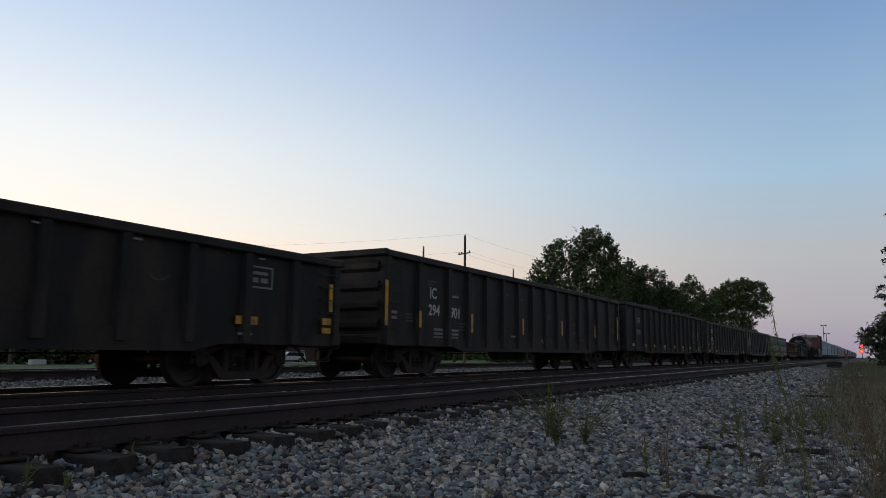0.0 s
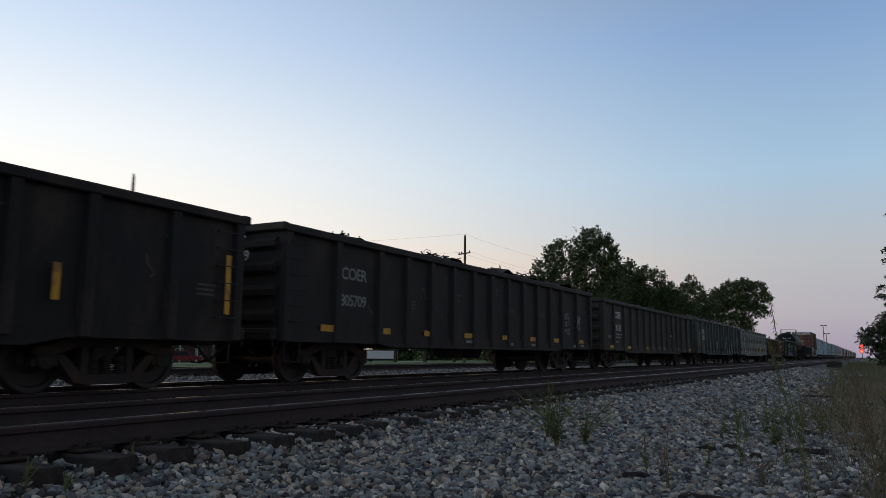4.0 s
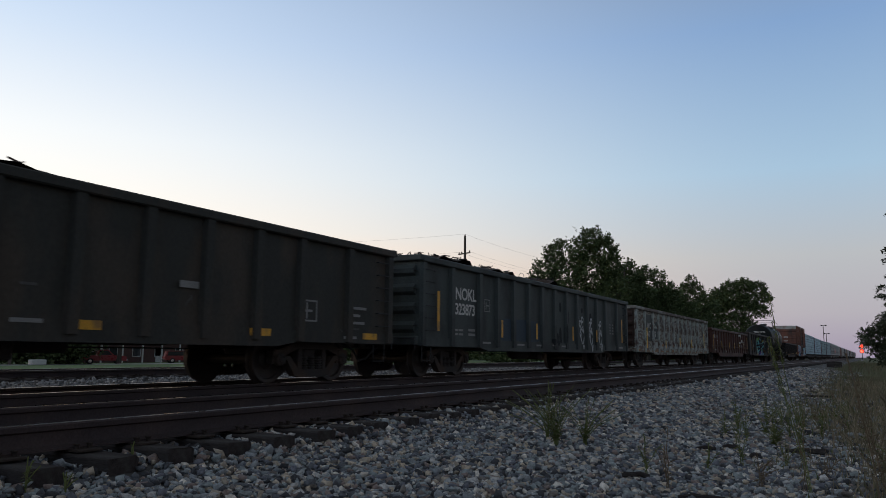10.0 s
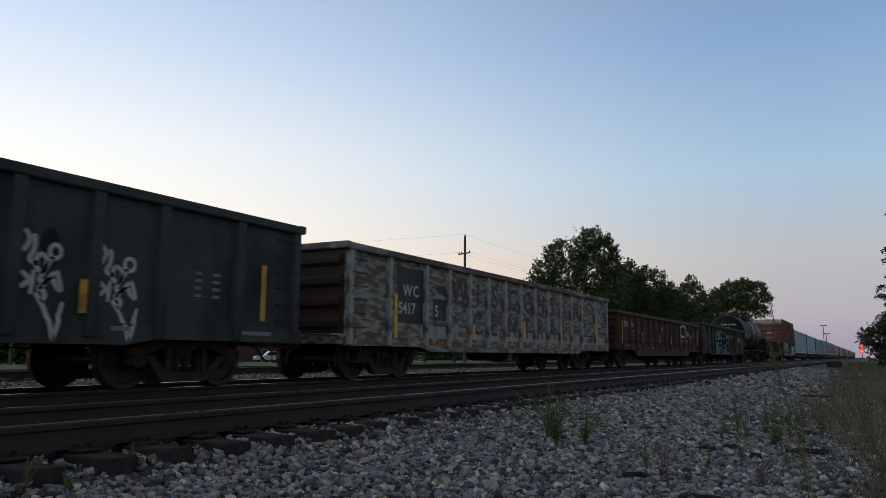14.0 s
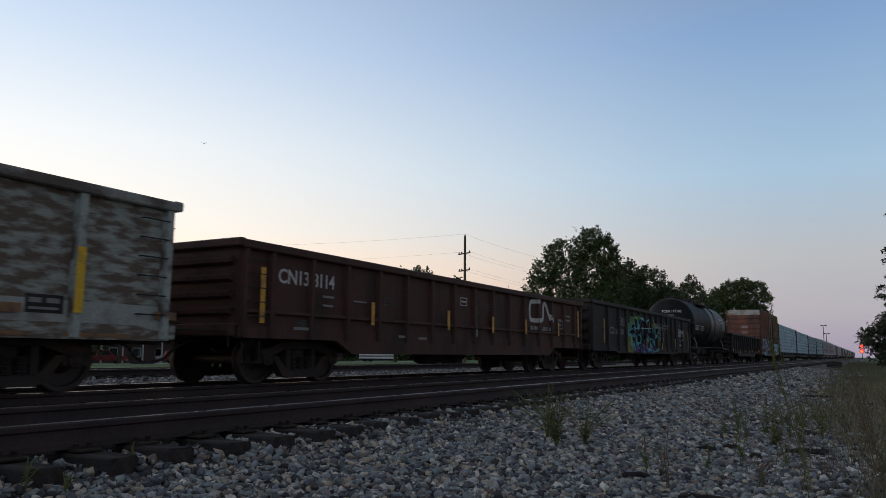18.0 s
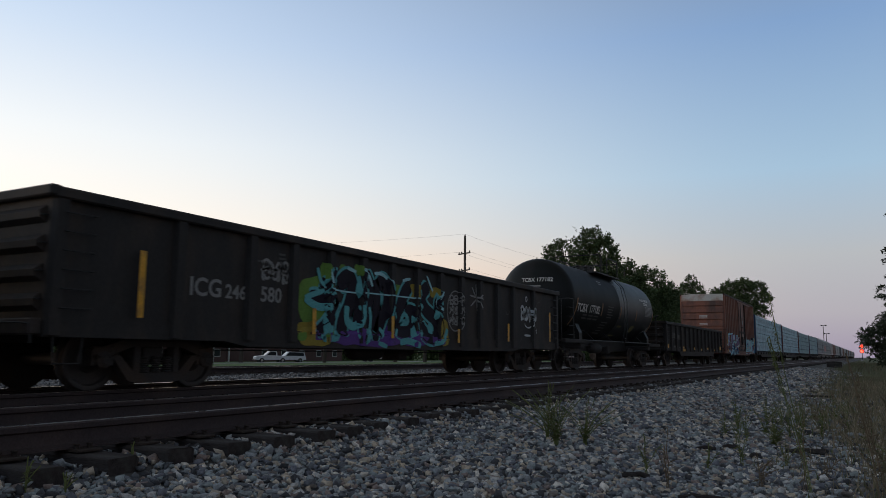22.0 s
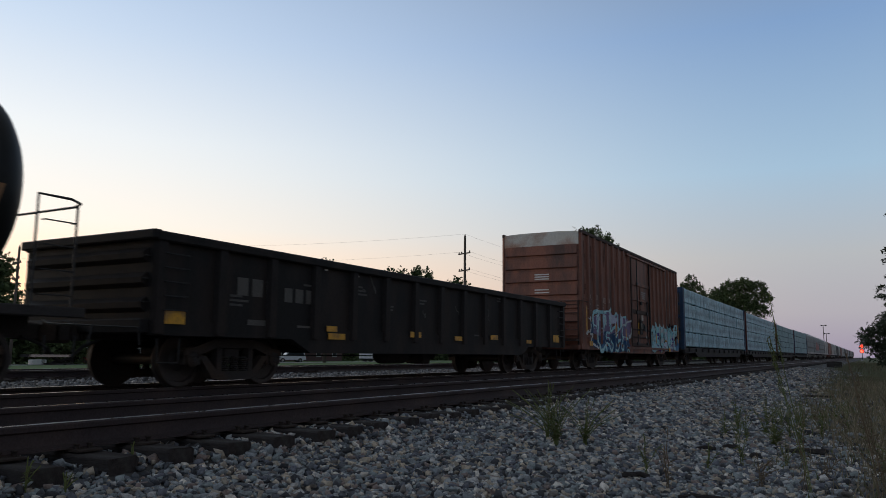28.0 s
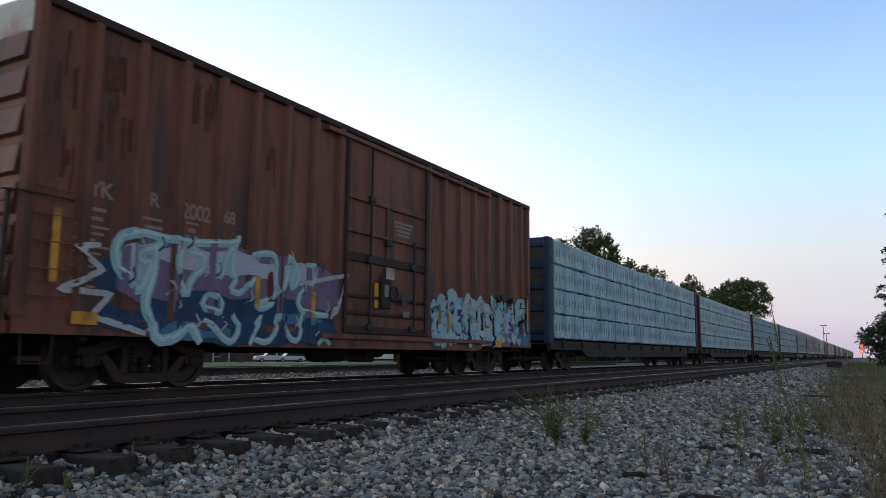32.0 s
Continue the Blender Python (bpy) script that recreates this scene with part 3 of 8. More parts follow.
# ---------- the freight train ----------
# speeds in metres a second every two seconds
SPEED = [5.151, 5.134, 5.12, 5.109, 5.098, 5.087, 5.092, 5.103, 5.112, 5.114, 5.105, 5.081, 5.049, 5.01, 4.97, 4.933, 4.898]


def travelled(t):
    s = 0.0
    for i in range(16):
        a, b = SPEED[i], SPEED[i + 1]
        u = min(max(t - 2 * i, 0), 2)
        s += a * u + (b - a) * u * u / 4
    return s


ROLLING = []          # (thing, start y)
WHEELS = []           # wheelsets that turn
R_WHEEL = 0.42


def text_mesh(body, size, material, spacing=1.0, shear=0.0):
    """Letters standing in the yz plane, facing +x, left end at the origin."""
    cu = bpy.data.curves.new("lettering", "FONT")
    cu.body, cu.size, cu.resolution_u, cu.space_character, cu.shear, cu.offset = body, size, 3, spacing, shear, size * 0.02
    tmp = new("lettering", cu)
    me = bpy.data.meshes.new_from_object(tmp)
    bpy.data.objects.remove(tmp)
    for v in me.vertices:
        v.co = Vector((0, v.co.x, v.co.y))
    me.materials.clear()
    me.materials.append(material)
    return me


def letters(car, body, y, z, size, x, material, wide=1.0, bend=None):
    me = text_mesh(body, size, material, wide)
    for v in me.vertices:
        yy, zz = v.co.y + y, v.co.z + z
        v.co = Vector((bend(yy, zz) if bend else x, yy, zz))
    return part("lettering", me, None, car)


def bars(car, rows, x, material, bend=None, name="marking"):
    """Unreadable writing, and sky seen through holes: plain bars (y, z, width, height)."""
    for y, z, w, h in rows:
        s = Shape()
        if bend:
            pts = [(y + w * i, z + h * j) for i in (0, 1) for j in (0, 1)]
            s.add([(bend(a, b), a, b) for a, b in pts], [(0, 2, 3, 1)])
        else:
            s.box(x - 0.003, x, y, y + w, z, z + h)
        part(name, s, material, car)


def reflector(car, y, z, w, h, x, material=None):
    return part("reflector", Shape().box(x - 0.004, x, y, y + w, z, z + h), material or M["yellow"], car, "amber reflector strip")


def wheelset_mesh():
    s = Shape()
    for sx in (1, -1):
        prof = [(-0.065, 0.10), (-0.065, R_WHEEL + 0.026), (-0.045, R_WHEEL + 0.028), (-0.030, R_WHEEL + 0.004), (0.070, R_WHEEL - 0.004), (0.075, R_WHEEL - 0.02), (0.060, R_WHEEL - 0.07), (0.020, R_WHEEL - 0.09), (0.010, 0.18), (0.06, 0.13), (0.07, 0.09)]
        s.lathe([(sx * (GAUGE + 0.005) + sx * a, r) for a, r in prof], "x", (0, 0, 0), 28)
    s.lathe([(-1.08, 0.07), (-0.9, 0.075), (-0.6, 0.085), (0.6, 0.085), (0.9, 0.075), (1.08, 0.07)], "x", (0, 0, 0), 12)
    return s.mesh("wheelset", [M["wheel"]], smooth=True)


def frame_mesh():
    """A cast side frame, seen along x, with its spring window."""
    s = Shape()
    t = 0.075
    top = [(-1.06, 0.55), (-0.80, 0.62), (-0.45, 0.74), (0.45, 0.74), (0.80, 0.62), (1.06, 0.55), (1.06, 0.44), (0.80, 0.47), (0.42, 0.60), (-0.42, 0.60), (-0.80, 0.47), (-1.06, 0.44)]
    s.prism(top, "x", -t, t)
    low = [(-0.76, 0.48), (-0.62, 0.48), (-0.38, 0.24), (0.38, 0.24), (0.62, 0.48), (0.76, 0.48), (0.48, 0.13), (0.30, 0.10), (-0.30, 0.10), (-0.48, 0.13)]
    s.prism(low, "x", -t, t)
    for y in (-0.34, 0.34):
        s.box(-t, t, y - 0.055, y + 0.055, 0.22, 0.62, c=0.01)
    for y in (-0.89, 0.89):
        s.box(-t - 0.02, t + 0.02, y - 0.15, y + 0.15, 0.47, 0.60, c=0.02)
        s.box(-t, t, y - 0.17, y - 0.11, 0.34, 0.50, c=0.01)
        s.box(-t, t, y + 0.11, y + 0.17, 0.34, 0.50, c=0.01)
    return s.mesh("side_frame", [M["cast"]])


def spring_mesh():
    """One coil spring, seen as stacked turns."""
    prof = [(0.24, 0.05)]
    for k in range(7):
        z = 0.25 + k * 0.031
        prof += [(z - 0.008, 0.062), (z, 0.08), (z + 0.008, 0.08), (z + 0.016, 0.062)]
    prof.append((0.47, 0.05))
    return Shape().lathe(prof, "z", (0, 0, 0), 10).mesh("spring", [M["cast"]])


def cap_mesh():
    s = Shape()
    s.lathe([(0.0, 0.115), (0.05, 0.115), (0.065, 0.10), (0.07, 0.06), (0.085, 0.05), (0.085, 0.02)], "x", (0, 0, 0), 14)
    for i in range(3):
        a = i * 2.094 + 0.5
        s.tube((0.06, 0.08 * math.cos(a), 0.08 * math.sin(a)), (0.085, 0.08 * math.cos(a), 0.08 * math.sin(a)), 0.017, 6)
    return s.mesh("bearing_cap", [M["cast"]], smooth=True)


WHEELSET, SIDE_FRAME, SPRINGS, CAP = wheelset_mesh(), frame_mesh(), spring_mesh(), cap_mesh()


def bolster_mesh():
    s = Shape()
    s.box(-1.0, 1.0, -0.18, 0.18, 0.42, 0.62, c=0.03)
    s.box(-0.4, 0.4, -0.25, 0.25, 0.60, 0.68, c=0.02)
    for y in (-0.55, 0.55):          # brake beams
        s.box(-0.85, 0.85, y - 0.05, y + 0.05, 0.36, 0.46)
    for x in (-GAUGE, GAUGE):
        for y in (-0.44, 0.44):
            s.box(x - 0.05, x + 0.05, y - 0.03, y + 0.03, 0.30, 0.56, c=0.01)
    return s.mesh("truck", [M["under"]])


BOLSTER = bolster_mesh()


def truck(car, y, turning=True, full=True):
    t = part("truck", BOLSTER, None, car, at=(0, y, 0))
    for sx in (1, -1):
        part("side_frame", SIDE_FRAME, None, t, at=(sx * 1.0, 0, 0))
        if full:
            for q in (-0.2, 0.0, 0.2):
                part("spring", SPRINGS, None, t, at=(sx * 1.03, q, 0))
    for a in (-0.89, 0.89):
        ws = part("wheelset", WHEELSET, None, t, at=(0, a, R_WHEEL))
        if full:
            c = part("bearing_cap", CAP, None, t, at=(1.05, a, R_WHEEL))
        if turning:
            WHEELS.append((ws, a))
    return t


def coupler(car, y, d):
    """d: which way is outwards along y."""
    s = Shape()
    s.box(-0.11, 0.11, min(y, y + d * 0.35), max(y, y + d * 0.35), 0.68, 0.90, c=0.02)
    s.box(-0.14, 0.14, min(y + d * 0.30, y + d * 0.62), max(y + d * 0.30, y + d * 0.62), 0.64, 0.92, c=0.04)
    s.box(0.05, 0.19, min(y + d * 0.45, y + d * 0.74), max(y + d * 0.45, y + d * 0.74), 0.64, 0.92, c=0.04)
    part("coupler", s, M["cast"], car)
    h = Shape()
    h.path([(0.35, y - d * 0.1, 0.72), (0.36, y + d * 0.22, 0.60), (0.33, y + d * 0.42, 0.42), (0.25, y + d * 0.62, 0.36)], 0.024, 6)
    part("air_hose", h, M["tyre"], car)
    u = Shape()
    u.path([(1.40, y + d * 0.12, 0.62), (1.40, y + d * 0.16, 0.86), (0.30, y + d * 0.30, 0.90), (0.1, y + d * 0.34, 0.95)], 0.014, 5)
    part("uncoupling_lever", u, M["dark"], car)


def ladder(car, x, y, z0, z1, n, along, w=0.42, material=None):
    """Grab irons up a corner: rungs run along y or x, standing off the wall."""
    for i in range(n):
        z = z0 + (z1 - z0) * i / max(1, n - 1)
        s = Shape()
        if along == "y":
            s.path([(x, y, z), (x + 0.07, y, z), (x + 0.07, y + w, z), (x, y + w, z)], 0.011, 5)
        else:
            d = 0.07 * along
            s.path([(x, y, z), (x, y + d, z), (x - w, y + d, z), (x - w, y, z)], 0.011, 5)
        part("grab_iron", s, material or M["dark"], car)


def stirrup(car, x, y):
    s = Shape().path([(x, y - 0.2, 0.72), (x, y - 0.18, 0.38), (x, y + 0.18, 0.38), (x, y + 0.2, 0.72)], 0.014, 5)
    part("stirrup_step", s, M["dark"], car)


def brake_gear(car, L, low):
    part("air_reservoir", Shape().lathe([(-1.1, 0.08), (-1.0, 0.18), (-0.9, 0.2), (-0.1, 0.2), (0, 0.18), (0.1, 0.08)], "y", (0.45, 0, low - 0.05), 14), M["under"], car, smooth=True)
    part("brake_valve", Shape().box(0.2, 0.7, 0.5, 0.85, low - 0.25, low + 0.05, c=0.03), M["under"], car)
    part("brake_cylinder", Shape().lathe([(1.2, 0.14), (1.9, 0.14), (1.95, 0.05)], "y", (0.1, 0, low - 0.02), 12), M["under"], car)
    r = Shape()
    r.path([(0.55, -L / 2 + 3.2, low + 0.04), (0.55, L / 2 - 3.2, low + 0.04)], 0.016, 5)
    part("brake_rod", r, M["under"], car)
    r = Shape()
    r.path([(-0.3, -L / 2 + 3.2, low - 0.07), (-0.3, L / 2 - 3.2, low - 0.07)], 0.012, 5)
    part("brake_rod", r, M["under"], car)


def underframe(car, L, z=0.88):
    s = Shape()
    s.box(-0.18, 0.18, -L / 2 - 0.12, L / 2 + 0.12, z - 0.28, z + 0.02)
    for y in np.linspace(-L / 2 + 1.0, L / 2 - 1.0, 9):
        s.box(-1.36, 1.36, y - 0.05, y + 0.05, z - 0.14, z)
    part("underframe", s, M["under"], car)


def post_ys(L, posts):
    """Post places from the car's middle: evenly spread, or wide bays at both ends and even ones between."""
    h = L / 2
    if isinstance(posts, int):
        return [-h + 0.1 + (L - 0.2) * i / (posts - 1) for i in range(posts)]
    a, b, n = posts
    lead = [-h + 0.1, -h + a, -h + b]
    mid = [-h + b + (L - 2 * b) * i / n for i in range(1, n)]
    return lead + mid + [h - b, h - a, h - 0.1]


def gondola(label, y0, y1, top, bot, low, posts, paint, post_paint=None, ribs=4, rung=6, wheel_near=False, step=0.0, dip=1.0, drop_at=3.4, end_paint=None, post_half=0.075, chord_paint=None):
    """An open freight car: posts and panels, chords, corrugated ends, floor, running gear. Heights from the rail."""
    L = y1 - y0
    h = L / 2
    car = thing("gondola_car", label, "freight car", "cars of the freight train")
    pp = post_paint or paint
    W = 1.43
    for sx in (1, -1):
        s = Shape()
        a, b = sorted((sx * (W - 0.03), sx * W))
        s.box(a, b, -h, h, bot + 0.02, top - 0.06)
        part("side_panel", s, paint, car)
        sill = Shape()
        a, b = sorted((sx * (W - 0.10), sx * (W + 0.035)))
        k = h - drop_at
        prof = [(-h, bot), (-h, bot + 0.20), (h, bot + 0.20), (h, bot), (k + 0.5, bot), (k, low), (-k, low), (-k - 0.5, bot)]
        sill.prism(prof, "x", a, b)
        part("side_sill", sill, paint, car)
        chord = Shape()
        a, b = sorted((sx * (W - 0.04), sx * (W + 0.11)))
        chord.box(a, b, -h - 0.02, h + 0.02, top - 0.14, top, c=0.02)
        part("top_chord", chord, chord_paint or pp, car)
        a, b = sorted((sx * W, sx * (W + 0.085)))
        pm = Shape()
        e = post_half
        pm.prism([(a if sx > 0 else b, -e - 0.03), (b if sx > 0 else a, -e), (b if sx > 0 else a, e), (a if sx > 0 else b, e + 0.03)], "z", bot + 0.02, top - 0.13)
        post = pm.mesh("side_post", [pp])
        for y in post_ys(L, posts):
            part("side_post", post, None, car, at=(0, y, 0))
    for d in (1, -1):
        y = d * h
        s = Shape()
        a, b = sorted((y, y - d * 0.04))
        s.box(-W + 0.03, W - 0.03, a, b, bot + 0.15, top - 0.05)
        part("end_wall", s, end_paint or paint, car)
        s = Shape()
        a, b = sorted((y + d * 0.10, y - d * 0.06))
        s.box(-W - 0.10, W + 0.10, a, b, top - 0.12, top + 0.015, c=0.02)
        part("end_chord", s, chord_paint or pp, car)
        for i in range(ribs):
            z = bot + 0.42 + (top - bot - 0.75) * i / max(1, ribs - 1)
            s = Shape()
            rz = 0.5 * (top - bot - 0.75) / max(1, ribs - 1) * 0.62
            s.prism([(y, z - rz), (y + d * 0.09, z - rz * 0.45), (y + d * 0.10, z + rz * 0.3), (y, z + rz)], "x", -W + 0.10, W - 0.10)
            part("end_rib", s, end_paint or paint, car)
        s = Shape()
        a, b = sorted((y, y + d * 0.16))
        s.box(-W, W, a, b, bot + 0.02, bot + 0.22, c=0.02)
        part("end_sill", s, paint, car)
        ladder(car, W - 0.05, y + d * 0.01, bot + 0.45, top - 0.35, rung - 2, d)
        stirrup(car, W - 0.02, y - d * 0.35)
        coupler(car, y, d)
    ladder(car, W + 0.03, -h + 0.14, bot + 0.35, top - 0.30, rung, "y")
    ladder(car, W + 0.03, h - 0.56, bot + 0.35, top - 0.30, rung, "y")
    bw = Shape()
    bw.lathe([(-0.02, 0.27), (-0.01, 0.29), (0.01, 0.29), (0.02, 0.27), (0.01, 0.25), (-0.01, 0.25)], "y", (-0.75, h + 0.22, top - 0.45), 18)
    bw.box(-0.78, -0.72, h + 0.19, h + 0.23, top - 0.72, top - 0.18)
    bw.box(-1.02, -0.48, h + 0.19, h + 0.23, top - 0.48, top - 0.42)
    bw.tube((-0.75, h, top - 0.45), (-0.75, h + 0.22, top - 0.45), 0.04, 8)
    part("brake_wheel", bw, M["dark"], car)
    fl = Shape().box(-W + 0.03, W - 0.03, -h + 0.04, h - 0.04, bot + 0.22, bot + 0.30)
    part("floor", fl, M["under"], car)
    underframe(car, L, bot + 0.22)
    brake_gear(car, L, low + 0.02)
    truck(car, -h + 2.0)
    truck(car, h - 2.0)
    ROLLING.append((car, (y0 + y1) / 2))
    return car


def scuffs(car, L, n, seed):
    """Chalk marks, small stencils and scrapes on the side towards the camera."""
    r = random.Random(seed)
    for _ in range(n):
        y, z = r.uniform(-L / 2 + 0.5, L / 2 - 0.8), r.uniform(0.95, 2.2)
        k = r.random()
        s = Shape()
        if k < 0.45:
            for j in range(r.randint(1, 3)):
                s.box(FACE, FACE + 0.002, y, y + r.uniform(0.15, 0.4), z - 0.07 * j, z - 0.07 * j + 0.035)
        else:
            pts = [(y, z)]
            for j in range(r.randint(3, 7)):
                pts.append((pts[-1][0] + r.uniform(-0.1, 0.16), pts[-1][1] + r.uniform(-0.16, 0.14)))
            ribbon(s, pts, r.uniform(0.012, 0.03), lambda a, b: FACE, 0.002, 0)
        part("chalk_mark", s, M["chalk"], car)


FACE = 1.434          # where lettering lies on a gondola's panel


def heap(label, y0, y1, z, lumps, seed, wires=()):
    """Scrap heaped over the rim: a bed of jumbled pieces in mounds."""
    ob = thing("scrap_load", label, "scrap heap", "loads of scrap")
    g = np.random.default_rng(seed)
    L = y1 - y0
    vs, fs = [], []
    s = Shape()
    nx, ny = 9, int(L / 0.22)

    def height(x, y):
        hgt = -0.35
        for c, w, t in lumps:
            hgt = max(hgt, -0.35 + (t + 0.35) * math.exp(-abs((y - c) / w) ** 2.6))
        hgt = hgt * (1 - 0.25 * (x / 1.3) ** 2) if hgt > 0 else hgt
        return z + hgt + 0.10 * noise.noise((x * 2.2, y * 2.2, seed)) + 0.06 * noise.noise((x * 7, y * 7, seed + 3))
    vs = [(-1.36 + 2.72 * i / (nx - 1), -L / 2 + 0.15 + (L - 0.3) * j / (ny - 1), 0) for j in range(ny) for i in range(nx)]
    vs = [(x, y, height(x, y)) for x, y, _ in vs]
    fs = [(j * nx + i, j * nx + i + 1, (j + 1) * nx + i + 1, (j + 1) * nx + i) for j in range(ny - 1) for i in range(nx - 1)]
    s.add(vs, fs)
    part("scrap_bed", s, M["scrap"], ob)
    s = Shape()
    for _ in range(2600):
        x, y = g.uniform(-1.25, 1.25), g.uniform(-L / 2 + 0.3, L / 2 - 0.3)
        zz = height(x, y)
        if zz < z - 0.25:
            continue
        a = Vector(g.normal(size=3)).normalized() * g.uniform(0.03, 0.15)
        a.z *= 0.45
        b = a.orthogonal().normalized() * g.uniform(0.004, 0.018)
        c = a.cross(b).normalized() * g.uniform(0.003, 0.010)
        o = Vector((x, y, zz + 0.02))
        s.add([o + i * a + j * b + k * c for i in (-1, 1) for j in (-1, 1) for k in (-1, 1)], [(0, 1, 3, 2), (4, 6, 7, 5), (0, 4, 5, 1), (2, 3, 7, 6), (0, 2, 6, 4), (1, 5, 7, 3)])
    tagged(part("scrap_pieces", s, M["scrap"], ob), kind="stuff")
    for y in wires:
        zz = z + 0.08
        w = Shape().path([(1.0, y, zz - 0.05), (1.05, y - 0.10, zz + 0.12), (1.1, y - 0.30, zz + 0.24), (1.1, y - 0.46, zz + 0.26), (1.05, y - 0.50, zz + 0.20), (1.0, y - 0.38, zz + 0.10)], 0.007, 5)
        part("bent_rod", w, M["dark"], ob)
    ROLLING.append((ob, (y0 + y1) / 2))
    return ob


def ribbon(s, pts, w, skin, lift, mi, round_off=2):
    """A flat painted stroke through (y, z) points, its corners rounded, laid on the skin of a car."""
    for _ in range(round_off if len(pts) > 2 else 0):
        soft = [pts[0]]
        for (a, b), (c, d) in zip(pts, pts[1:]):
            soft += [(a * 0.75 + c * 0.25, b * 0.75 + d * 0.25), (a * 0.25 + c * 0.75, b * 0.25 + d * 0.75)]
        pts = soft + [pts[-1]]
    P = []
    for (a, b), (c, d) in zip(pts, pts[1:]):
        n = max(1, int(math.hypot(c - a, d - b) / 0.06))
        P += [(a + (c - a) * i / n, b + (d - b) * i / n) for i in range(n)]
    P.append(pts[-1])
    vs, n = [], len(P)
    for i, (y, z) in enumerate(P):
        a, b = P[max(0, i - 1)], P[min(n - 1, i + 1)]
        dy, dz = b[0] - a[0], b[1] - a[1]
        l = math.hypot(dy, dz) or 1
        ny, nz = -dz / l, dy / l
        ww = w * (0.55 + 0.45 * math.sin(math.pi * min(1, (i + 0.5) / 3, (n - i - 0.5) / 3) / 2))
        for q in (-1, 0, 1):
            yy, zz = y + ny * ww * q / 2, z + nz * ww * q / 2
            vs.append((skin(yy, zz) + lift, yy, zz))
    fs = []
    for i in range(n - 1):
        fs += [(3 * i, 3 * i + 3, 3 * i + 4, 3 * i + 1), (3 * i + 1, 3 * i + 4, 3 * i + 5, 3 * i + 2)]
    s.add(vs, fs, mi)


def arc(cy, cz, ry, rz, a0, a1, n=8):
    return [(cy + ry * math.cos(radians(a0 + (a1 - a0) * i / n)), cz + rz * math.sin(radians(a0 + (a1 - a0) * i / n))) for i in range(n + 1)]


def patch(s, y0, y1, z0, z1, skin, lift, mi, seed, wob=0.12):
    """A painted field with a wavering edge."""
    ny = max(4, int((y1 - y0) / 0.06))
    vs, fs, nz = [], [], 5
    for i in range(ny + 1):
        y = y0 + (y1 - y0) * i / ny
        t = 1 - 0.5 * abs(2 * i / ny - 1) ** 6
        zt = z1 - wob * (0.5 + 0.8 * noise.noise((y * 1.8, seed, 0.3)))
        zb = z0 + wob * 0.3 * noise.noise((y * 2.5, seed, 9.3))
        m = (zt + zb) / 2
        for j in range(nz + 1):
            z = zb + (zt - zb) * j / nz
            z = m + (z - m) * t
            vs.append((skin(y, z) + lift, y, z))
    for i in range(ny):
        for j in range(nz):
            a = i * (nz + 1) + j
            fs.append((a, a + nz + 1, a + nz + 2, a + 1))
    s.add(vs, fs, mi)


def wild_letters(n, y0, y1, z0, z1, seed):
    """Tangled spray-can strokes, a few to each cell: hooks, wedges, loops and arrows, no real letters."""
    r = random.Random(seed)
    out = []
    w, h = (y1 - y0) / n, z1 - z0
    for i in range(n):
        a = y0 + w * (i + 0.5)
        lo, hi = z0 + r.uniform(0, 0.16) * h, z1 - r.uniform(0, 0.2) * h
        m = lo + (hi - lo) * r.uniform(0.4, 0.6)
        k = r.uniform(0.34, 0.5) * w
        s = r.choice((-1, 1))
        out.append([(a - s * k, hi - 0.05 * h), (a - s * k * 0.6, m), (a - s * k * 0.9, lo), (a - s * k * 0.3, lo - 0.06 * h)])
        out.append(arc(a, (hi + m) / 2, k * 0.8, (hi - m) * 0.55, 200 * s, -60 * s, 9) + [(a + s * k * 0.2, m), (a + s * k * 1.1, lo + 0.05 * h)])
        if r.random() < 0.7:
            out.append(arc(a + s * 0.1 * w, (lo + m) / 2, k * 0.7, (m - lo) * 0.5, 150, -170, 9))
        if r.random() < 0.5:
            t = r.uniform(-0.2, 0.2) * w
            out.append([(a - k * 1.2, m + t), (a + k * 1.3, m + 0.15 * h), (a + k * 0.9, m + 0.3 * h)])
    return out


def spray(name, r, g, b):
    return mat(name, (r, g, b), 0.65, var=0.25, scale=2.0, bump=0.0, spec=0.12)


PAINT = {"teal": spray("teal_spray_paint", 0.13, 0.42, 0.44), "pale": spray("pale_cyan_spray_paint", 0.36, 0.64, 0.69), "purple": spray("purple_spray_paint", 0.12, 0.06, 0.25), "green": spray("green_spray_paint", 0.15, 0.28, 0.06),
         "gold": spray("mustard_spray_paint", 0.32, 0.25, 0.05), "navy": spray("navy_spray_paint", 0.040, 0.085, 0.17), "ice": spray("icy_cyan_spray_paint", 0.58, 0.78, 0.80), "lilac": spray("pale_lilac_spray_paint", 0.56, 0.60, 0.72), "maroon": spray("maroon_spray_paint", 0.17, 0.045, 0.05), "orange": spray("dull_orange_spray_paint", 0.42, 0.22, 0.07), "white": spray("white_spray_paint", 0.56, 0.59, 0.60), "inky": spray("black_spray_paint", 0.019, 0.016, 0.025), "blue": spray("blue_spray_paint", 0.10, 0.23, 0.38), "mauve": spray("mauve_spray_paint", 0.24, 0.19, 0.30)}


def post_skin(L, posts, base=FACE, proud=0.086, half=0.08):
    ys = post_ys(L, posts)

    def f(y, z):
        return base + max(proud if min(abs(y - q) for q in ys) < half else 0.0, 0.036 if z < 0.91 else 0.0)
    return f


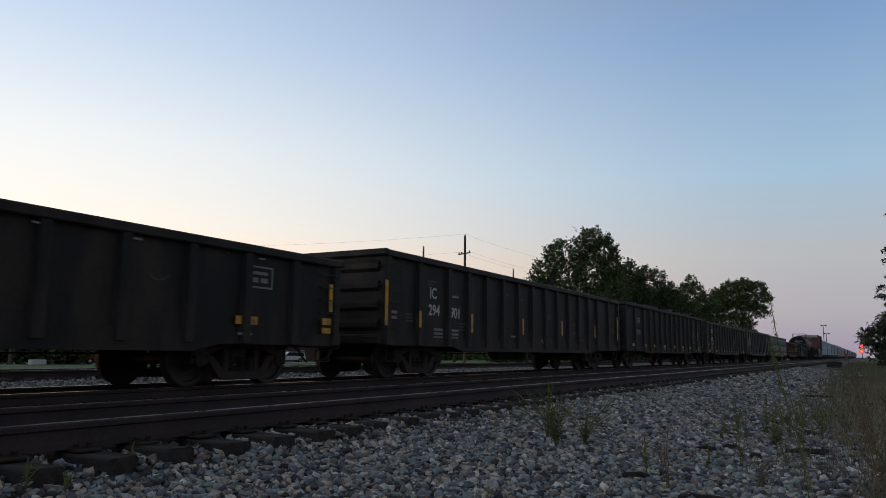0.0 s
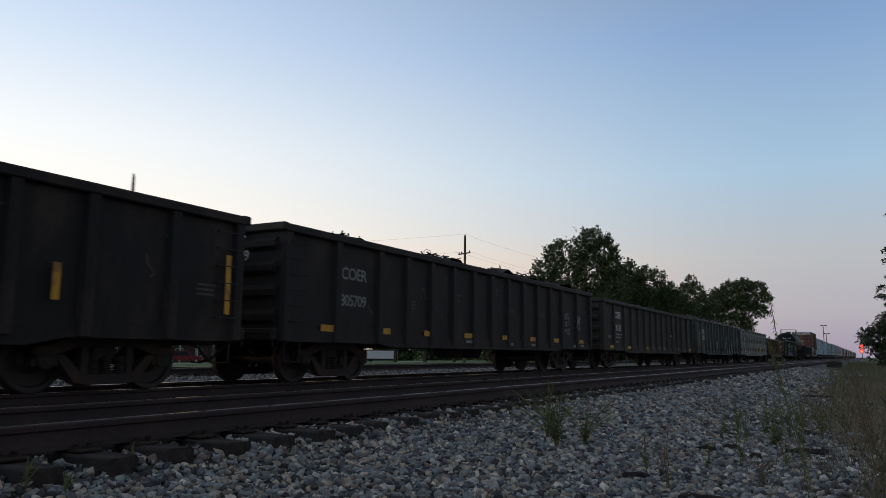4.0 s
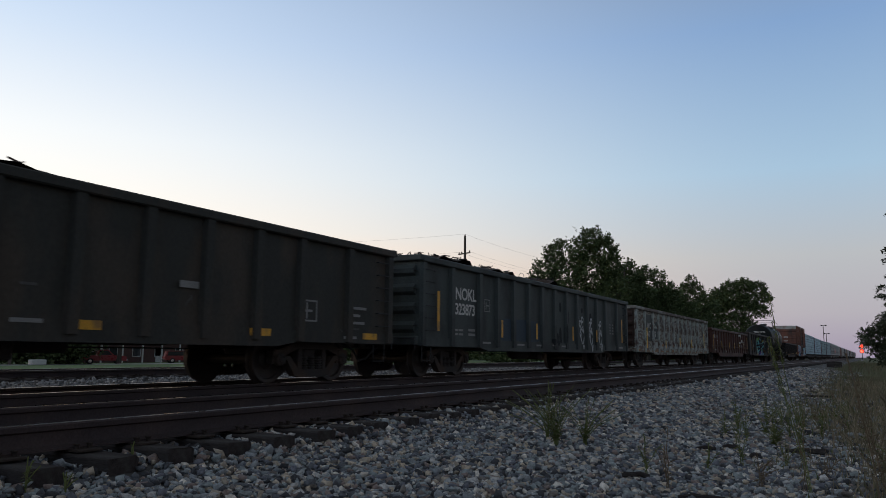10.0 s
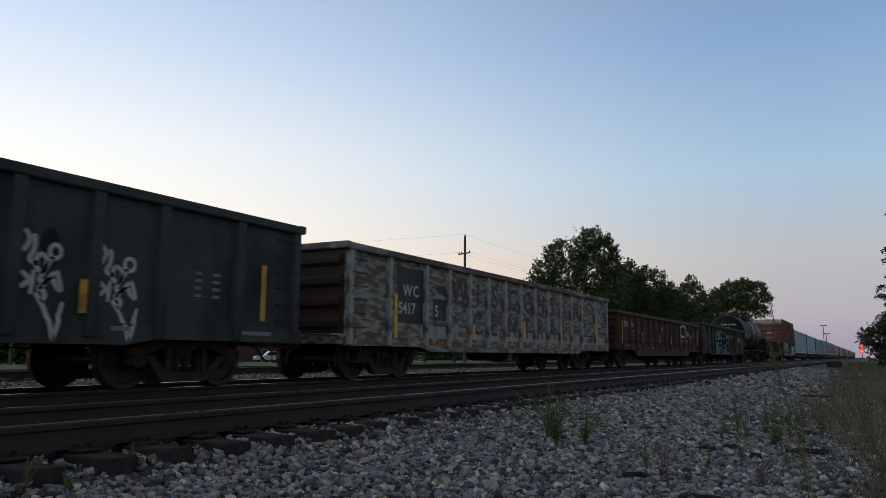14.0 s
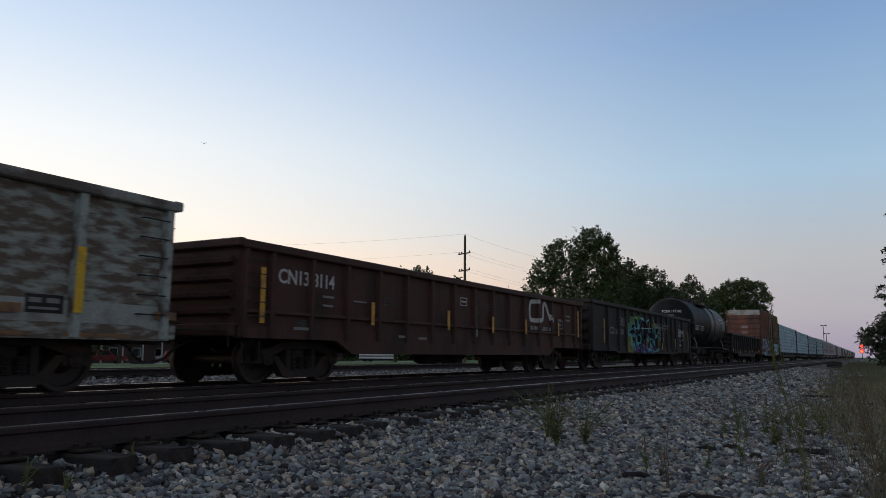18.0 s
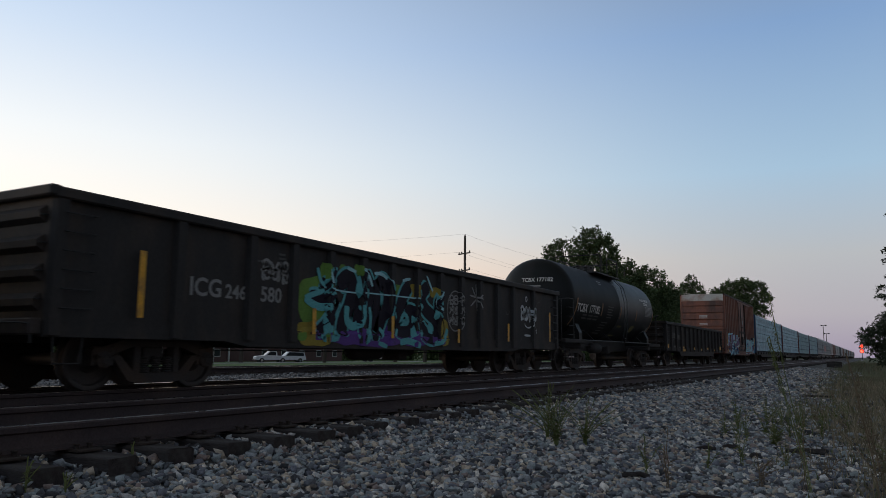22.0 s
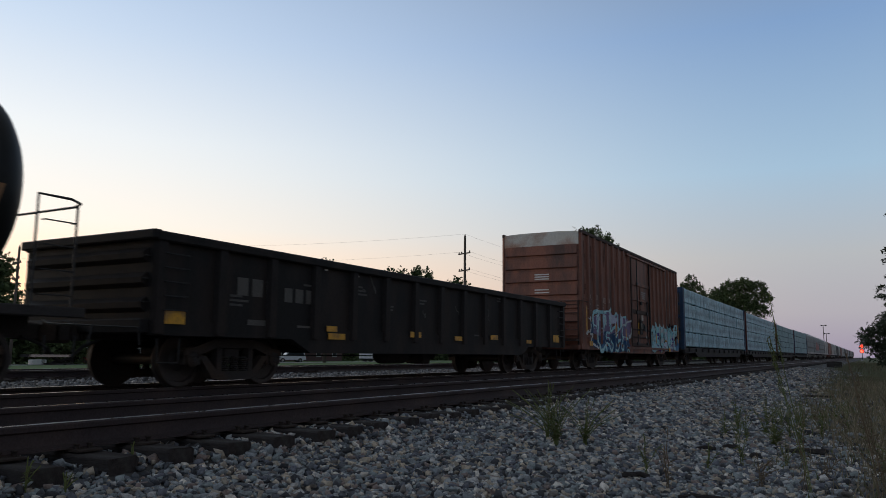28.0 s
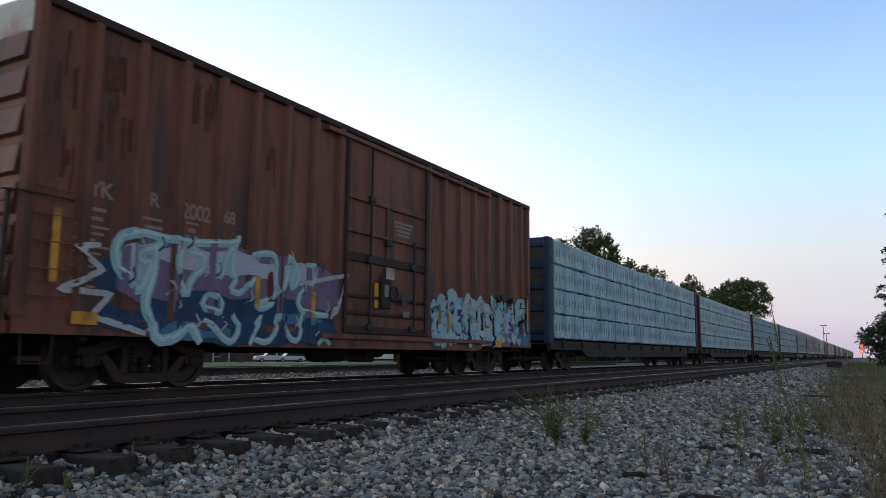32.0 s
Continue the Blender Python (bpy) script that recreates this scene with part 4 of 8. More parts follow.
# each car: leading and trailing ends of its body along the line at the start, heights over the rail
def car_a():
    y0, y1 = -4.95, 11.15
    c = (y0 + y1) / 2
    car = gondola("black gondola car with amber reflectors and a white stencilled frame", y0, y1, 2.235, 0.66, 0.55, 15, M["black"], ribs=3, rung=5)
    s = Shape()
    yy, zz, w, h = 8.78 - c, 1.56, 0.62, 0.36
    for a in ((yy, yy + w, zz, zz + 0.03), (yy, yy + w, zz + h - 0.03, zz + h), (yy, yy + 0.03, zz, zz + h), (yy + w - 0.03, yy + w, zz, zz + h), (yy + 0.1, yy + 0.5, zz + 0.22, zz + 0.27), (yy + 0.1, yy + 0.28, zz + 0.09, zz + 0.17), (yy + 0.34, yy + 0.5, zz + 0.09, zz + 0.17)):
        s.box(FACE, FACE + 0.003, a[0], a[1], a[2], a[3])
    part("stencil", s, M["dimwhite"], car, "white stencilled frame")
    reflector(car, 8.56 - c, 0.97, 0.48, 0.13, FACE + 0.04)
    reflector(car, 10.80 - c, 1.27, 0.10, 0.5, 1.53)
    reflector(car, 10.62 - c, 1.03, 0.24, 0.12, 1.53)
    reflector(car, 10.62 - c, 0.88, 0.24, 0.10, 1.53)
    # the three high dashes are painted pale for sky showing through holes
    bars(car, [(8.6 - c, 0.80, 0.3, 0.04), (9.0 - c, 2.02, 0.14, 0.03), (6.6 - c, 2.02, 0.14, 0.03), (5.2 - c, 2.02, 0.14, 0.03)], FACE + 0.06, M["dimwhite"])
    scuffs(car, y1 - y0, 16, 1)


def car_b():
    y0, y1 = 12.7, 29.2
    c = (y0 + y1) / 2
    car = gondola("black gondola car with white road number and amber strips", y0, y1, 2.655, 0.70, 0.60, (1.35, 2.67, 11), M["black"])
    letters(car, "IC", 14.54 - c, 1.78, 0.34, FACE + 0.004, M["cream"])
    letters(car, "294", 14.50 - c, 1.40, 0.34, FACE + 0.004, M["cream"])
    letters(car, "901", 15.52 - c, 1.38, 0.34, FACE + 0.004, M["cream"])
    for y in (14.2, 19.1, 22.1, 27.1):
        part("stake", Shape().prism([(y - c - 0.016, 2.64), (y - c + 0.016, 2.64), (y - c + 0.012, 2.86), (y - c - 0.004, 2.91)], "x", 1.45, 1.48), M["dark"], car)
    for y, z, h in ((12.62, 1.10, 0.92), (13.95, 1.10, 0.36), (16.42, 1.06, 0.45), (19.58, 1.08, 0.46), (22.70, 1.14, 0.45), (26.02, 1.14, 0.45), (28.8, 1.10, 0.9)):
        reflector(car, y - c, z, 0.10, h, 1.53)
    bars(car, [(14.75 - c, 0.88 + 0.09 * i, 0.42, 0.05) for i in range(3)] + [(15.5 - c, 0.88 + 0.09 * i, 0.42, 0.05) for i in range(3)] + [(12.9 - c, 1.25, 0.3, 0.06), (12.9 - c, 1.36, 0.3, 0.06), (13.1 - c, 0.78, 0.7, 0.03),
               (15.6 - c, 1.86, 0.3, 0.05), (19.0 - c, 1.0, 0.3, 0.05), (24.4 - c, 1.5, 0.4, 0.05), (21.2 - c, 0.9, 0.3, 0.08)], FACE + 0.005, M["dimwhite"])
    scuffs(car, y1 - y0, 22, 2)


def car_c():
    y0, y1 = 30.15, 46.35
    c = (y0 + y1) / 2
    car = gondola("dark gondola car heaped with scrap metal, amber reflectors along its sill", y0, y1, 2.715, 0.72, 0.66, (1.5, 2.9, 10), M["char"])
    for y, w in ((31.2, 0.45), (33.0, 0.45), (34.8, 0.45), (36.72, 0.45), (38.89, 0.45), (40.8, 0.42), (42.7, 0.42), (45.0, 0.5)):
        reflector(car, y - c, 0.92, w, 0.12, FACE + 0.04)
    bars(car, [(36.8 - c, 0.80, 0.4, 0.07), (39.2 - c, 0.78, 0.4, 0.07), (40.9 - c, 0.78, 0.3, 0.07), (45.2 - c, 0.80, 0.35, 0.08), (44.5 - c, 0.78, 0.2, 0.08)], FACE + 0.041, M["dimwhite"])
    letters(car, "COER", 31.80 - c, 1.92, 0.32, FACE + 0.004, M["dimwhite"], 0.95)
    letters(car, "805709", 31.78 - c, 1.42, 0.30, FACE + 0.004, M["dimwhite"], 0.92)
    for body, z in (("COER", 2.50), ("805709", 2.10)):
        me = text_mesh(body, 0.25, M["cream"])
        for v in me.vertices:
            v.co = Vector((v.co.y + 0.05, -(y1 - y0) / 2 - 0.125, v.co.z + z))
        part("lettering", me, None, car)
    sk = post_skin(y1 - y0, (1.5, 2.9, 10))
    s = Shape()
    for k in range(3):
        for st in wild_letters(2, 43.75 - c, 44.25 - c, 1.2 + 0.24 * k, 1.42 + 0.24 * k, 5 + k):
            ribbon(s, st, 0.03, sk, 0.004, 0)
    for st in wild_letters(2, 44.75 - c, 45.3 - c, 1.36, 1.95, 9):
        ribbon(s, st, 0.05, sk, 0.004, 0)
    part("graffiti", s, M["dimwhite"], car, "pale spray-painted scrawl")
    heap("heaped rusty scrap metal in a gondola car", y0, y1, 2.62, [(-6.0, 1.6, 0.20), (-2.8, 0.5, 0.22), (-1.75, 0.65, 0.31), (1.35, 0.75, 0.32), (3.0, 0.8, 0.29), (5.9, 1.1, 0.33)], 21, wires=(-2.3,))
    scuffs(car, y1 - y0, 14, 3)


def car_d():
    y0, y1 = 47.7, 64.1
    c = (y0 + y1) / 2
    car = gondola("dull olive-black gondola car with faded white road number", y0, y1, 2.64, 0.72, 0.64, (1.45, 2.85, 10), M["olive"])
    letters(car, "COER", 49.28 - c, 1.98, 0.36, FACE + 0.004, M["cream"], 0.95)
    letters(car, "805132", 49.28 - c, 1.50, 0.33, FACE + 0.004, M["cream"], 0.92)
    bars(car, [(49.3 - c, 1.32, 0.95, 0.06), (49.3 - c, 1.20, 0.8, 0.06), (49.4 - c, 1.02, 0.4, 0.06), (48.4 - c, 1.2, 0.3, 0.1), (54.9 - c, 0.86, 0.42, 0.05), (56.2 - c, 0.86, 0.4, 0.05), (62.6 - c, 1.36, 0.6, 0.05), (62.6 - c, 1.22, 0.4, 0.05), (62.6 - c, 1.08, 0.55, 0.05), (58.6 - c, 1.45, 0.35, 0.1), (62.5 - c, 0.8, 0.4, 0.05)], FACE + 0.041, M["dimwhite"])
    for y in (48.6, 51.0, 53.82, 56.91, 60.04, 63.1):
        reflector(car, y - c, 0.80, 0.48, 0.12, FACE + 0.042)
    s = Shape()
    yy, zz, w, h = 61.19 - c, 1.08, 0.55, 0.38
    for a in ((yy, yy + w, zz, zz + 0.03), (yy, yy + w, zz + h - 0.03, zz + h), (yy, yy + 0.03, zz, zz + h), (yy + w - 0.03, yy + w, zz, zz + h), (yy + 0.12, yy + 0.42, zz + 0.17, zz + 0.21), (yy + 0.25, yy + 0.29, zz + 0.05, zz + 0.33)):
        s.box(FACE, FACE + 0.003, a[0], a[1], a[2], a[3])
    part("stencil", s, M["dimwhite"], car, "white stencilled frame")
    heap("low heap of rusty scrap with bent rods", y0, y1, 2.55, [(-5.0, 1.2, 0.14), (-2.2, 0.8, 0.25), (0.4, 1.0, 0.20)], 22, wires=(-3.3,))
    scuffs(car, y1 - y0, 14, 4)


def car_e():
    y0, y1 = 65.27, 81.55
    c = (y0 + y1) / 2
    L = y1 - y0
    car = gondola("dark blue-grey gondola car with white number and sprayed scrawls", y0, y1, 2.70, 0.70, 0.62, (1.43, 2.90, 10), M["bluegrey"])
    letters(car, "NOKL", 66.92 - c, 1.84, 0.41, FACE + 0.004, M["cream"], 0.95)
    letters(car, "323873", 66.90 - c, 1.48, 0.38, FACE + 0.004, M["cream"], 0.92)
    s = Shape()
    yy, zz, w, h = 68.5 - c, 1.62, 0.32, 0.32
    for a in ((yy, yy + w, zz, zz + 0.02), (yy, yy + w, zz + h - 0.02, zz + h), (yy, yy + 0.02, zz, zz + h), (yy + w - 0.02, yy + w, zz, zz + h), (yy + 0.08, yy + 0.24, zz + 0.14, zz + 0.18), (yy + 0.08, yy + 0.11, zz + 0.06, zz + 0.26)):
        s.box(FACE, FACE + 0.003, a[0], a[1], a[2], a[3])
    part("stencil", s, M["dimwhite"], car, "small white stencilled frame")
    bars(car, [(66.85 - c, 0.98 + 0.1 * i, 0.2, 0.05) for i in range(2)] + [(67.1 - c, 0.98 + 0.1 * i, 0.22, 0.05) for i in range(2)] + [(67.6 - c, 0.98 + 0.11 * i, 0.36, 0.06) for i in range(2)] + [(79.28 - c, 1.33 + 0.11 * i, 0.13, 0.045) for i in range(4)] + [(79.62 - c, 1.33 + 0.11 * i, 0.15, 0.045) for i in range(4)], FACE + 0.005, M["dimwhite"])
    bars(car, [(68.3 - c, 0.80, 0.5, 0.05), (70.5 - c, 0.78, 0.5, 0.05), (71.9 - c, 0.78, 0.5, 0.05), (73.2 - c, 0.8, 0.35, 0.05), (74.0 - c, 0.78, 0.4, 0.05), (80.2 - c, 0.80, 0.7, 0.06), (77.9 - c, 0.8, 0.3, 0.06)], FACE + 0.041, M["dimwhite"])
    for y, z, h in ((65.9, 1.05, 0.9), (69.33, 0.98, 0.46), (71.75, 0.98, 0.46), (74.88, 1.0, 0.46), (77.38, 1.0, 0.42), (80.57, 1.03, 0.9)):
        reflector(car, y - c, z, 0.11, h, 1.53)
    s = Shape()
    patch(s, 69.3 - c, 72.3 - c, 0.86, 1.52, lambda y, z: FACE, 0.003, 0, 3.0, 0.02)
    part("paint_patch", s, M["freshblue"], car, "dull blue paint patch")
    g = Shape()
    flat = post_skin(L, (1.43, 2.90, 10))
    tag = (((0.05, 0.0), (0.20, 0.08), (0.04, 0.20)), ((0.26, 0.03), (0.30, 0.16), (0.14, 0.28), (0.40, 0.30)), ((0.38, 0.20), (0.30, 0.32), (0.50, 0.39), (0.60, 0.24), (0.40, 0.20)),
           ((0.70, 0.22), (0.40, 0.44), (0.55, 0.48), (0.75, 0.36)), ((0.04, 0.38), (0.25, 0.45), (0.04, 0.52)), ((0.30, 0.36), (0.26, 0.58)), ((0.40, 0.54), (0.70, 0.40), (0.80, 0.50), (0.95, 0.54), (0.80, 0.34)),
           ((0.36, 0.56), (0.62, 0.72), (0.78, 0.99)), ((0.98, 0.63), (0.78, 0.99)), ((0.45, 0.50), (0.60, 0.58), (0.50, 0.64)))
    for a, b, z0, z1 in ((75.57, 76.33, 0.72, 1.95), (76.66, 77.24, 0.64, 1.95), (77.68, 78.32, 0.64, 1.89)):
        for q in tag:
            ribbon(g, [(a - c + (b - a) * u, z1 - (z1 - z0) * v) for u, v in q], 0.062, flat, 0.004, 0)
        ribbon(g, arc(a - c + 0.74 * (b - a), z1 - 0.17 * (z1 - z0), 0.13 * (b - a), 0.085, 0, 360, 12), 0.055, flat, 0.004, 0)
        part("graffiti", g, PAINT["white"], car, "white spray-can scrawl")
        g = Shape()
    # dark patches: smudged paint, and the posts' shade painted on beside them
    for i, (a, b, z0, z1) in enumerate(((73.91, 74.09, 1.89, 2.25), (74.58, 74.81, 1.52, 2.01), (73.52, 73.62, 1.92, 2.1), (73.67, 73.86, 0.8, 1.26), (73.89, 74.1, 0.91, 1.44), (73.47, 73.56, 0.99, 1.56), (74.33, 74.49, 0.93, 1.58), (76.0, 76.2, 1.97, 2.19), (76.9, 77.13, 1.54, 2.03), (73.44, 73.54, 1.57, 1.7), (73.23, 73.43, 0.83, 1.07), (73.39, 73.57, 0.71, 0.88))):
        d = Shape()
        patch(d, a - c, b - c, z0, z1, flat, 0.002, 0, 20.0 + i, 0.08)
        part("paint_smudge", d, M["smudge"], car, "dark patch of smudged paint and painted-in post shade")
    heap("heaped rusty scrap and turnings in a gondola car", y0, y1, 2.60, [(-6.6, 0.9, 0.30), (-5.8, 0.55, 0.38), (-3.9, 0.7, 0.31), (-3.1, 0.6, 0.26), (0.28, 0.6, 0.38), (-0.45, 0.15, 0.30)], 23, wires=(-1.3,))
    scuffs(car, y1 - y0, 8, 5)


def car_f():
    y0, y1 = 82.95, 99.27
    c = (y0 + y1) / 2
    car = gondola("rust-stained light grey gondola car, its old lettering painted out", y0, y1, 2.636, 0.68, 0.58, (1.45, 2.92, 10), M["greywhite"], M["greypost"], ribs=4, drop_at=3.2, post_half=0.052, end_paint=M["boxgrime"], chord_paint=M["rustchord"])
    for a, b, z0, z1 in ((84.72, 85.85, 1.18, 2.36), (86.25, 87.05, 1.30, 1.78)):
        part("number_panel", Shape().box(FACE, FACE + 0.003, a - c, b - c, z0, z1), M["bluegrey"], car, "dark painted number panel")
    letters(car, "WC", 84.96 - c, 1.76, 0.34, FACE + 0.007, M["cream"], 1.25)
    letters(car, "5417", 84.78 - c, 1.38, 0.34, FACE + 0.007, M["cream"], 1.0)
    letters(car, "5", 86.30 - c, 1.38, 0.36, FACE + 0.007, M["cream"])
    s = Shape().prism([(86.3 - c, 2.0), (86.75 - c, 2.12), (87.0 - c, 1.82), (86.55 - c, 1.9)], "x", FACE, FACE + 0.004)
    part("emblem", s, M["bluegrey"], car, "dark plain emblem shape")
    for ch, y, z in (("W", 87.1, 1.75), ("I", 88.4, 1.75), ("S", 89.3, 1.75), ("C", 90.35, 1.75), ("O", 91.40, 1.75), ("N", 92.42, 1.75), ("S", 93.45, 1.75), ("I", 94.65, 1.75), ("N", 95.5, 1.75), ("C", 88.2, 1.02), ("E", 89.25, 1.02), ("N", 90.3, 1.02), ("T", 91.4, 1.02), ("R", 92.4, 1.02), ("A", 93.4, 1.02), ("L", 94.5, 1.02)):
        letters(car, ch, y - c, z, 0.80, FACE + 0.004, M["ghost"])
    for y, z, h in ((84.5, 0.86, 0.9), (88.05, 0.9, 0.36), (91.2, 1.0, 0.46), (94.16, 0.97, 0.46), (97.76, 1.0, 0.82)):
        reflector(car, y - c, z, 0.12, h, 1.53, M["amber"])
    for y in (83.3, 86.3, 89.6, 93.0, 96.2):
        reflector(car, y - c, 0.72, 0.45, 0.10, FACE + 0.042, M["rustbar"])
    bars(car, [(87.5 - c + 2.3 * i, 0.97, 0.50 - 0.06 * (i % 3), 0.11) for i in range(6)] + [(84.2 - c + 1.35 * i, 0.71, 0.95, 0.05) for i in range(11)], FACE + 0.044, M["rustbar"], name="faded_reflector")
    part("stencil_plate", Shape().box(FACE, FACE + 0.008, 97.2 - c, 97.68 - c, 0.98, 1.20), M["char"], car, "black stencil plate with white marks")
    bars(car, [(97.24 - c, 1.10, 0.16, 0.06), (97.46 - c, 1.10, 0.17, 0.06), (97.24 - c, 1.02, 0.38, 0.03)], FACE + 0.010, M["dimwhite"])
    tagged(part("repaint_band", Shape().box(FACE - 0.002, FACE + 0.003, 85.7 - c, 99.2 - c, 0.86, 1.15), M["band"], car))


def car_g():
    y0, y1 = 100.6, 116.75
    c = (y0 + y1) / 2
    car = gondola("mineral-brown gondola car with large white emblem and number", y0, y1, 2.31, 0.76, 0.52, (0.72, 1.75, 12), M["brown"], ribs=4, rung=5, drop_at=3.0, post_half=0.042)
    letters(car, "CN13", 101.50 - c, 1.70, 0.34, FACE + 0.004, M["cream"], 0.95)
    letters(car, "8114", 102.40 - c, 1.70, 0.34, FACE + 0.004, M["cream"], 0.92)
    s = Shape()
    em = post_skin(y1 - y0, (0.72, 1.75, 12), half=0.05)
    ribbon(s, [(q - c, z) for q, z in ((112.96, 2.11), (112.44, 2.09), (112.33, 2.02), (112.29, 1.92), (112.29, 1.66), (112.34, 1.57), (112.44, 1.53), (113.22, 1.55), (113.31, 1.60), (113.34, 1.69), (113.34, 1.95), (113.38, 2.04), (113.46, 2.09), (113.54, 2.06), (113.61, 1.98), (113.90, 1.62), (113.98, 1.57), (114.05, 1.62), (114.08, 1.70), (114.09, 2.12))], 0.125, em, 0.004, 0)
    part("emblem", s, M["cream"], car, "white looping emblem")
    bars(car, [(112.25 - c + 0.265 * i, 1.25, 0.215, 0.12) for i in range(3)] + [(113.24 - c + 0.20 * i, 1.25, 0.15, 0.12) for i in range(2)] + [(113.72 - c + 0.20 * i, 1.25, 0.15, 0.12) for i in range(2)] + [(113.15 - c, 1.25, 0.05, 0.05), (113.64 - c, 1.25, 0.04, 0.04), (114.48 - c, 1.34, 0.46, 0.03), (114.48 - c, 1.58, 0.46, 0.03), (114.48 - c, 1.34, 0.03, 0.26), (114.91 - c, 1.34, 0.03, 0.26), (102.66 - c, 1.52, 0.32, 0.04), (102.66 - c, 1.36, 0.3, 0.04), (103.6 - c, 1.50, 0.42, 0.03), (114.5 - c, 1.6, 0.3, 0.06), (114.5 - c, 1.45, 0.3, 0.06), (115.2 - c, 1.75, 0.4, 0.05), (115.2 - c, 1.62, 0.4, 0.05), (105.2 - c, 0.86, 0.3, 0.05), (106.0 - c, 0.84, 0.35, 0.05), (101.9 - c, 0.92, 0.5, 0.05)], FACE + 0.041, M["dimwhite"])
    s = Shape()
    yy, zz, w, h = 107.98 - c, 1.70, 0.36, 0.2
    for a in ((yy, yy + w, zz, zz + 0.02), (yy, yy + w, zz + h - 0.02, zz + h), (yy, yy + 0.02, zz, zz + h), (yy + w - 0.02, yy + w, zz, zz + h), (yy + 0.06, yy + w - 0.06, zz + 0.08, zz + 0.12)):
        s.box(FACE, FACE + 0.003, a[0], a[1], a[2], a[3])
    part("stencil", s, M["cream"], car)
    s = Shape()
    ribbon(s, [(108.85 - c, 1.75), (108.83 - c, 1.3), (108.9 - c, 1.0), (108.7 - c, 0.62)], 0.07, lambda y, z: FACE, 0.004, 0)
    part("paint_drip", s, M["cream"], car, "dripped white paint streak")
    for y, z, h in ((101.0, 1.0, 0.9), (104.12, 1.08, 0.45), (107.2, 1.08, 0.45), (109.58, 1.08, 0.42), (111.76, 1.11, 0.42), (114.35, 1.12, 0.42), (116.2, 1.12, 0.88)):
        reflector(car, y - c, z, 0.11, h, 1.53)
    for sx in (1,):
        s = Shape().box(1.43, 1.50, -8.0, 8.0, 1.16, 1.22, c=0.01)
        part("belt_rail", s, M["brown"], car)
    scuffs(car, y1 - y0, 12, 7)


def car_h():
    y0, y1 = 117.85, 134.85
    c = (y0 + y1) / 2
    L = y1 - y0
    n = (1.95, 3.4, 10)
    car = gondola("black gondola car with large teal and purple graffiti", y0, y1, 2.52, 0.70, 0.62, n, M["char"])
    letters(car, "ICG", 120.02 - c, 1.36, 0.38, FACE + 0.004, M["dimwhite"])
    letters(car, "246", 120.73 - c, 1.36, 0.30, FACE + 0.004, M["dimwhite"])
    letters(car, "580", 121.50 - c, 1.36, 0.34, FACE + 0.004, M["dimwhite"])
    sk = post_skin(L, n)
    g = Shape()
    patch(g, -3.9, -2.9, 1.05, 2.08, sk, 0.002, 2, 4.0, 0.35)
    patch(g, -3.92, -3.05, 0.70, 1.32, sk, 0.004, 3, 8.0, 0.3)
    patch(g, -3.93, -3.7, 0.72, 0.98, sk, 0.005, 2, 9.0, 0.2)
    patch(g, -3.34, -3.06, 1.85, 2.17, sk, 0.002, 2, 5.0, 0.1)
    patch(g, -2.77, -2.58, 2.03, 2.2, sk, 0.002, 2, 5.5, 0.1)
    patch(g, -2.3, -2.05, 2.03, 2.28, sk, 0.002, 2, 6.0, 0.1)
    patch(g, -0.95, -0.55, 1.4, 2.05, sk, 0.002, 2, 6.5, 0.1)
    patch(g, -0.29, 0.12, 1.72, 2.1, sk, 0.002, 3, 7.0, 0.1)
    patch(g, 0.59, 0.94, 1.8, 2.1, sk, 0.002, 3, 7.5, 0.1)
    patch(g, 0.97, 1.45, 0.71, 1.44, sk, 0.003, 3, 7.7, 0.2)
    patch(g, -3.25, -2.75, 0.82, 1.06, sk, 0.004, 2, 3.3, 0.1)
    patch(g, -3.45, 1.26, 0.7, 1.06, sk, 0.005, 1, 2.0, 0.25)
    patch(g, -2.71, -1.04, 0.89, 1.23, sk, 0.004, 1, 2.6, 0.3)
    patch(g, -1.03, 0.89, 0.82, 1.18, sk, 0.004, 1, 2.9, 0.3)
    # teal edges, then the black letters
    ribbon(g, [(-3.63, 1.52), (-3.33, 1.55), (-3.07, 1.44), (-2.81, 1.52)], 0.34, sk, 0.009, 0)
    ribbon(g, [(-2.81, 1.52), (-3.09, 1.11), (-3.44, 0.88)], 0.30, sk, 0.009, 0)
    ribbon(g, [(-3.32, 1.83), (-3.14, 1.7), (-3.05, 1.75), (-2.98, 1.99), (-2.87, 1.95)], 0.32, sk, 0.009, 0)
    ribbon(g, [(-2.81, 1.77), (-2.51, 2.0), (-2.33, 1.85), (-2.43, 1.46), (-2.64, 1.15), (-2.69, 0.86)], 0.44, sk, 0.009, 0)
    ribbon(g, [(-1.96, 2.1), (-2.08, 1.81), (-2.17, 1.41), (-2.24, 1.06)], 0.34, sk, 0.009, 0)
    ribbon(g, [(-1.96, 2.1), (-1.76, 1.84), (-1.85, 1.44), (-1.91, 1.08), (-2.0, 0.77)], 0.44, sk, 0.009, 0)
    ribbon(g, [(-1.61, 2.0), (-1.5, 1.67), (-1.58, 1.26), (-1.6, 0.78)], 0.34, sk, 0.009, 0)
    ribbon(g, [(-1.5, 1.87), (-1.33, 2.04), (-1.15, 1.83), (-1.14, 1.5), (-1.37, 1.19), (-1.53, 0.9)], 0.42, sk, 0.009, 0)
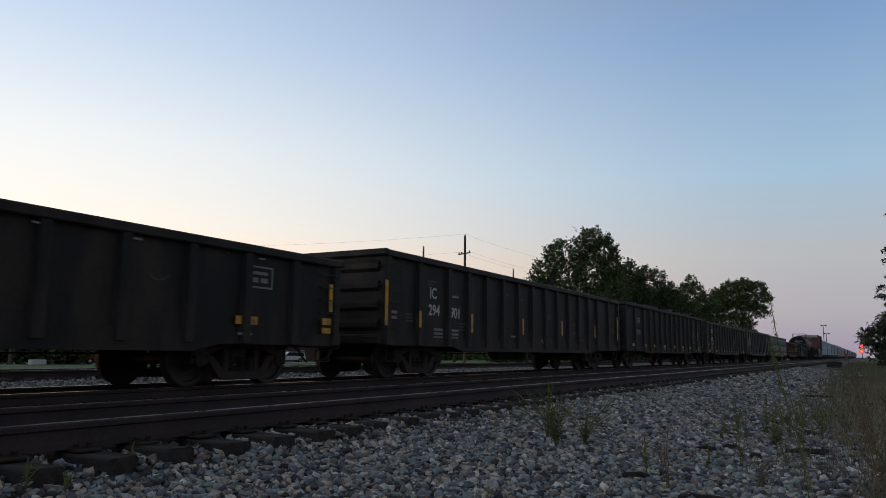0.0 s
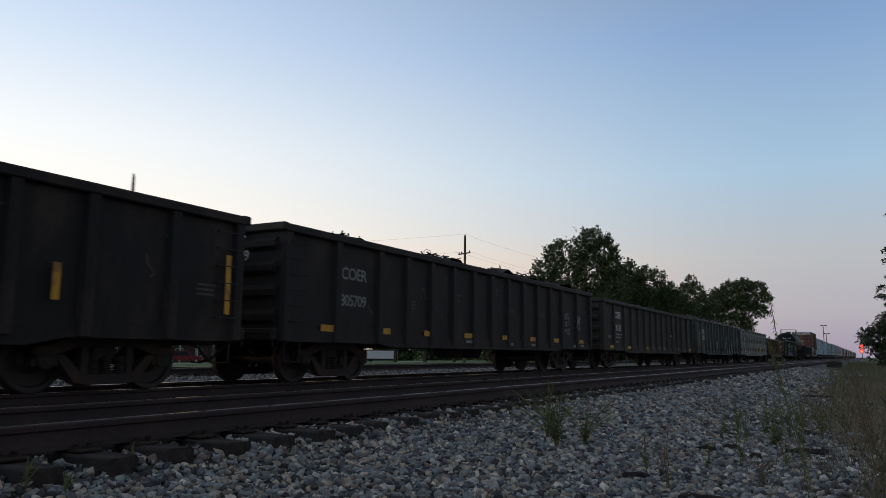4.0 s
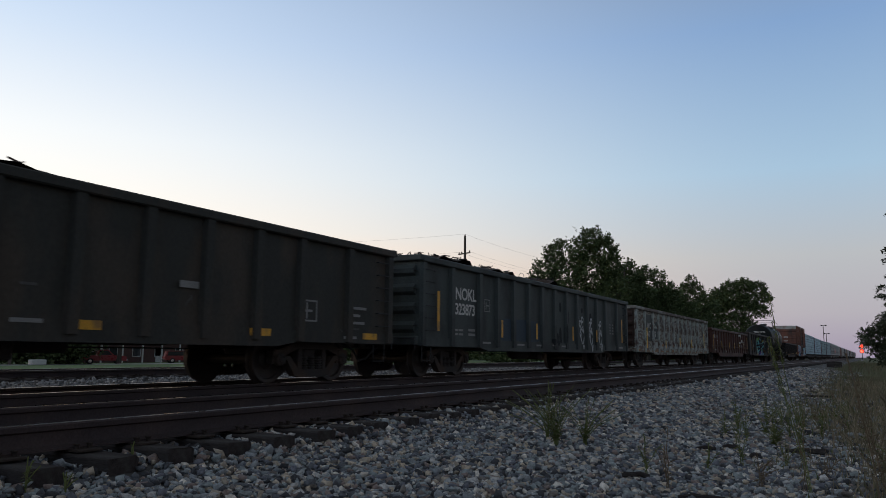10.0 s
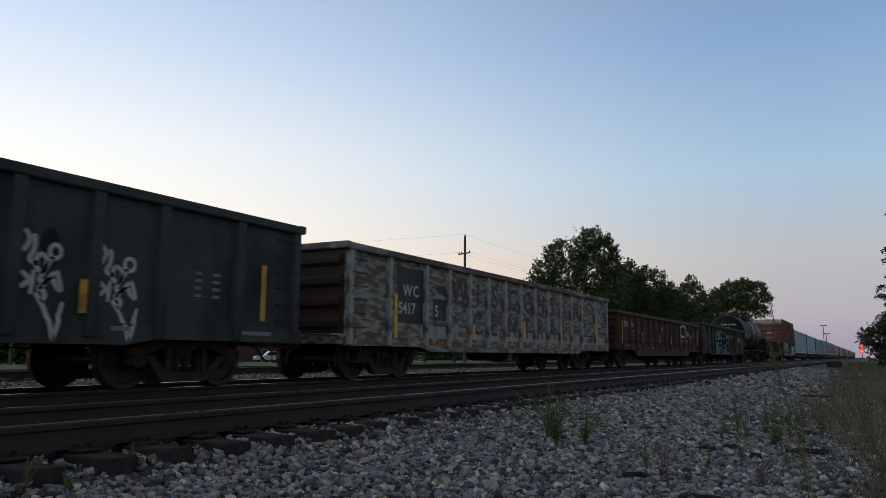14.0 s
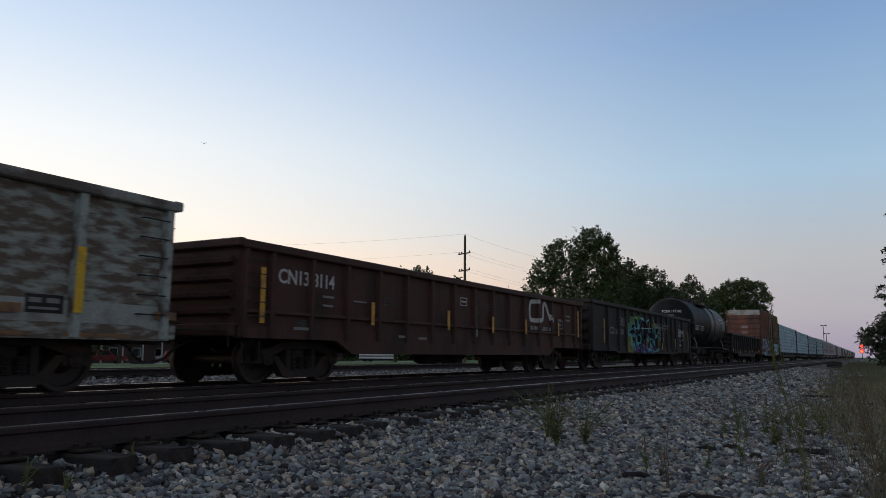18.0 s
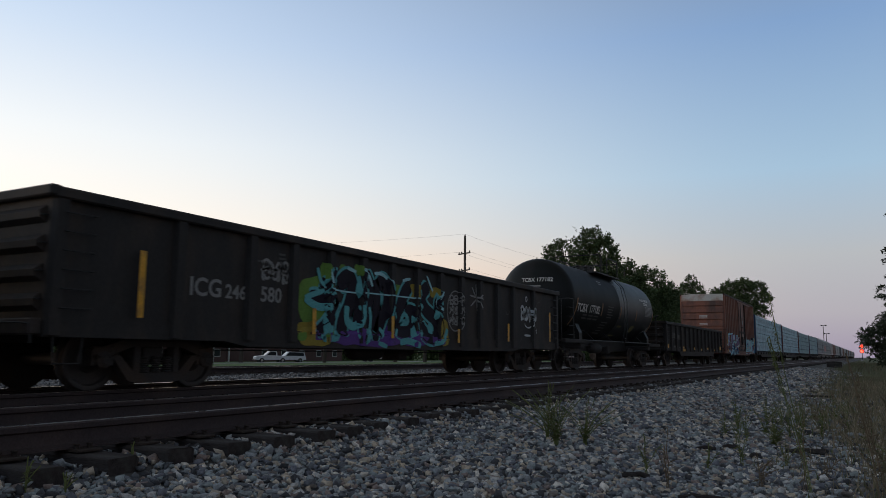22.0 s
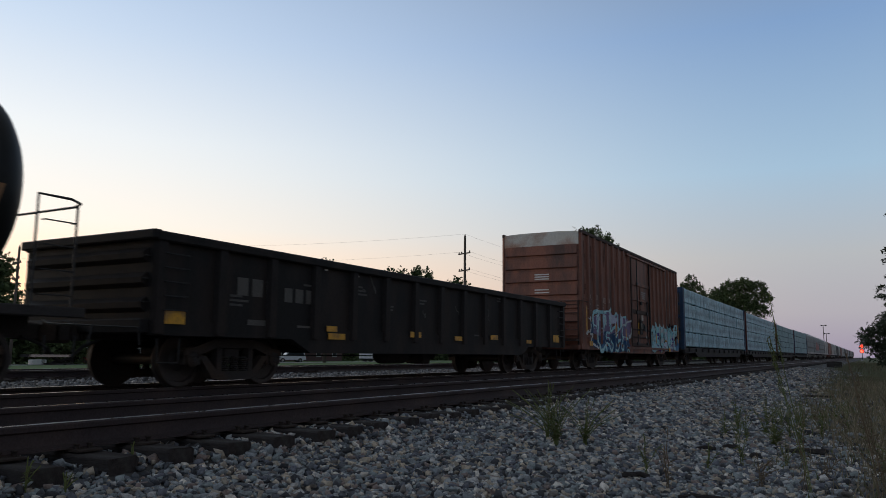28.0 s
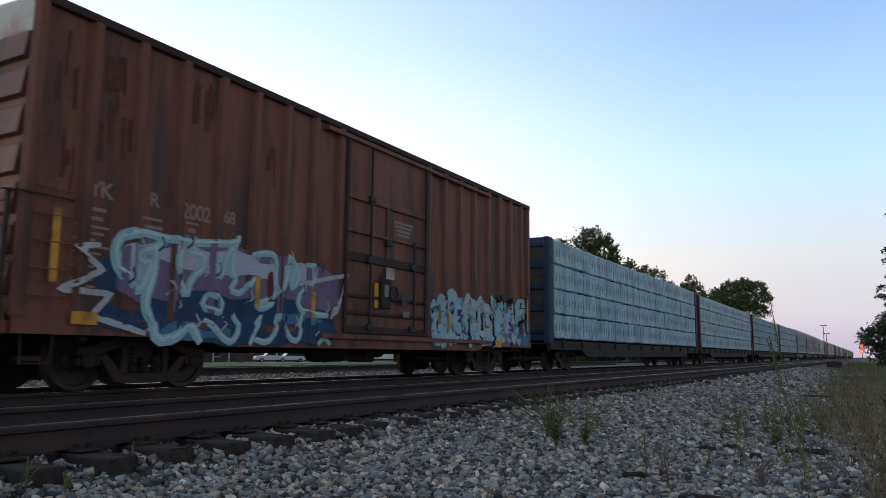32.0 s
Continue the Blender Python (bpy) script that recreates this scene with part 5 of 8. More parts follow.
    ribbon(g, [(-0.3, 1.99), (-0.53, 1.79), (-0.71, 1.4), (-0.86, 1.12), (-0.62, 1.0), (-0.18, 1.09), (0.05, 1.28), (-0.21, 1.44), (-0.47, 1.38)], 0.44, sk, 0.009, 0)
    ribbon(g, [(0.47, 2.03), (0.18, 1.81), (0.3, 1.52), (0.83, 1.32), (0.98, 1.09), (0.71, 0.87), (0.33, 0.97), (0.16, 1.15)], 0.44, sk, 0.009, 0)
    ribbon(g, [(1.05, 1.9), (0.78, 1.61), (1.18, 1.5)], 0.30, sk, 0.009, 0)
    ribbon(g, [(-3.63, 1.52), (-3.33, 1.55), (-3.07, 1.44), (-2.81, 1.52)], 0.23, sk, 0.013, 4)
    ribbon(g, [(-2.81, 1.52), (-3.09, 1.11), (-3.44, 0.88)], 0.19, sk, 0.013, 4)
    ribbon(g, [(-3.32, 1.83), (-3.14, 1.7), (-3.05, 1.75), (-2.98, 1.99), (-2.87, 1.95)], 0.21, sk, 0.013, 4)
    ribbon(g, [(-2.81, 1.77), (-2.51, 2.0), (-2.33, 1.85), (-2.43, 1.46), (-2.64, 1.15), (-2.69, 0.86)], 0.33, sk, 0.013, 4)
    ribbon(g, [(-1.96, 2.1), (-2.08, 1.81), (-2.17, 1.41), (-2.24, 1.06)], 0.23, sk, 0.013, 4)
    ribbon(g, [(-1.96, 2.1), (-1.76, 1.84), (-1.85, 1.44), (-1.91, 1.08), (-2.0, 0.77)], 0.33, sk, 0.013, 4)
    ribbon(g, [(-1.61, 2.0), (-1.5, 1.67), (-1.58, 1.26), (-1.6, 0.78)], 0.23, sk, 0.013, 4)
    ribbon(g, [(-1.5, 1.87), (-1.33, 2.04), (-1.15, 1.83), (-1.14, 1.5), (-1.37, 1.19), (-1.53, 0.9)], 0.31, sk, 0.013, 4)
    ribbon(g, [(-0.3, 1.99), (-0.53, 1.79), (-0.71, 1.4), (-0.86, 1.12), (-0.62, 1.0), (-0.18, 1.09), (0.05, 1.28), (-0.21, 1.44), (-0.47, 1.38)], 0.33, sk, 0.013, 4)
    ribbon(g, [(0.47, 2.03), (0.18, 1.81), (0.3, 1.52), (0.83, 1.32), (0.98, 1.09), (0.71, 0.87), (0.33, 0.97), (0.16, 1.15)], 0.33, sk, 0.013, 4)
    ribbon(g, [(1.05, 1.9), (0.78, 1.61), (1.18, 1.5)], 0.19, sk, 0.013, 4)
    ribbon(g, [(-2.53, 1.42), (-2.54, 1.12), (-2.31, 1.01), (-2.07, 1.15), (-2.09, 1.46)], 0.16, sk, 0.016, 0)
    ribbon(g, [(-3.29, 0.79), (-3.08, 1.02), (-2.71, 0.81), (-3.25, 0.78)], 0.12, sk, 0.015, 0)
    ribbon(g, [(-0.66, 1.15), (-0.28, 1.18), (-0.51, 1.42), (-0.66, 1.15)], 0.1, sk, 0.016, 0)
    ribbon(g, [(0.49, 1.19), (0.7, 1.01)], 0.24, sk, 0.016, 0)
    ribbon(g, [(-0.69, 0.76), (-0.35, 0.82), (0.06, 0.7)], 0.14, sk, 0.012, 0)
    ribbon(g, [(-1.49, 0.74), (-1.18, 0.67)], 0.1, sk, 0.012, 0)
    ribbon(g, [(-3.43, 2.05), (-3.31, 1.77), (-3.07, 1.74)], 0.08, sk, 0.015, 0)
    ribbon(g, [(-3.75, 1.5), (-3.21, 1.66)], 0.1, sk, 0.015, 0)
    ribbon(g, [(-3.75, 1.48), (-3.41, 1.34), (-3.05, 1.37)], 0.14, sk, 0.015, 0)
    ribbon(g, [(-1.79, 1.44), (-1.72, 1.17), (-1.82, 0.85), (-1.92, 0.72)], 0.09, sk, 0.016, 0)
    ribbon(g, [(1.16, 2.01), (0.77, 1.65), (1.22, 1.47)], 0.07, sk, 0.016, 5)
    ribbon(g, [(0.75, 0.75), (1.26, 0.86), (1.39, 1.11)], 0.12, sk, 0.012, 0)
    ribbon(g, [(-3.15, 2.04), (-3.05, 1.8)], 0.07, sk, 0.016, 5)
    ribbon(g, [(-2.53, 2.13), (-2.26, 2.09)], 0.07, sk, 0.016, 5)
    ribbon(g, [(-2.1, 2.15), (-1.84, 2.11), (-1.7, 1.85)], 0.07, sk, 0.016, 5)
    ribbon(g, [(-1.64, 2.12), (-1.34, 2.14), (-1.03, 1.97)], 0.07, sk, 0.016, 5)
    ribbon(g, [(-0.58, 2.07), (-0.28, 2.13)], 0.07, sk, 0.016, 5)
    ribbon(g, [(0.42, 2.26), (0.69, 1.93)], 0.06, sk, 0.016, 5)
    ribbon(g, [(-3.22, 1.71), (-2.45, 1.67), (-1.81, 1.71)], 0.03, sk, 0.019, 5)
    ribbon(g, [(-1.81, 1.71), (-0.98, 1.72), (0.09, 1.73)], 0.03, sk, 0.019, 5)
    tag = Shape()
    for q in wild_letters(3, 121.5 - c, 122.2 - c, 1.7, 2.1, 35):
        ribbon(tag, q, 0.045, sk, 0.004, 0)
    part("graffiti", tag, M["dimwhite"], car, "faded white tag")
    part("graffiti", g, [PAINT["teal"], PAINT["purple"], PAINT["green"], PAINT["gold"], PAINT["inky"], PAINT["pale"]], car, "teal lettering-like graffiti on purple and mustard")
    w = Shape()
    ribbon(w, arc(128.15 - c, 1.55, 0.40, 0.48, 20, 380, 22), 0.03, sk, 0.004, 0)
    for k in range(3):
        for q in wild_letters(3, 127.85 - c, 128.5 - c, 1.22 + 0.24 * k, 1.44 + 0.24 * k, 30 + k):
            ribbon(w, q, 0.035, sk, 0.005, 0)
    for a, b in (((128.95, 1.72), (129.62, 2.12)), ((129.0, 2.2), (129.5, 1.65)), ((129.22, 2.28), (129.3, 1.62)), ((128.9, 1.98), (129.65, 1.92))):
        ribbon(w, [(a[0] - c, a[1]), (b[0] - c, b[1])], 0.045, sk, 0.004, 0)
    part("graffiti", w, M["dimwhite"], car, "faded grey spray scrawl")
    w = Shape()
    for q in wild_letters(5, 132.05 - c, 133.2 - c, 1.5, 1.95, 34):
        ribbon(w, q, 0.07, sk, 0.006, 0)
    ribbon(w, arc(132.60 - c, 1.42, 0.26, 0.12, 180, 400, 10), 0.035, sk, 0.005, 0)
    ribbon(w, arc(132.45 - c, 2.12, 0.06, 0.07, 0, 360, 10), 0.03, sk, 0.005, 0)
    ribbon(w, [(133.1 - c, 1.5), (133.2 - c, 1.15)], 0.04, sk, 0.005, 0)
    ribbon(w, [(132.3 - c, 1.08), (132.75 - c, 1.08)], 0.06, sk, 0.005, 0)
    part("graffiti", w, PAINT["white"], car, "white spray-painted tag")
    for y, z, h in ((119.08, 0.98, 0.9), (122.72, 0.86, 0.45), (125.24, 0.84, 0.45), (128.1, 0.8, 0.32), (130.95, 0.88, 0.48), (134.0, 0.93, 0.88)):
        reflector(car, y - c, z, 0.10, h, 1.535)
    scuffs(car, y1 - y0, 12, 8)


def tank_car():
    c = 142.15
    car = thing("tank_car", "glossy black tank car with white number and top railing", "tank car", "cars of the freight train")
    R, zc, h = 1.38, 2.50, 5.93
    prof = [(-h, 0.05)]
    for i in range(1, 8):
        a = i / 8 * math.pi / 2
        prof.append((-h + 0.62 * (1 - math.cos(a)), R * math.sin(a)))
    prof += [(-h + 0.62, R), (-0.02, R), (0.0, R + 0.008), (0.02, R), (h - 0.62, R)] + [(-p, r) for p, r in prof[::-1]]
    part("tank_shell", Shape().lathe(prof, "y", (0, 0, zc), 56), M["tank"], car, smooth=True)

    def skin(y, z):
        v = R * R - (z - zc) ** 2
        r = math.sqrt(max(0.01, v))
        return r + 0.022
    for sx in (1, -1):
        part("running_pipe", Shape().path([(sx * 1.40, -h + 1.3, 1.05), (sx * 1.40, h - 1.3, 1.07)], 0.022, 6), M["dark"], car)
        for y in (-3.4, -1.2, 1.2, 3.4):
            part("pipe_bracket", Shape().path([(sx * 1.40, y, 1.05), (sx * 0.95, y + 0.25, 1.40)], 0.018, 5), M["dark"], car)
    part("draft_sill", Shape().box(-0.32, 0.32, -h - 0.45, h + 0.45, 0.70, 1.10), M["under"], car)
    for d in (1, -1):
        y = d * (h - 1.35)
        part("saddle", Shape().prism([(-1.30, 0.86), (1.30, 0.86), (1.30, 1.30), (1.15, 1.62), (0.5, 1.24), (-0.5, 1.24), (-1.15, 1.62), (-1.30, 1.30)], "y", y - 0.16, y + 0.16), M["tank"], car)
        part("body_bolster", Shape().box(-1.36, 1.36, y - 0.22, y + 0.22, 0.76, 0.96, c=0.03), M["under"], car)
        a, b = sorted((d * (h - 1.55), d * (h + 0.5)))
        for sx in (1, -1):
            part("side_sill", Shape().box(min(sx * 1.30, sx * 1.42), max(sx * 1.30, sx * 1.42), a, b, 0.94, 1.07, c=0.015), M["under"], car)
        a, b = sorted((d * (h - 0.35), d * (h + 0.5)))
        part("end_platform", Shape().box(-1.30, 1.30, a, b, 0.98, 1.03), M["under"], car)
        e = d * (h + 0.40)
        s = Shape()
        s.path([(1.44, d * (h - 0.25), 1.05), (1.44, d * (h - 0.25), 2.40), (1.44, d * (h + 0.18), 2.40), (1.36, d * (h + 0.36), 2.38), (1.2, e, 2.36), (-1.2, e, 2.36), (-1.40, d * (h + 0.2), 2.38), (-1.44, d * (h - 0.25), 2.40), (-1.44, d * (h - 0.25), 1.05)], 0.018, 6)
        part("handrail", s, M["dark"], car)
        for x in (1.25, -1.25):
            part("handrail_post", Shape().tube((x, e, 1.03), (x, e, 2.37), 0.016, 6), M["dark"], car)
        for k in range(4):
            part("grab_iron", Shape().path([(1.38, d * (h - 0.15), 1.20 + 0.3 * k), (1.46, d * (h - 0.15), 1.20 + 0.3 * k), (1.46, d * (h + 0.25), 1.20 + 0.3 * k), (1.38, d * (h + 0.25), 1.20 + 0.3 * k)], 0.010, 5), M["dark"], car)
        part("step_plate", Shape().box(1.26, 1.46, min(d * (h - 0.2), d * (h + 0.3)), max(d * (h - 0.2), d * (h + 0.3)), 0.46, 0.49), M["chrome"], car, "bare worn step")
        coupler(car, d * (h + 0.45), d)
        stirrup(car, 1.38, d * (h + 0.2))
        truck(car, d * (h - 1.35))
    # manway, valves, platform and railings on top
    top = zc + R
    s = Shape()
    s.lathe([(-0.1, 0.30), (0.14, 0.30), (0.15, 0.36), (0.21, 0.36), (0.24, 0.26), (0.26, 0.1)], "z", (0, -0.3, top), 20)
    part("manway", s, M["tank"], car, smooth=True)
    for y, x in ((-1.35, 0.1), (-1.05, -0.15), (-0.75, 0.2)):
        part("valve", Shape().lathe([(-0.08, 0.05), (0.05, 0.09), (0.12, 0.06), (0.16, 0.09), (0.20, 0.03)], "z", (x, y, top), 10), M["dark"], car)
    part("valve_housing", Shape().prism([(-0.28, top - 0.05), (0.28, top - 0.05), (0.34, top + 0.24), (-0.34, top + 0.24)], "y", -0.75, 0.05), M["dark"], car)
    for x in (0.82, -0.82):
        part("top_platform", Shape().box(x - 0.24, x + 0.24, -1.95, 1.15, top - 0.20, top - 0.16), M["dark"], car)
    part("top_platform", Shape().box(-0.6, 0.6, 0.75, 1.15, top - 0.02, top + 0.02), M["dark"], car)
    s = Shape()
    for dy in (0.0, -0.22):
        s.path([(1.02, -1.10 + dy, top - 0.22), (1.02, -1.10 + dy, top + 0.46), (0.97, -1.10 + dy, top + 0.56), (0.86, -1.10 + dy, top + 0.60), (-0.86, -1.10 + dy, top + 0.60), (-0.97, -1.10 + dy, top + 0.56), (-1.02, -1.10 + dy, top + 0.46), (-1.02, -1.10 + dy, top - 0.22)][:(8 if dy == 0 else 4)], 0.02, 6)
    part("safety_railing", s, M["dark"], car)
    for x in (1.02, -1.02):
        s = Shape().path([(x, -0.45, top - 0.22), (x, -0.45, top + 0.44), (x, -0.38, top + 0.51), (x, -0.28, top + 0.52), (x, 0.82, top + 0.52), (x, 0.92, top + 0.49), (x, 0.95, top + 0.40), (x, 0.95, top - 0.24)], 0.02, 6)
        part("safety_railing", s, M["dark"], car)
    part("safety_railing", Shape().path([(1.02, 0.95, top + 0.42), (-1.02, 0.95, top + 0.42)], 0.02, 6), M["dark"], car)
    part("grab_bar", Shape().path([(0.98, -2.05, top - 0.2), (0.98, -2.05, top + 0.02), (0.98, -1.98, top + 0.08), (0.98, -1.15, top + 0.10)], 0.02, 6), M["dark"], car)
    s = Shape()
    for y in (0.0, 0.42):
        s.path([(1.42, y, 1.02), (1.56, y, 1.5), (1.56, y, zc + 0.2), (1.42, y, zc + 0.75), (1.02, y, top - 0.18)], 0.014, 5)
    for i in range(8):
        z = 1.2 + i * 0.29
        x = 1.56 if z < zc + 0.2 else 1.56 - (z - zc - 0.2) * 0.32
        s.tube((x, 0.0, z), (x, 0.42, z), 0.011, 5)
    part("side_ladder", s, M["dark"], car)
    letters(car, "TCBX", 137.13 - c, 2.04, 0.40, 0, M["cream"], 1.06, bend=skin)
    letters(car, "177182", 138.42 - c, 2.05, 0.39, 0, M["cream"], 1.02, bend=skin)
    letters(car, "SODIUM HYDROXIDE", 145.35 - c, 2.90, 0.155, 0, M["cream"], 0.92, bend=skin)
    letters(car, "SOLUTION", 145.80 - c, 2.74, 0.155, 0, M["cream"], 0.92, bend=skin)
    rows = [(137.85 - c + 0.62 * i, 1.92 - 0.11 * j, 0.48, 0.05) for i in range(3) for j in range(2)] + [(140.55 - c, 2.36 - 0.10 * j, 0.72 - 0.1 * (j % 3), 0.035) for j in range(5)] + [(140.25 - c, 1.76 - 0.10 * j, 0.75 - 0.12 * (j % 2), 0.035) for j in range(5)] + [
        (142.9 - c, 2.10 - 0.10 * j, 0.6, 0.035) for j in range(3)] + [(138.6 - c, 1.42, 0.5, 0.025), (144.7 - c, 1.98, 0.6, 0.03), (144.75 - c, 1.88, 0.45, 0.03), (143.2 - c, 1.58, 0.3, 0.03), (146.05 - c, 1.96, 0.9, 0.03), (146.05 - c, 1.88, 0.55, 0.03), (146.05 - c, 1.80, 0.85, 0.03)]
    bars(car, rows, 0, M["chalk"], bend=skin)
    bars(car, [(139.85 - c + 2.3 * i, 3.28 - 0.09 * j, 0.5 - 0.1 * j, 0.03) for i in range(2) for j in range(2)], 0, M["dimwhite"], bend=skin)
    bars(car, [(146.05 - c, 2.26 + 0.055 * j, 1.10, 0.028) for j in range(8)], 0, M["dimwhite"], bend=skin, name="data_table")
    bars(car, [(142.50 - c, 1.32, 0.60, 0.42), (144.40 - c, 1.52, 0.52, 0.26)], 0, mat("olive_painted_panel", (0.17, 0.15, 0.06), 0.7, var=0.4, scale=6, bump=0.0), bend=skin, name="painted_panel")
    bars(car, [(146.98 - c, 1.56, 0.22, 0.24)], 0, M["dimwhite"], bend=skin, name="placard")
    for y, z0, z1, k in ((136.92, 1.56, 2.48, "rustbar"), (139.82, 2.0, 2.46, "rustbar"), (142.27, 2.0, 2.46, "rustbar"), (144.62, 2.02, 2.44, "rustbar"), (147.25, 1.60, 2.44, "rustbar")):
        s = Shape()
        n = 6
        vs = [(skin(0, z0 + (z1 - z0) * j / n) + 0.002, y - c + q + 0.1 * (j / n) ** 2 * (z1 - z0 > 0.6), z0 + (z1 - z0) * j / n) for j in range(n + 1) for q in (0, 0.10)]
        s.add(vs, [(2 * j, 2 * j + 1, 2 * j + 3, 2 * j + 2) for j in range(n)])
        part("reflector", s, M[k], car, "dulled amber reflector strip")
    dm = (146.69 - c, 1.50)
    for k, (a, b) in enumerate(((0.16, 0.0), (0.05, -0.32))):
        s = Shape()
        pts = [(dm[0] - a, dm[1] + b), (dm[0], dm[1] + b - a), (dm[0] + a, dm[1] + b), (dm[0], dm[1] + b + a)]
        s.add([(skin(y, z) + 0.003, y, z) for y, z in pts], [(0, 1, 2, 3)])
        part("hazard_placard", s, M["cream"], car, "white diamond placard")

    def head(x, z):
        r = min(0.999, math.hypot(x, z - zc) / R)
        return -h + 0.62 * (1 - math.sqrt(1 - r * r)) - 0.006
    me = text_mesh("TCBX 177182", 0.19, M["cream"], 1.0)
    for v in me.vertices:
        x, z = v.co.y - 0.35, v.co.z + 3.02
        v.co = Vector((x, head(x, z) - 0.012, z))
    part("lettering", me, None, car)
    s = Shape()
    for x0, z, w, hh in ((-0.3, 2.84, 0.65, 0.05), (-0.3, 2.73, 0.45, 0.05), (0.0, 2.34, 0.2, 0.035), (-0.25, 2.26, 0.3, 0.035), (0.12, 2.26, 0.34, 0.035), (-0.25, 2.18, 0.3, 0.035), (0.12, 2.18, 0.4, 0.035), (-0.25, 2.08, 0.8, 0.04), (-0.1, 2.0, 0.4, 0.035), (-0.1, 1.93, 0.45, 0.035), (-0.1, 1.86, 0.45, 0.035), (-0.1, 1.79, 0.45, 0.035)):
        pts = [(x0 + w * i / 3, z + hh * j) for i in range(4) for j in (0, 1)]
        s.add([(a, head(a, b), b) for a, b in pts], [(2 * i, 2 * i + 2, 2 * i + 3, 2 * i + 1) for i in range(3)])
    part("marking", s, M["dimwhite"], car)
    s = Shape()
    pts = [(0.0, 1.58), (-0.17, 1.58), (0.0, 1.41), (0.17, 1.58), (0.0, 1.75)]
    s.add([(x, head(x, z) - 0.012, z) for x, z in pts], [(0, 1, 2), (0, 2, 3), (0, 3, 4), (0, 4, 1)])
    part("hazard_placard", s, M["dimwhite"], car, "white diamond placard")
    brake_gear(car, 12.0, 0.85)
    ROLLING.append((car, c))


def car_j():
    y0, y1 = 149.55, 165.6
    c = (y0 + y1) / 2
    car = gondola("low dark gondola car with dented sides and amber reflectors", y0, y1, 2.20, 0.76, 0.53, 15, M["soot"], ribs=3, rung=5)
    bars(car, [(151.15 - c + 0.33 * i, 1.42, 0.24, 0.28) for i in range(3)] + [(152.25 - c + 0.28 * i, 1.38, 0.2, 0.24) for i in range(3)] + [(151.4 - c, 0.95, 0.5, 0.1), (152.6 - c, 0.95, 0.4, 0.05)], FACE + 0.004, mat("faint_lettering", (0.10, 0.095, 0.085), 0.7, var=0.4, scale=6))
    for y, z, w, h in ((149.65, 0.92, 0.45, 0.2), (153.35, 0.92, 0.3, 0.1), (153.4, 0.78, 0.5, 0.11), (156.2, 0.88, 0.45, 0.12), (158.2, 0.85, 0.35, 0.1), (160.15, 0.91, 0.42, 0.12), (162.5, 0.85, 0.35, 0.1), (164.6, 0.92, 0.5, 0.22)):
        reflector(car, y - c, z, w, h, FACE + 0.06)
    # two cream dashes painted as bright sky glimpsed through rust holes
    bars(car, [(153.31 - c, 2.02, 0.09, 0.03), (154.28 - c, 1.99, 0.09, 0.03)], FACE + 0.004, M["cream"])
    scuffs(car, y1 - y0, 16, 10)


mat_stain = mat("dark_grime_on_red", (0.13, 0.062, 0.046), 0.75, var=0.35, scale=5, bump=0.0, second=(0.16, 0.07, 0.05), cover=0.4, patch=5.0, spec=0.15)


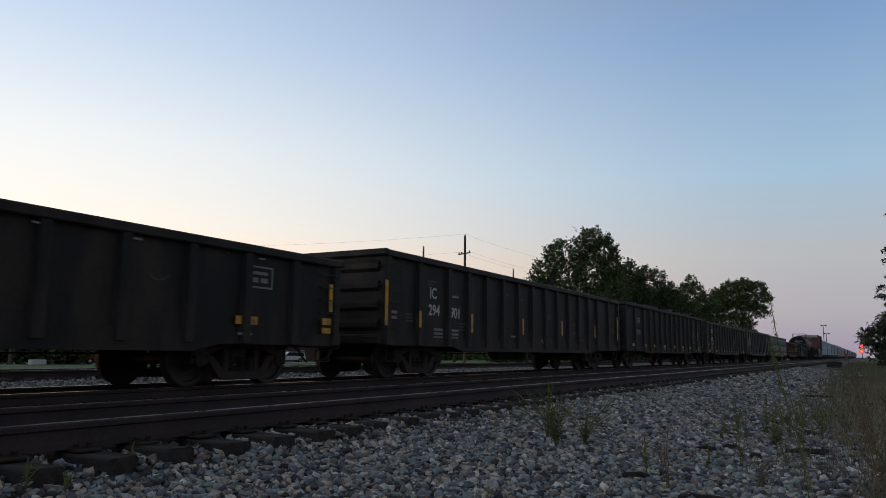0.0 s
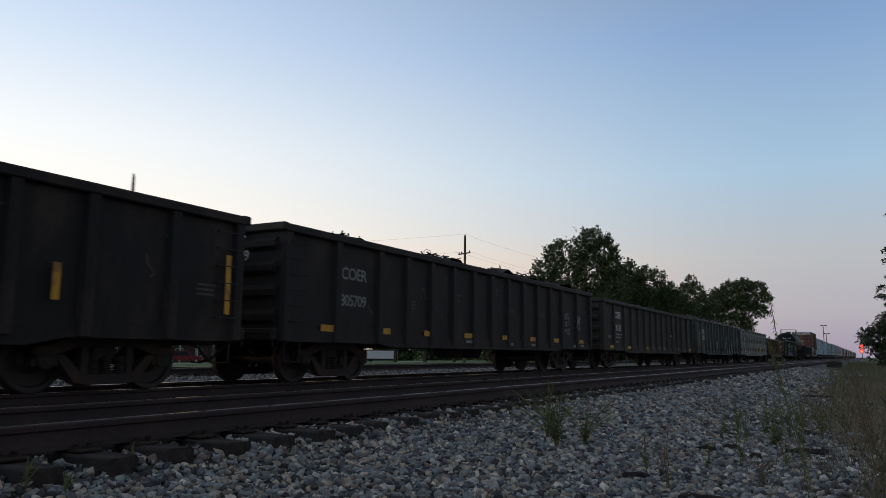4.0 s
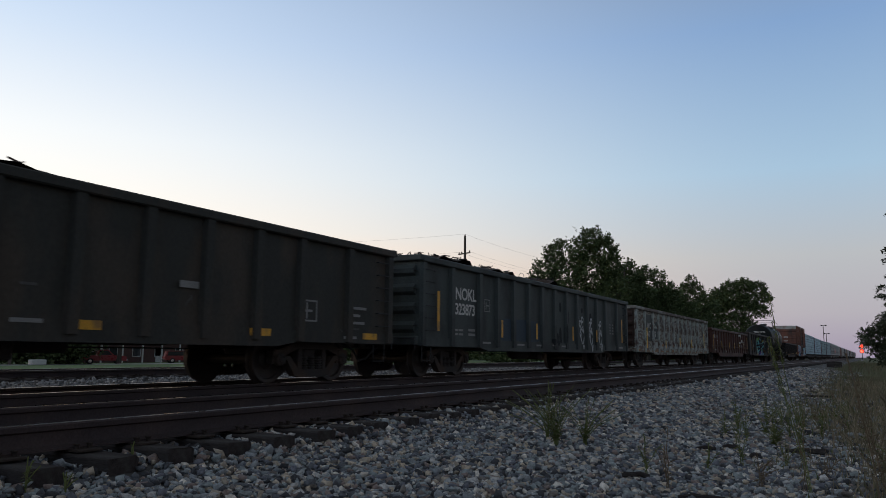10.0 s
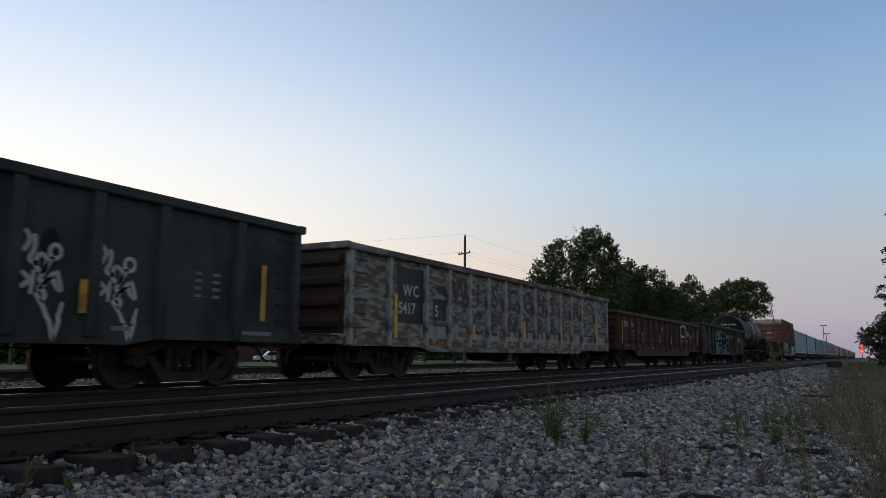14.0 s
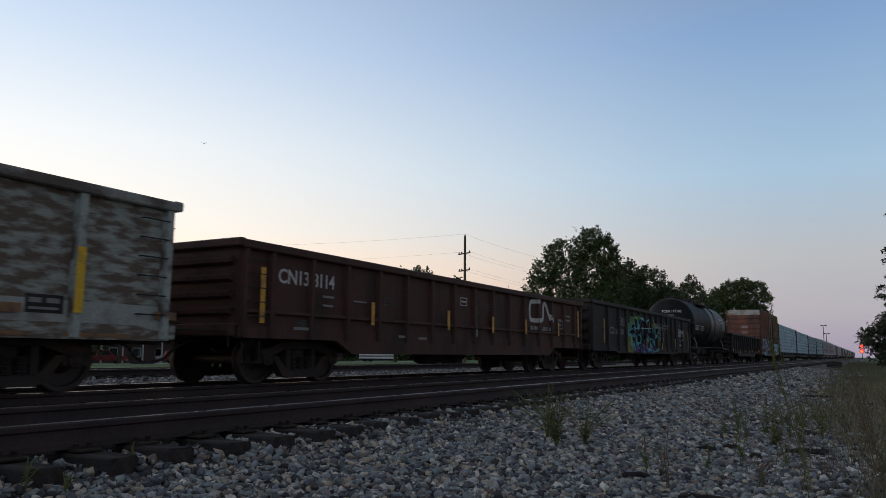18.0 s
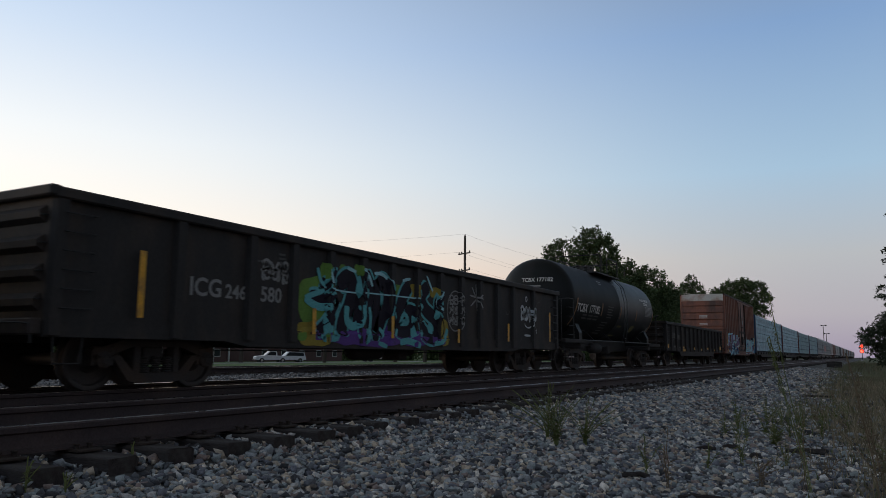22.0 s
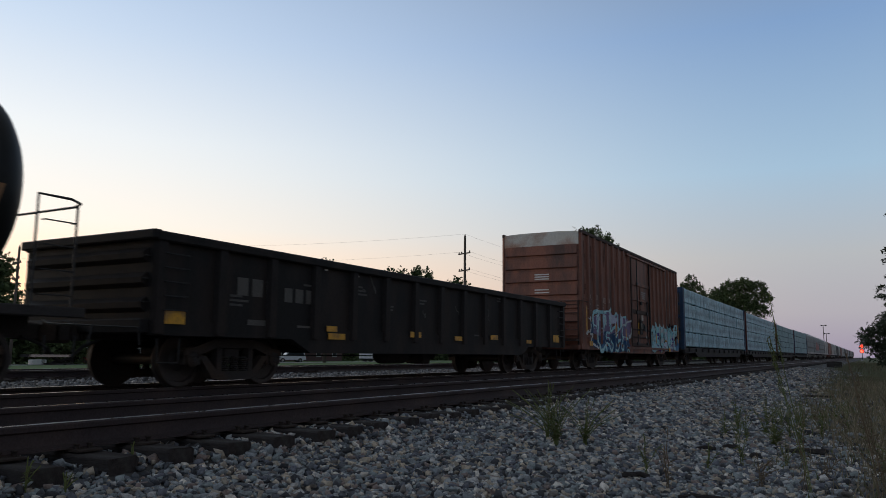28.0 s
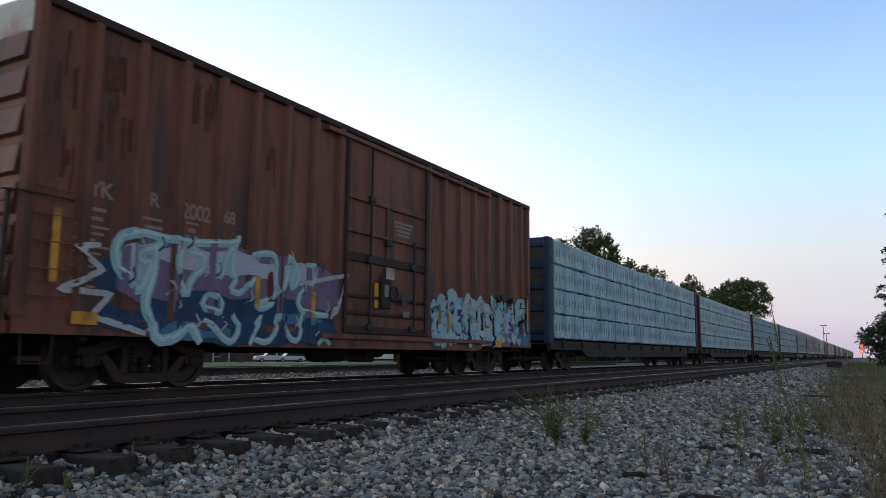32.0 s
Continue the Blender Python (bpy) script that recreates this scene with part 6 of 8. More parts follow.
def boxcar():
    y0, y1 = 167.35, 182.5
    c, L = (y0 + y1) / 2, y1 - y0
    h = L / 2
    W, bot, top = 1.43, 0.78, 4.79
    car = thing("boxcar", "faded red-brown boxcar with white and blue graffiti", "freight car", "cars of the freight train")
    d0, d1 = 173.5 - c, 176.62 - c
    PY = [q - c for q in (167.42, 168.18, 168.90, 169.65, 170.40, 171.15, 171.90, 172.65, 173.42, 176.70, 177.47, 178.24, 179.0, 179.78, 180.5, 181.2, 181.95, 182.42)]
    for sx in (1, -1):
        a, b = sorted((sx * (W - 0.04), sx * W))
        part("side_panel", Shape().box(a, b, -h, h, bot, top), M["boxred"], car)
        a, b = sorted((sx * (W - 0.02), sx * (W + 0.07)))
        part("roof_rail", Shape().box(a, b, -h - 0.03, h + 0.03, top - 0.03, top + 0.09, c=0.015), M["boxgrime"], car)
        a, b = sorted((sx * (W - 0.10), sx * (W + 0.05)))
        k = h - 3.3
        part("side_sill", Shape().prism([(-h, bot - 0.05), (-h, bot + 0.18), (h, bot + 0.18), (h, bot - 0.05), (k + 0.3, bot - 0.05), (k, bot - 0.16), (-k, bot - 0.16), (-k - 0.3, bot - 0.05)], "x", a, b), M["boxred"], car)
        pm = Shape()
        o = sx * W
        pm.prism([(o, -0.10), (o + sx * 0.075, -0.055), (o + sx * 0.075, 0.055), (o, 0.10)], "z", bot + 0.15, top - 0.02)
        post = pm.mesh("side_post", [M["boxred"]])
        for y in PY:
            part("side_post", post, None, car, at=(0, float(y), 0))
        # plug door with its panel, rods and tracks
        x0, x1 = sorted((sx * W, sx * (W + 0.06)))
        door = part("door", Shape().box(x0, x1, d0, d1, bot + 0.12, top - 0.12), M["boxred"], car, "red-brown plug door")
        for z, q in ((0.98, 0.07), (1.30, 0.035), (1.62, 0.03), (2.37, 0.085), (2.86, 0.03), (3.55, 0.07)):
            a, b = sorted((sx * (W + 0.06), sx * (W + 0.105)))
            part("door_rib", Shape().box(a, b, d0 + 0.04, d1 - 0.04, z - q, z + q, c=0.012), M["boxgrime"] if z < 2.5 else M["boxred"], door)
        for y in (d0 + 0.03, d1 - 0.10):
            a, b = sorted((sx * (W + 0.06), sx * (W + 0.11)))
            part("door_stile", Shape().box(a, b, y, y + 0.09, bot + 0.14, top - 0.14, c=0.012), M["boxgrime"], door)
        a, b = sorted((sx * (W + 0.06), sx * (W + 0.10)))
        part("door_stile", Shape().box(a, b, d0 + 1.43, d0 + 1.53, 2.4, 3.55, c=0.01), M["boxred"], door)
        for y, q in ((d0 + 0.82, top - 0.2), (d0 + 2.45, 2.9), (d1 - 0.18, top - 0.2)):
            r = Shape().tube((sx * (W + 0.13), y, bot + 0.2), (sx * (W + 0.13), y, q), 0.026, 6)
            part("lock_rod", r, M["dark"], door)
        for y, z in ((d0 + 0.70, 2.28), (d0 + 2.3, 2.30), (d0 + 1.36, 2.70), (d0 + 0.72, 0.98), (d0 + 2.3, 0.98), (d0 + 0.74, 3.5)):
            part("rod_keeper", Shape().box(min(sx * (W + 0.09), sx * (W + 0.16)), max(sx * (W + 0.09), sx * (W + 0.16)), y, y + 0.2, z, z + 0.12, c=0.015), M["dark"], door)
        a, b = sorted((sx * (W + 0.10), sx * (W + 0.16)))
        part("lock_box", Shape().box(a, b, d0 + 1.20, d0 + 1.52, 1.42, 2.05, c=0.02), M["under"], door)
        if sx > 0:
            for y, z, w, hh, k in ((d0 + 1.28, 1.66, 0.15, 0.24, "dimwhite"), (d0 + 1.32, 2.02, 0.30, 0.24, "galv"), (d0 + 1.92, 1.54, 0.22, 0.26, "bluegrey"), (d0 + 1.98, 1.28, 0.22, 0.12, "dimwhite")):
                part("placard", Shape().box(W + 0.161, W + 0.165, y, y + w, z, z + hh), M[k], door)
        part("door_handle", Shape().lathe([(-0.012, 0.15), (0.012, 0.15), (0.012, 0.125), (-0.012, 0.125), (-0.012, 0.15)], "x", (sx * (W + 0.18), d0 + 1.6, 1.75), 14), M["dark"], door)
        for z in (bot + 0.06, top - 0.12):
            a, b = sorted((sx * W, sx * (W + 0.12)))
            part("door_track", Shape().box(a, b, d0 - 0.6, min(h, d1 + 3.2), z - 0.04, z + 0.04), M["boxred"], car)
    # roof: shallow pitch with cross ribs
    part("roof", Shape().prism([(-W - 0.02, top), (W + 0.02, top), (W + 0.02, top + 0.04), (0.7, top + 0.075), (-0.7, top + 0.075), (-W - 0.02, top + 0.04)], "y", -h, h), M["galv"], car)
    for d in (1, -1):
        y = d * h
        a, b = sorted((y, y - d * 0.04))
        part("end_wall", Shape().box(-W, W, a, b, bot, top), M["boxred"], car)
        for k in range(7):
            z = 1.37 + k * 0.475
            part("end_rib", Shape().prism([(y, z - 0.20), (y + d * 0.07, z - 0.17), (y + d * 0.02, z + 0.16), (y + d * 0.0, z + 0.2)], "x", -W + 0.08, W - 0.08), M["boxred"], car)
        a, b = sorted((y + d * 0.002, y + d * 0.02))
        part("end_panel", Shape().box(-W + 0.02, W - 0.02, a, b, top - 0.42, top + 0.02), M["galv"], car, "off-white end panel with rust stains")
        a, b = sorted((y, y + d * 0.22))
        part("end_sill", Shape().box(-W, W, a, b, bot - 0.06, bot + 0.10, c=0.02), M["boxred"], car)
        ladder(car, W - 0.05, y + d * 0.02, bot + 0.35, bot + 1.6, 4, d, 0.45, M["boxred"])
        stirrup(car, W - 0.02, y - d * 0.35)
        coupler(car, y, d)
        truck(car, d * (h - 2.2))
    ladder(car, W + 0.02, -h + 0.12, bot + 0.4, bot + 1.7, 5, "y", 0.5, M["boxred"])
    ladder(car, W + 0.02, h - 0.62, bot + 0.4, bot + 1.7, 5, "y", 0.5, M["boxred"])
    for x in (0.80, 1.40):
        part("ladder_stile", Shape().box(x - 0.025, x + 0.025, -h - 0.16, -h - 0.10, bot + 0.1, 2.40, c=0.006), M["boxgrime"], car)
    for k in range(5):
        part("ladder_rung", Shape().tube((0.80, -h - 0.14, 1.10 + 0.29 * k), (1.40, -h - 0.14, 1.10 + 0.29 * k), 0.012, 6), M["boxgrime"], car)
    part("handrail", Shape().path([(-1.30, -h - 0.02, 2.40), (-1.28, -h - 0.20, 2.40), (1.42, -h - 0.20, 2.38), (1.52, -h - 0.08, 2.38), (1.52, -h + 0.62, 2.38), (1.44, -h + 0.64, 2.38)], 0.014, 6), M["boxgrime"], car)
    part("brake_housing", Shape().box(-0.62, -0.22, -h - 0.20, -h - 0.06, 1.75, 2.15, c=0.02), M["boxgrime"], car)
    part("brake_wheel", Shape().lathe([(-0.015, 0.24), (0.0, 0.26), (0.015, 0.24), (0.0, 0.22)], "y", (-0.42, -h - 0.26, 1.95), 18), M["dark"], car)
    part("defect_card_board", Shape().box(0.04, 0.66, -h - 0.12, -h - 0.09, 1.31, 1.74), M["boxgrime"], car, "square dark board with a chalk scrawl")
    q = Shape()
    for st in wild_letters(2, 0.10, 0.5, 1.38, 1.66, 77):
        ribbon(q, st, 0.03, lambda a, b: 0.0, 0.0, 0)
    q.v = [(y, -h - 0.124, z) for x, y, z in q.v]
    part("chalk_mark", q, PAINT["mauve"], car)
    part("crossover_platform", Shape().box(-W, W, -h - 0.42, -h - 0.10, bot + 0.24, bot + 0.28), M["dark"], car)
    s = Shape()
    for z in (3.32, 3.24, 3.16, 2.78, 2.68):
        part("marking", Shape().box(-0.21, 0.33, -h - 0.082, -h - 0.076, z, z + 0.04), M["cream"], car)
    for k, (a, b, z0, z1) in enumerate(((167.62, 168.02, 3.75, 4.60), (168.28, 168.80, 3.1, 3.95), (168.35, 168.7, 4.0, 4.5), (169.8, 170.25, 4.1, 4.6), (167.7, 167.98, 2.6, 3.3), (171.3, 171.7, 3.4, 4.2))):
        d, q = Shape(), random.Random(90 + k)
        for i in range(5):
            y, zt = q.uniform(a, b) - c, q.uniform(z0 + 0.3, z1)
            zb = zt - q.uniform(0.15, 0.7)
            ribbon(d, [(y, zt), (y + q.uniform(-0.02, 0.02), (zt + zb) / 2), (y + q.uniform(-0.03, 0.03), zb)], q.uniform(0.03, 0.13), lambda u, v: W, 0.003 + 0.0012 * i, 0)
        part("grime_stain", d, mat_stain, car, "dark grime stain on the red paint")
    underframe(car, L, 0.80)
    brake_gear(car, L, 0.60)
    F = W + 0.005
    sk = lambda y, z: F + (0.076 if min(abs(y - q) for q in PY) < 0.075 else 0.052 if z < 0.97 else 0) + (0.06 if d0 < y < d1 else 0)
    pale = mat("ghosted_pale_lettering", (0.36, 0.25, 0.21), 0.7, var=0.35, scale=7)
    for body, y, z, q in (("YK", 168.22, 2.50, 0.30), ("R", 169.15, 2.53, 0.27), ("2002", 169.71, 2.46, 0.32), ("68", 170.53, 2.51, 0.27)):
        letters(car, body, y - c, z, q, F + 0.001, pale, 0.85)
    bars(car, [(168.17 - c, 2.31, 0.32, 0.05), (168.17 - c, 2.19, 0.28, 0.05), (169.06 - c, 2.33, 0.32, 0.035), (169.1 - c, 2.21, 0.3, 0.05), (169.12 - c, 2.14, 0.26, 0.03), (169.80 - c, 2.38, 0.24, 0.03), (169.85 - c, 2.26, 0.14, 0.06), (169.80 - c, 2.19, 0.24, 0.03)], F + 0.001, pale)
    bars(car, [(168.06 - c + 0.03 * (i % 2), 2.09 - 0.085 * i, 0.48 - 0.09 * (i % 3), 0.032) for i in range(10)], F + 0.001, pale)
    bars(car, [(175.22 - c + 0.05 * (3 - i), 2.98 + 0.085 * i, 0.75 - 0.09 * (3 - i), 0.05) for i in range(4)], W + 0.066, M["dimwhite"])
    g = Shape()
    patch(g, -6.55, -6.15, 1.30, 1.85, sk, 0.004, 1, 2.0, 0.2)                 # shade inside the white zigzag
    patch(g, -6.45, -5.7, 0.80, 1.25, sk, 0.004, 1, 3.0, 0.2)
    patch(g, -6.22, -1.55, 1.10, 2.22, sk, 0.004, 5, 4.0, 0.16)                # lilac top, mauve middle, navy foot
    patch(g, -5.72, -1.60, 0.66, 1.52, sk, 0.006, 1, 5.0, 0.25)
    patch(g, -6.2, -5.75, 1.45, 2.02, sk, 0.007, 6, 6.0, 0.25)
    patch(g, -5.55, -2.2, 1.72, 2.16, sk, 0.006, 6, 7.0, 0.2)
    patch(g, -5.3, -3.2, 1.40, 1.74, sk, 0.007, 5, 8.0, 0.2)
    patch(g, -3.05, -1.9, 1.0, 1.35, sk, 0.007, 2, 9.0, 0.2)
    patch(g, -5.5, -4.2, 0.70, 1.05, sk, 0.007, 2, 10.0, 0.25)

    def stroke(pts, w=0.17, mi=0, lift=0.011):
        ribbon(g, pts, w * 0.86, sk, lift, mi, 0 if mi == 4 else 1)
        if mi == 0:
            ribbon(g, [(y + 0.02, z + 0.02) for y, z in pts], w * 0.30, sk, lift + 0.003, 8, 1)
    stroke([(-5.83, 2.13), (-6.15, 2.09), (-6.28, 1.9), (-6.24, 1.65), (-6.08, 1.5), (-5.88, 1.3), (-5.75, 1.57), (-5.67, 1.76), (-5.87, 1.71), (-5.93, 1.86), (-5.58, 1.97), (-5.47, 2.09)], 0.18)
    stroke([(-5.62, 1.96), (-5.65, 1.58), (-5.77, 1.18), (-5.66, 0.97), (-5.58, 0.67), (-5.26, 0.72), (-4.99, 0.95), (-4.79, 0.66)], 0.19)
    stroke([(-5.91, 2.15), (-5.36, 2.1), (-4.71, 2.14), (-4.09, 2.22), (-4.06, 2.34)], 0.14)
    stroke([(-5.24, 1.97), (-5.29, 1.82), (-5.21, 1.58), (-5.05, 1.29), (-4.98, 1.6), (-4.75, 1.76), (-4.76, 1.95), (-5.06, 1.96)], 0.15)
    stroke([(-4.51, 1.98), (-4.56, 1.69), (-4.42, 1.6), (-4.29, 2.06), (-4.09, 2.18)], 0.13)
    stroke([(-4.16, 2.12), (-4.2, 1.72), (-4.06, 1.68), (-4.22, 1.47), (-3.94, 1.44), (-3.75, 1.71)], 0.12)
    stroke([(-4.66, 1.39), (-4.77, 1.2), (-4.39, 1.1), (-4.34, 1.32), (-4.66, 1.39)], 0.13)
    stroke([(-3.84, 2.06), (-3.33, 2.17), (-3.17, 2.09), (-3.19, 1.71), (-3.14, 1.5), (-3.36, 1.38), (-3.65, 1.29), (-3.5, 1.22), (-3.21, 1.34)], 0.13)
    stroke([(-3.06, 1.56), (-2.9, 2.17), (-2.73, 2.08), (-2.59, 1.76), (-2.83, 1.58), (-2.69, 2.03)], 0.14)
    stroke([(-2.43, 2.06), (-2.08, 2.04), (-2.33, 1.73), (-2.65, 1.43), (-2.47, 1.22), (-1.76, 1.2)], 0.13)
    stroke([(-2.58, 1.71), (-1.27, 1.99), (-1.49, 1.51), (-1.67, 1.15)], 0.09, 4)
    stroke([(-4.7, 1.01), (-4.36, 0.74), (-4.16, 0.67), (-4.01, 0.9), (-4.12, 1.11)], 0.13)
    stroke([(-3.81, 0.65), (-3.62, 0.96), (-3.49, 1.12)], 0.12)
    stroke([(-3.72, 0.75), (-3.39, 0.68), (-3.18, 0.87), (-3.12, 1.16)], 0.12)
    stroke([(-2.99, 1.03), (-2.86, 0.77), (-2.61, 0.72), (-2.55, 1.0), (-2.47, 1.22)], 0.12)
    stroke([(-2.09, 0.68), (-1.93, 0.82), (-1.74, 0.68)], 0.11)
    stroke([(-3.31, 1.86), (-3.3, 1.36)], 0.16, 7, 0.014)
    stroke([(-6.48, 1.89), (-6.83, 1.83), (-6.42, 1.57), (-7.01, 1.28), (-6.28, 1.27), (-6.56, 0.97), (-5.75, 0.77)], 0.095, 4)
    for q in range(26):                                                  # glints and cuts over the strokes
        y, z = -6.1 + 0.17 * q, 1.42 + 0.62 * math.sin(q * 2.4)
        stroke([(y, z), (y + 0.12, z + 0.10), (y + 0.06, z + 0.22)], 0.04, 4 if q % 3 else 1, 0.017)
    part("graffiti", g, [PAINT["pale"], PAINT["navy"], PAINT["blue"], PAINT["inky"], PAINT["white"], PAINT["mauve"], PAINT["lilac"], PAINT["maroon"], PAINT["ice"]], car, "pale cyan and white graffiti with lilac and navy fill")
    g = Shape()
    a, b = 176.75 - c, 182.3 - c
    for k in range(9):
        y = a + (b - a) * k / 9
        patch(g, y, y + 0.68, 0.74 + 0.05 * (k % 2), 1.80 + 0.10 * math.sin(k * 2.1), sk, 0.004 + 0.001 * (k % 3), (1, 2, 5, 1, 6, 2, 1, 5, 2)[k], 12.0 + k, 0.25)
    for i, seed in enumerate((43, 44)):
        st = wild_letters(8, a + 0.1, b - 0.1, 0.82, 2.02, seed)
        for k, q in enumerate(st):
            ribbon(g, q, 0.25 - 0.09 * i, sk, 0.010 + 0.006 * i, 0 if i == 0 else (4, 0, 0, 3)[k % 4])
        for k, q in enumerate(st):
            if i == 0:
                ribbon(g, q, 0.12, sk, 0.013, (6, 4, 0, 2)[k % 4])
    for y, z in ((a + 0.5, 1.2), (a + 2.9, 1.15), (a + 3.9, 1.0)):
        ribbon(g, [(y, z), (y + 0.04, z + 0.42)], 0.13, sk, 0.021, 7)
    part("graffiti", g, [PAINT["pale"], PAINT["mauve"], PAINT["blue"], PAINT["inky"], PAINT["white"], PAINT["purple"], PAINT["lilac"], PAINT["orange"]], car, "chunky pale cyan graffiti over mauve and blue")
    for y, z, w, hh in ((167.72, 1.35, 0.10, 0.9), (168.05, 0.86, 0.36, 0.16), (171.2, 1.25, 0.1, 0.5), (172.6, 1.1, 0.1, 0.5), (174.52, 1.42, 0.14, 0.50), (180.1, 0.72, 0.4, 0.18), (177.6, 1.1, 0.1, 0.4), (182.2, 1.2, 0.1, 0.9)):
        reflector(car, y - c, z, w, hh, W + 0.092)
    ROLLING.append((car, c))


def wrapped_pack(a, b, y0, y1, z0, z1, seed):
    """A pack of boards in loose, crumpled wrap: its outer side and edges waver."""
    n, vs, fs = 26, [], []
    for i in range(n + 1):
        y = y0 + (y1 - y0) * i / n
        w = [noise.noise((y * 3.1, seed, 0.7 * k)) for k in range(6)]
        e0, e1 = 0.035 * w[0] + 0.01, 0.035 * w[1] - 0.015
        vs += [(a, y, z0), (b - 0.03, y, z0 + e0), (b + 0.02 * w[2], y, z0 + 0.04 + e0), (b - 0.012 + 0.03 * w[3], y, z0 + (z1 - z0) * 0.4), (b - 0.012 + 0.03 * w[4], y, z0 + (z1 - z0) * 0.7), (b + 0.02 * w[5], y, z1 - 0.03 + e1), (b - 0.04, y, z1 + e1), (a, y, z1 - 0.02)]
    for i in range(n):
        for k in range(8):
            fs.append((8 * i + k, 8 * i + (k + 1) % 8, 8 * i + 8 + (k + 1) % 8, 8 * i + 8 + k))
    fs += [tuple(range(8)), tuple(range(8 * n + 7, 8 * n - 1, -1))]
    s = Shape()
    s.add(vs, fs)
    return s


def lumber_car(label, y0, y1, bulk, wrap, tiers, rows, top, seed):
    """A centre-beam flat car between bulkheads, and its wrapped lumber."""
    c, L = (y0 + y1) / 2, y1 - y0
    h = L / 2
    r = random.Random(seed)
    car = thing("lumber_flat_car", label, "flat car", "cars of the freight train")
    base = 0.98
    part("deck", Shape().box(-1.40, 1.40, -h, h, base - 0.10, base), M["under"], car)
    for sx in (1, -1):
        a, b = sorted((sx * 1.30, sx * 1.42))
        k = h - 3.5
        part("side_sill", Shape().prism([(-h, base - 0.28), (-h, base), (h, base), (h, base - 0.28), (k + 0.6, base - 0.28), (k, base - 0.5), (-k, base - 0.5), (-k - 0.6, base - 0.28)], "x", a, b), M["under"], car)
        for q in np.linspace(-h + 1, h - 1, 12):
            part("stake_pocket", Shape().box(min(sx * 1.42, sx * 1.50), max(sx * 1.42, sx * 1.50), q - 0.07, q + 0.07, base - 0.22, base - 0.02, c=0.01), M["under"], car)
    part("centre_beam", Shape().box(-0.08, 0.08, -h, h, base, top - 0.05), bulk, car)
    for d in (1, -1):
        y = d * h
        a, b = sorted((y, y - d * 0.30))
        part("bulkhead", Shape().box(-1.42, 1.42, a, b, base - 0.1, top + 0.02, c=0.03), bulk, car)
        for k in range(5):
            z = base + 0.3 + k * (top - base - 0.5) / 4
            part("bulkhead_rib", Shape().box(-1.36, 1.36, min(y, y + d * 0.08), max(y, y + d * 0.08), z - 0.08, z + 0.08, c=0.02), bulk, car)
        # near-black plates laid between the ribs, painting in the shade of recesses
        for k in range(4):
            z = base + 0.3 + (k + 0.5) * (top - base - 0.5) / 4
            a, b = sorted((y + d * 0.004, y + d * 0.012))
            part("recess_panel", Shape().box(-1.24, 1.24, a, b, z - 0.24, z + 0.24), M["hopperd"], car)
            if k % 2 == 0:
                part("marking", Shape().box(0.3, 0.9, min(b, b + d * 0.004), max(b, b + d * 0.004), z, z + 0.05), M["dimwhite"], car)
        for x in (1.33, -1.33):
            part("bulkhead_post", Shape().box(x - 0.09, x + 0.09, min(y, y + d * 0.11), max(y, y + d * 0.11), base - 0.1, top + 0.02, c=0.02), bulk, car)
        ladder(car, 1.2, y + d * 0.09, base + 0.3, top - 0.3, 7, d, 0.4)
        coupler(car, y, d)
        truck(car, d * (h - 2.3))
    underframe(car, L, base - 0.08)
    ROLLING.append((car, c))
    load = thing("lumber_load", "stacked lumber packs in white plastic wrap" if wrap == M["wrap"] else "stacked lumber packs in dull grey-green wrap", "lumber", "loads of lumber")
    n0, n1 = -h + 0.42, h - 0.42
    th = (top - base - 0.06) / tiers
    for sx in (1, -1):
        for j in range(tiers):
            cuts = [n0 + (n1 - n0) * i / rows for i in range(rows + 1)]
            for i in range(rows):
                a, b = sorted((sx * 0.12, sx * (1.40 + r.uniform(-0.02, 0.02))))
                z = base + 0.05 + th * j
                o = part("lumber_pack", wrapped_pack(a, b, cuts[i] + 0.012, cuts[i + 1] - 0.012, z + 0.012, z + th, seed + i * 1.7 + j * 3.1) if sx > 0 and y0 < 240 else Shape().box(a, b, cuts[i] + 0.012, cuts[i + 1] - 0.012, z + 0.035, z + th + r.uniform(-0.012, 0.006), c=0.03), wrap, load)
                if sx > 0 and y0 < 210:
                    st = Shape()
                    for q in (0.25, 0.5, 0.75):
                        yy = cuts[i] + (cuts[i + 1] - cuts[i]) * q
                        st.box(b + 0.001, b + 0.006, yy - 0.012, yy + 0.012, z + 0.06, z + th - 0.03)
                    for q in range(12):
                        yy = cuts[i] + 0.14 + (cuts[i + 1] - cuts[i] - 0.2) * q / 12
                        zz = z + th * (0.30 + 0.03 * (q % 3))
                        st.prism([(yy, zz), (yy + 0.05, zz), (yy + 0.09, zz + 0.10), (yy + 0.06, zz + th * 0.36), (yy + 0.01, zz + th * 0.30)], "x", b + 0.001, b + 0.004)
                        if q % 2:
                            st.box(b + 0.001, b + 0.004, yy - 0.02, yy + 0.12, zz - 0.09, zz - 0.06)
                    tagged(part("wrap_print", st, mat_print, o), kind="stuff")
            for i in range(rows * 2):
                yy = n0 + (n1 - n0) * (i + 0.5) / (rows * 2)
                part("dunnage", Shape().box(min(sx * 0.14, sx * 1.38), max(sx * 0.14, sx * 1.38), yy - 0.045, yy + 0.045, base + 0.002 + th * j, base + 0.085 + th * j), M["slit"], load)
    ROLLING.append((load, c))


mat_print = mat("faded_wrap_print", (0.17, 0.26, 0.33), 0.5, var=0.2, bump=0.0)


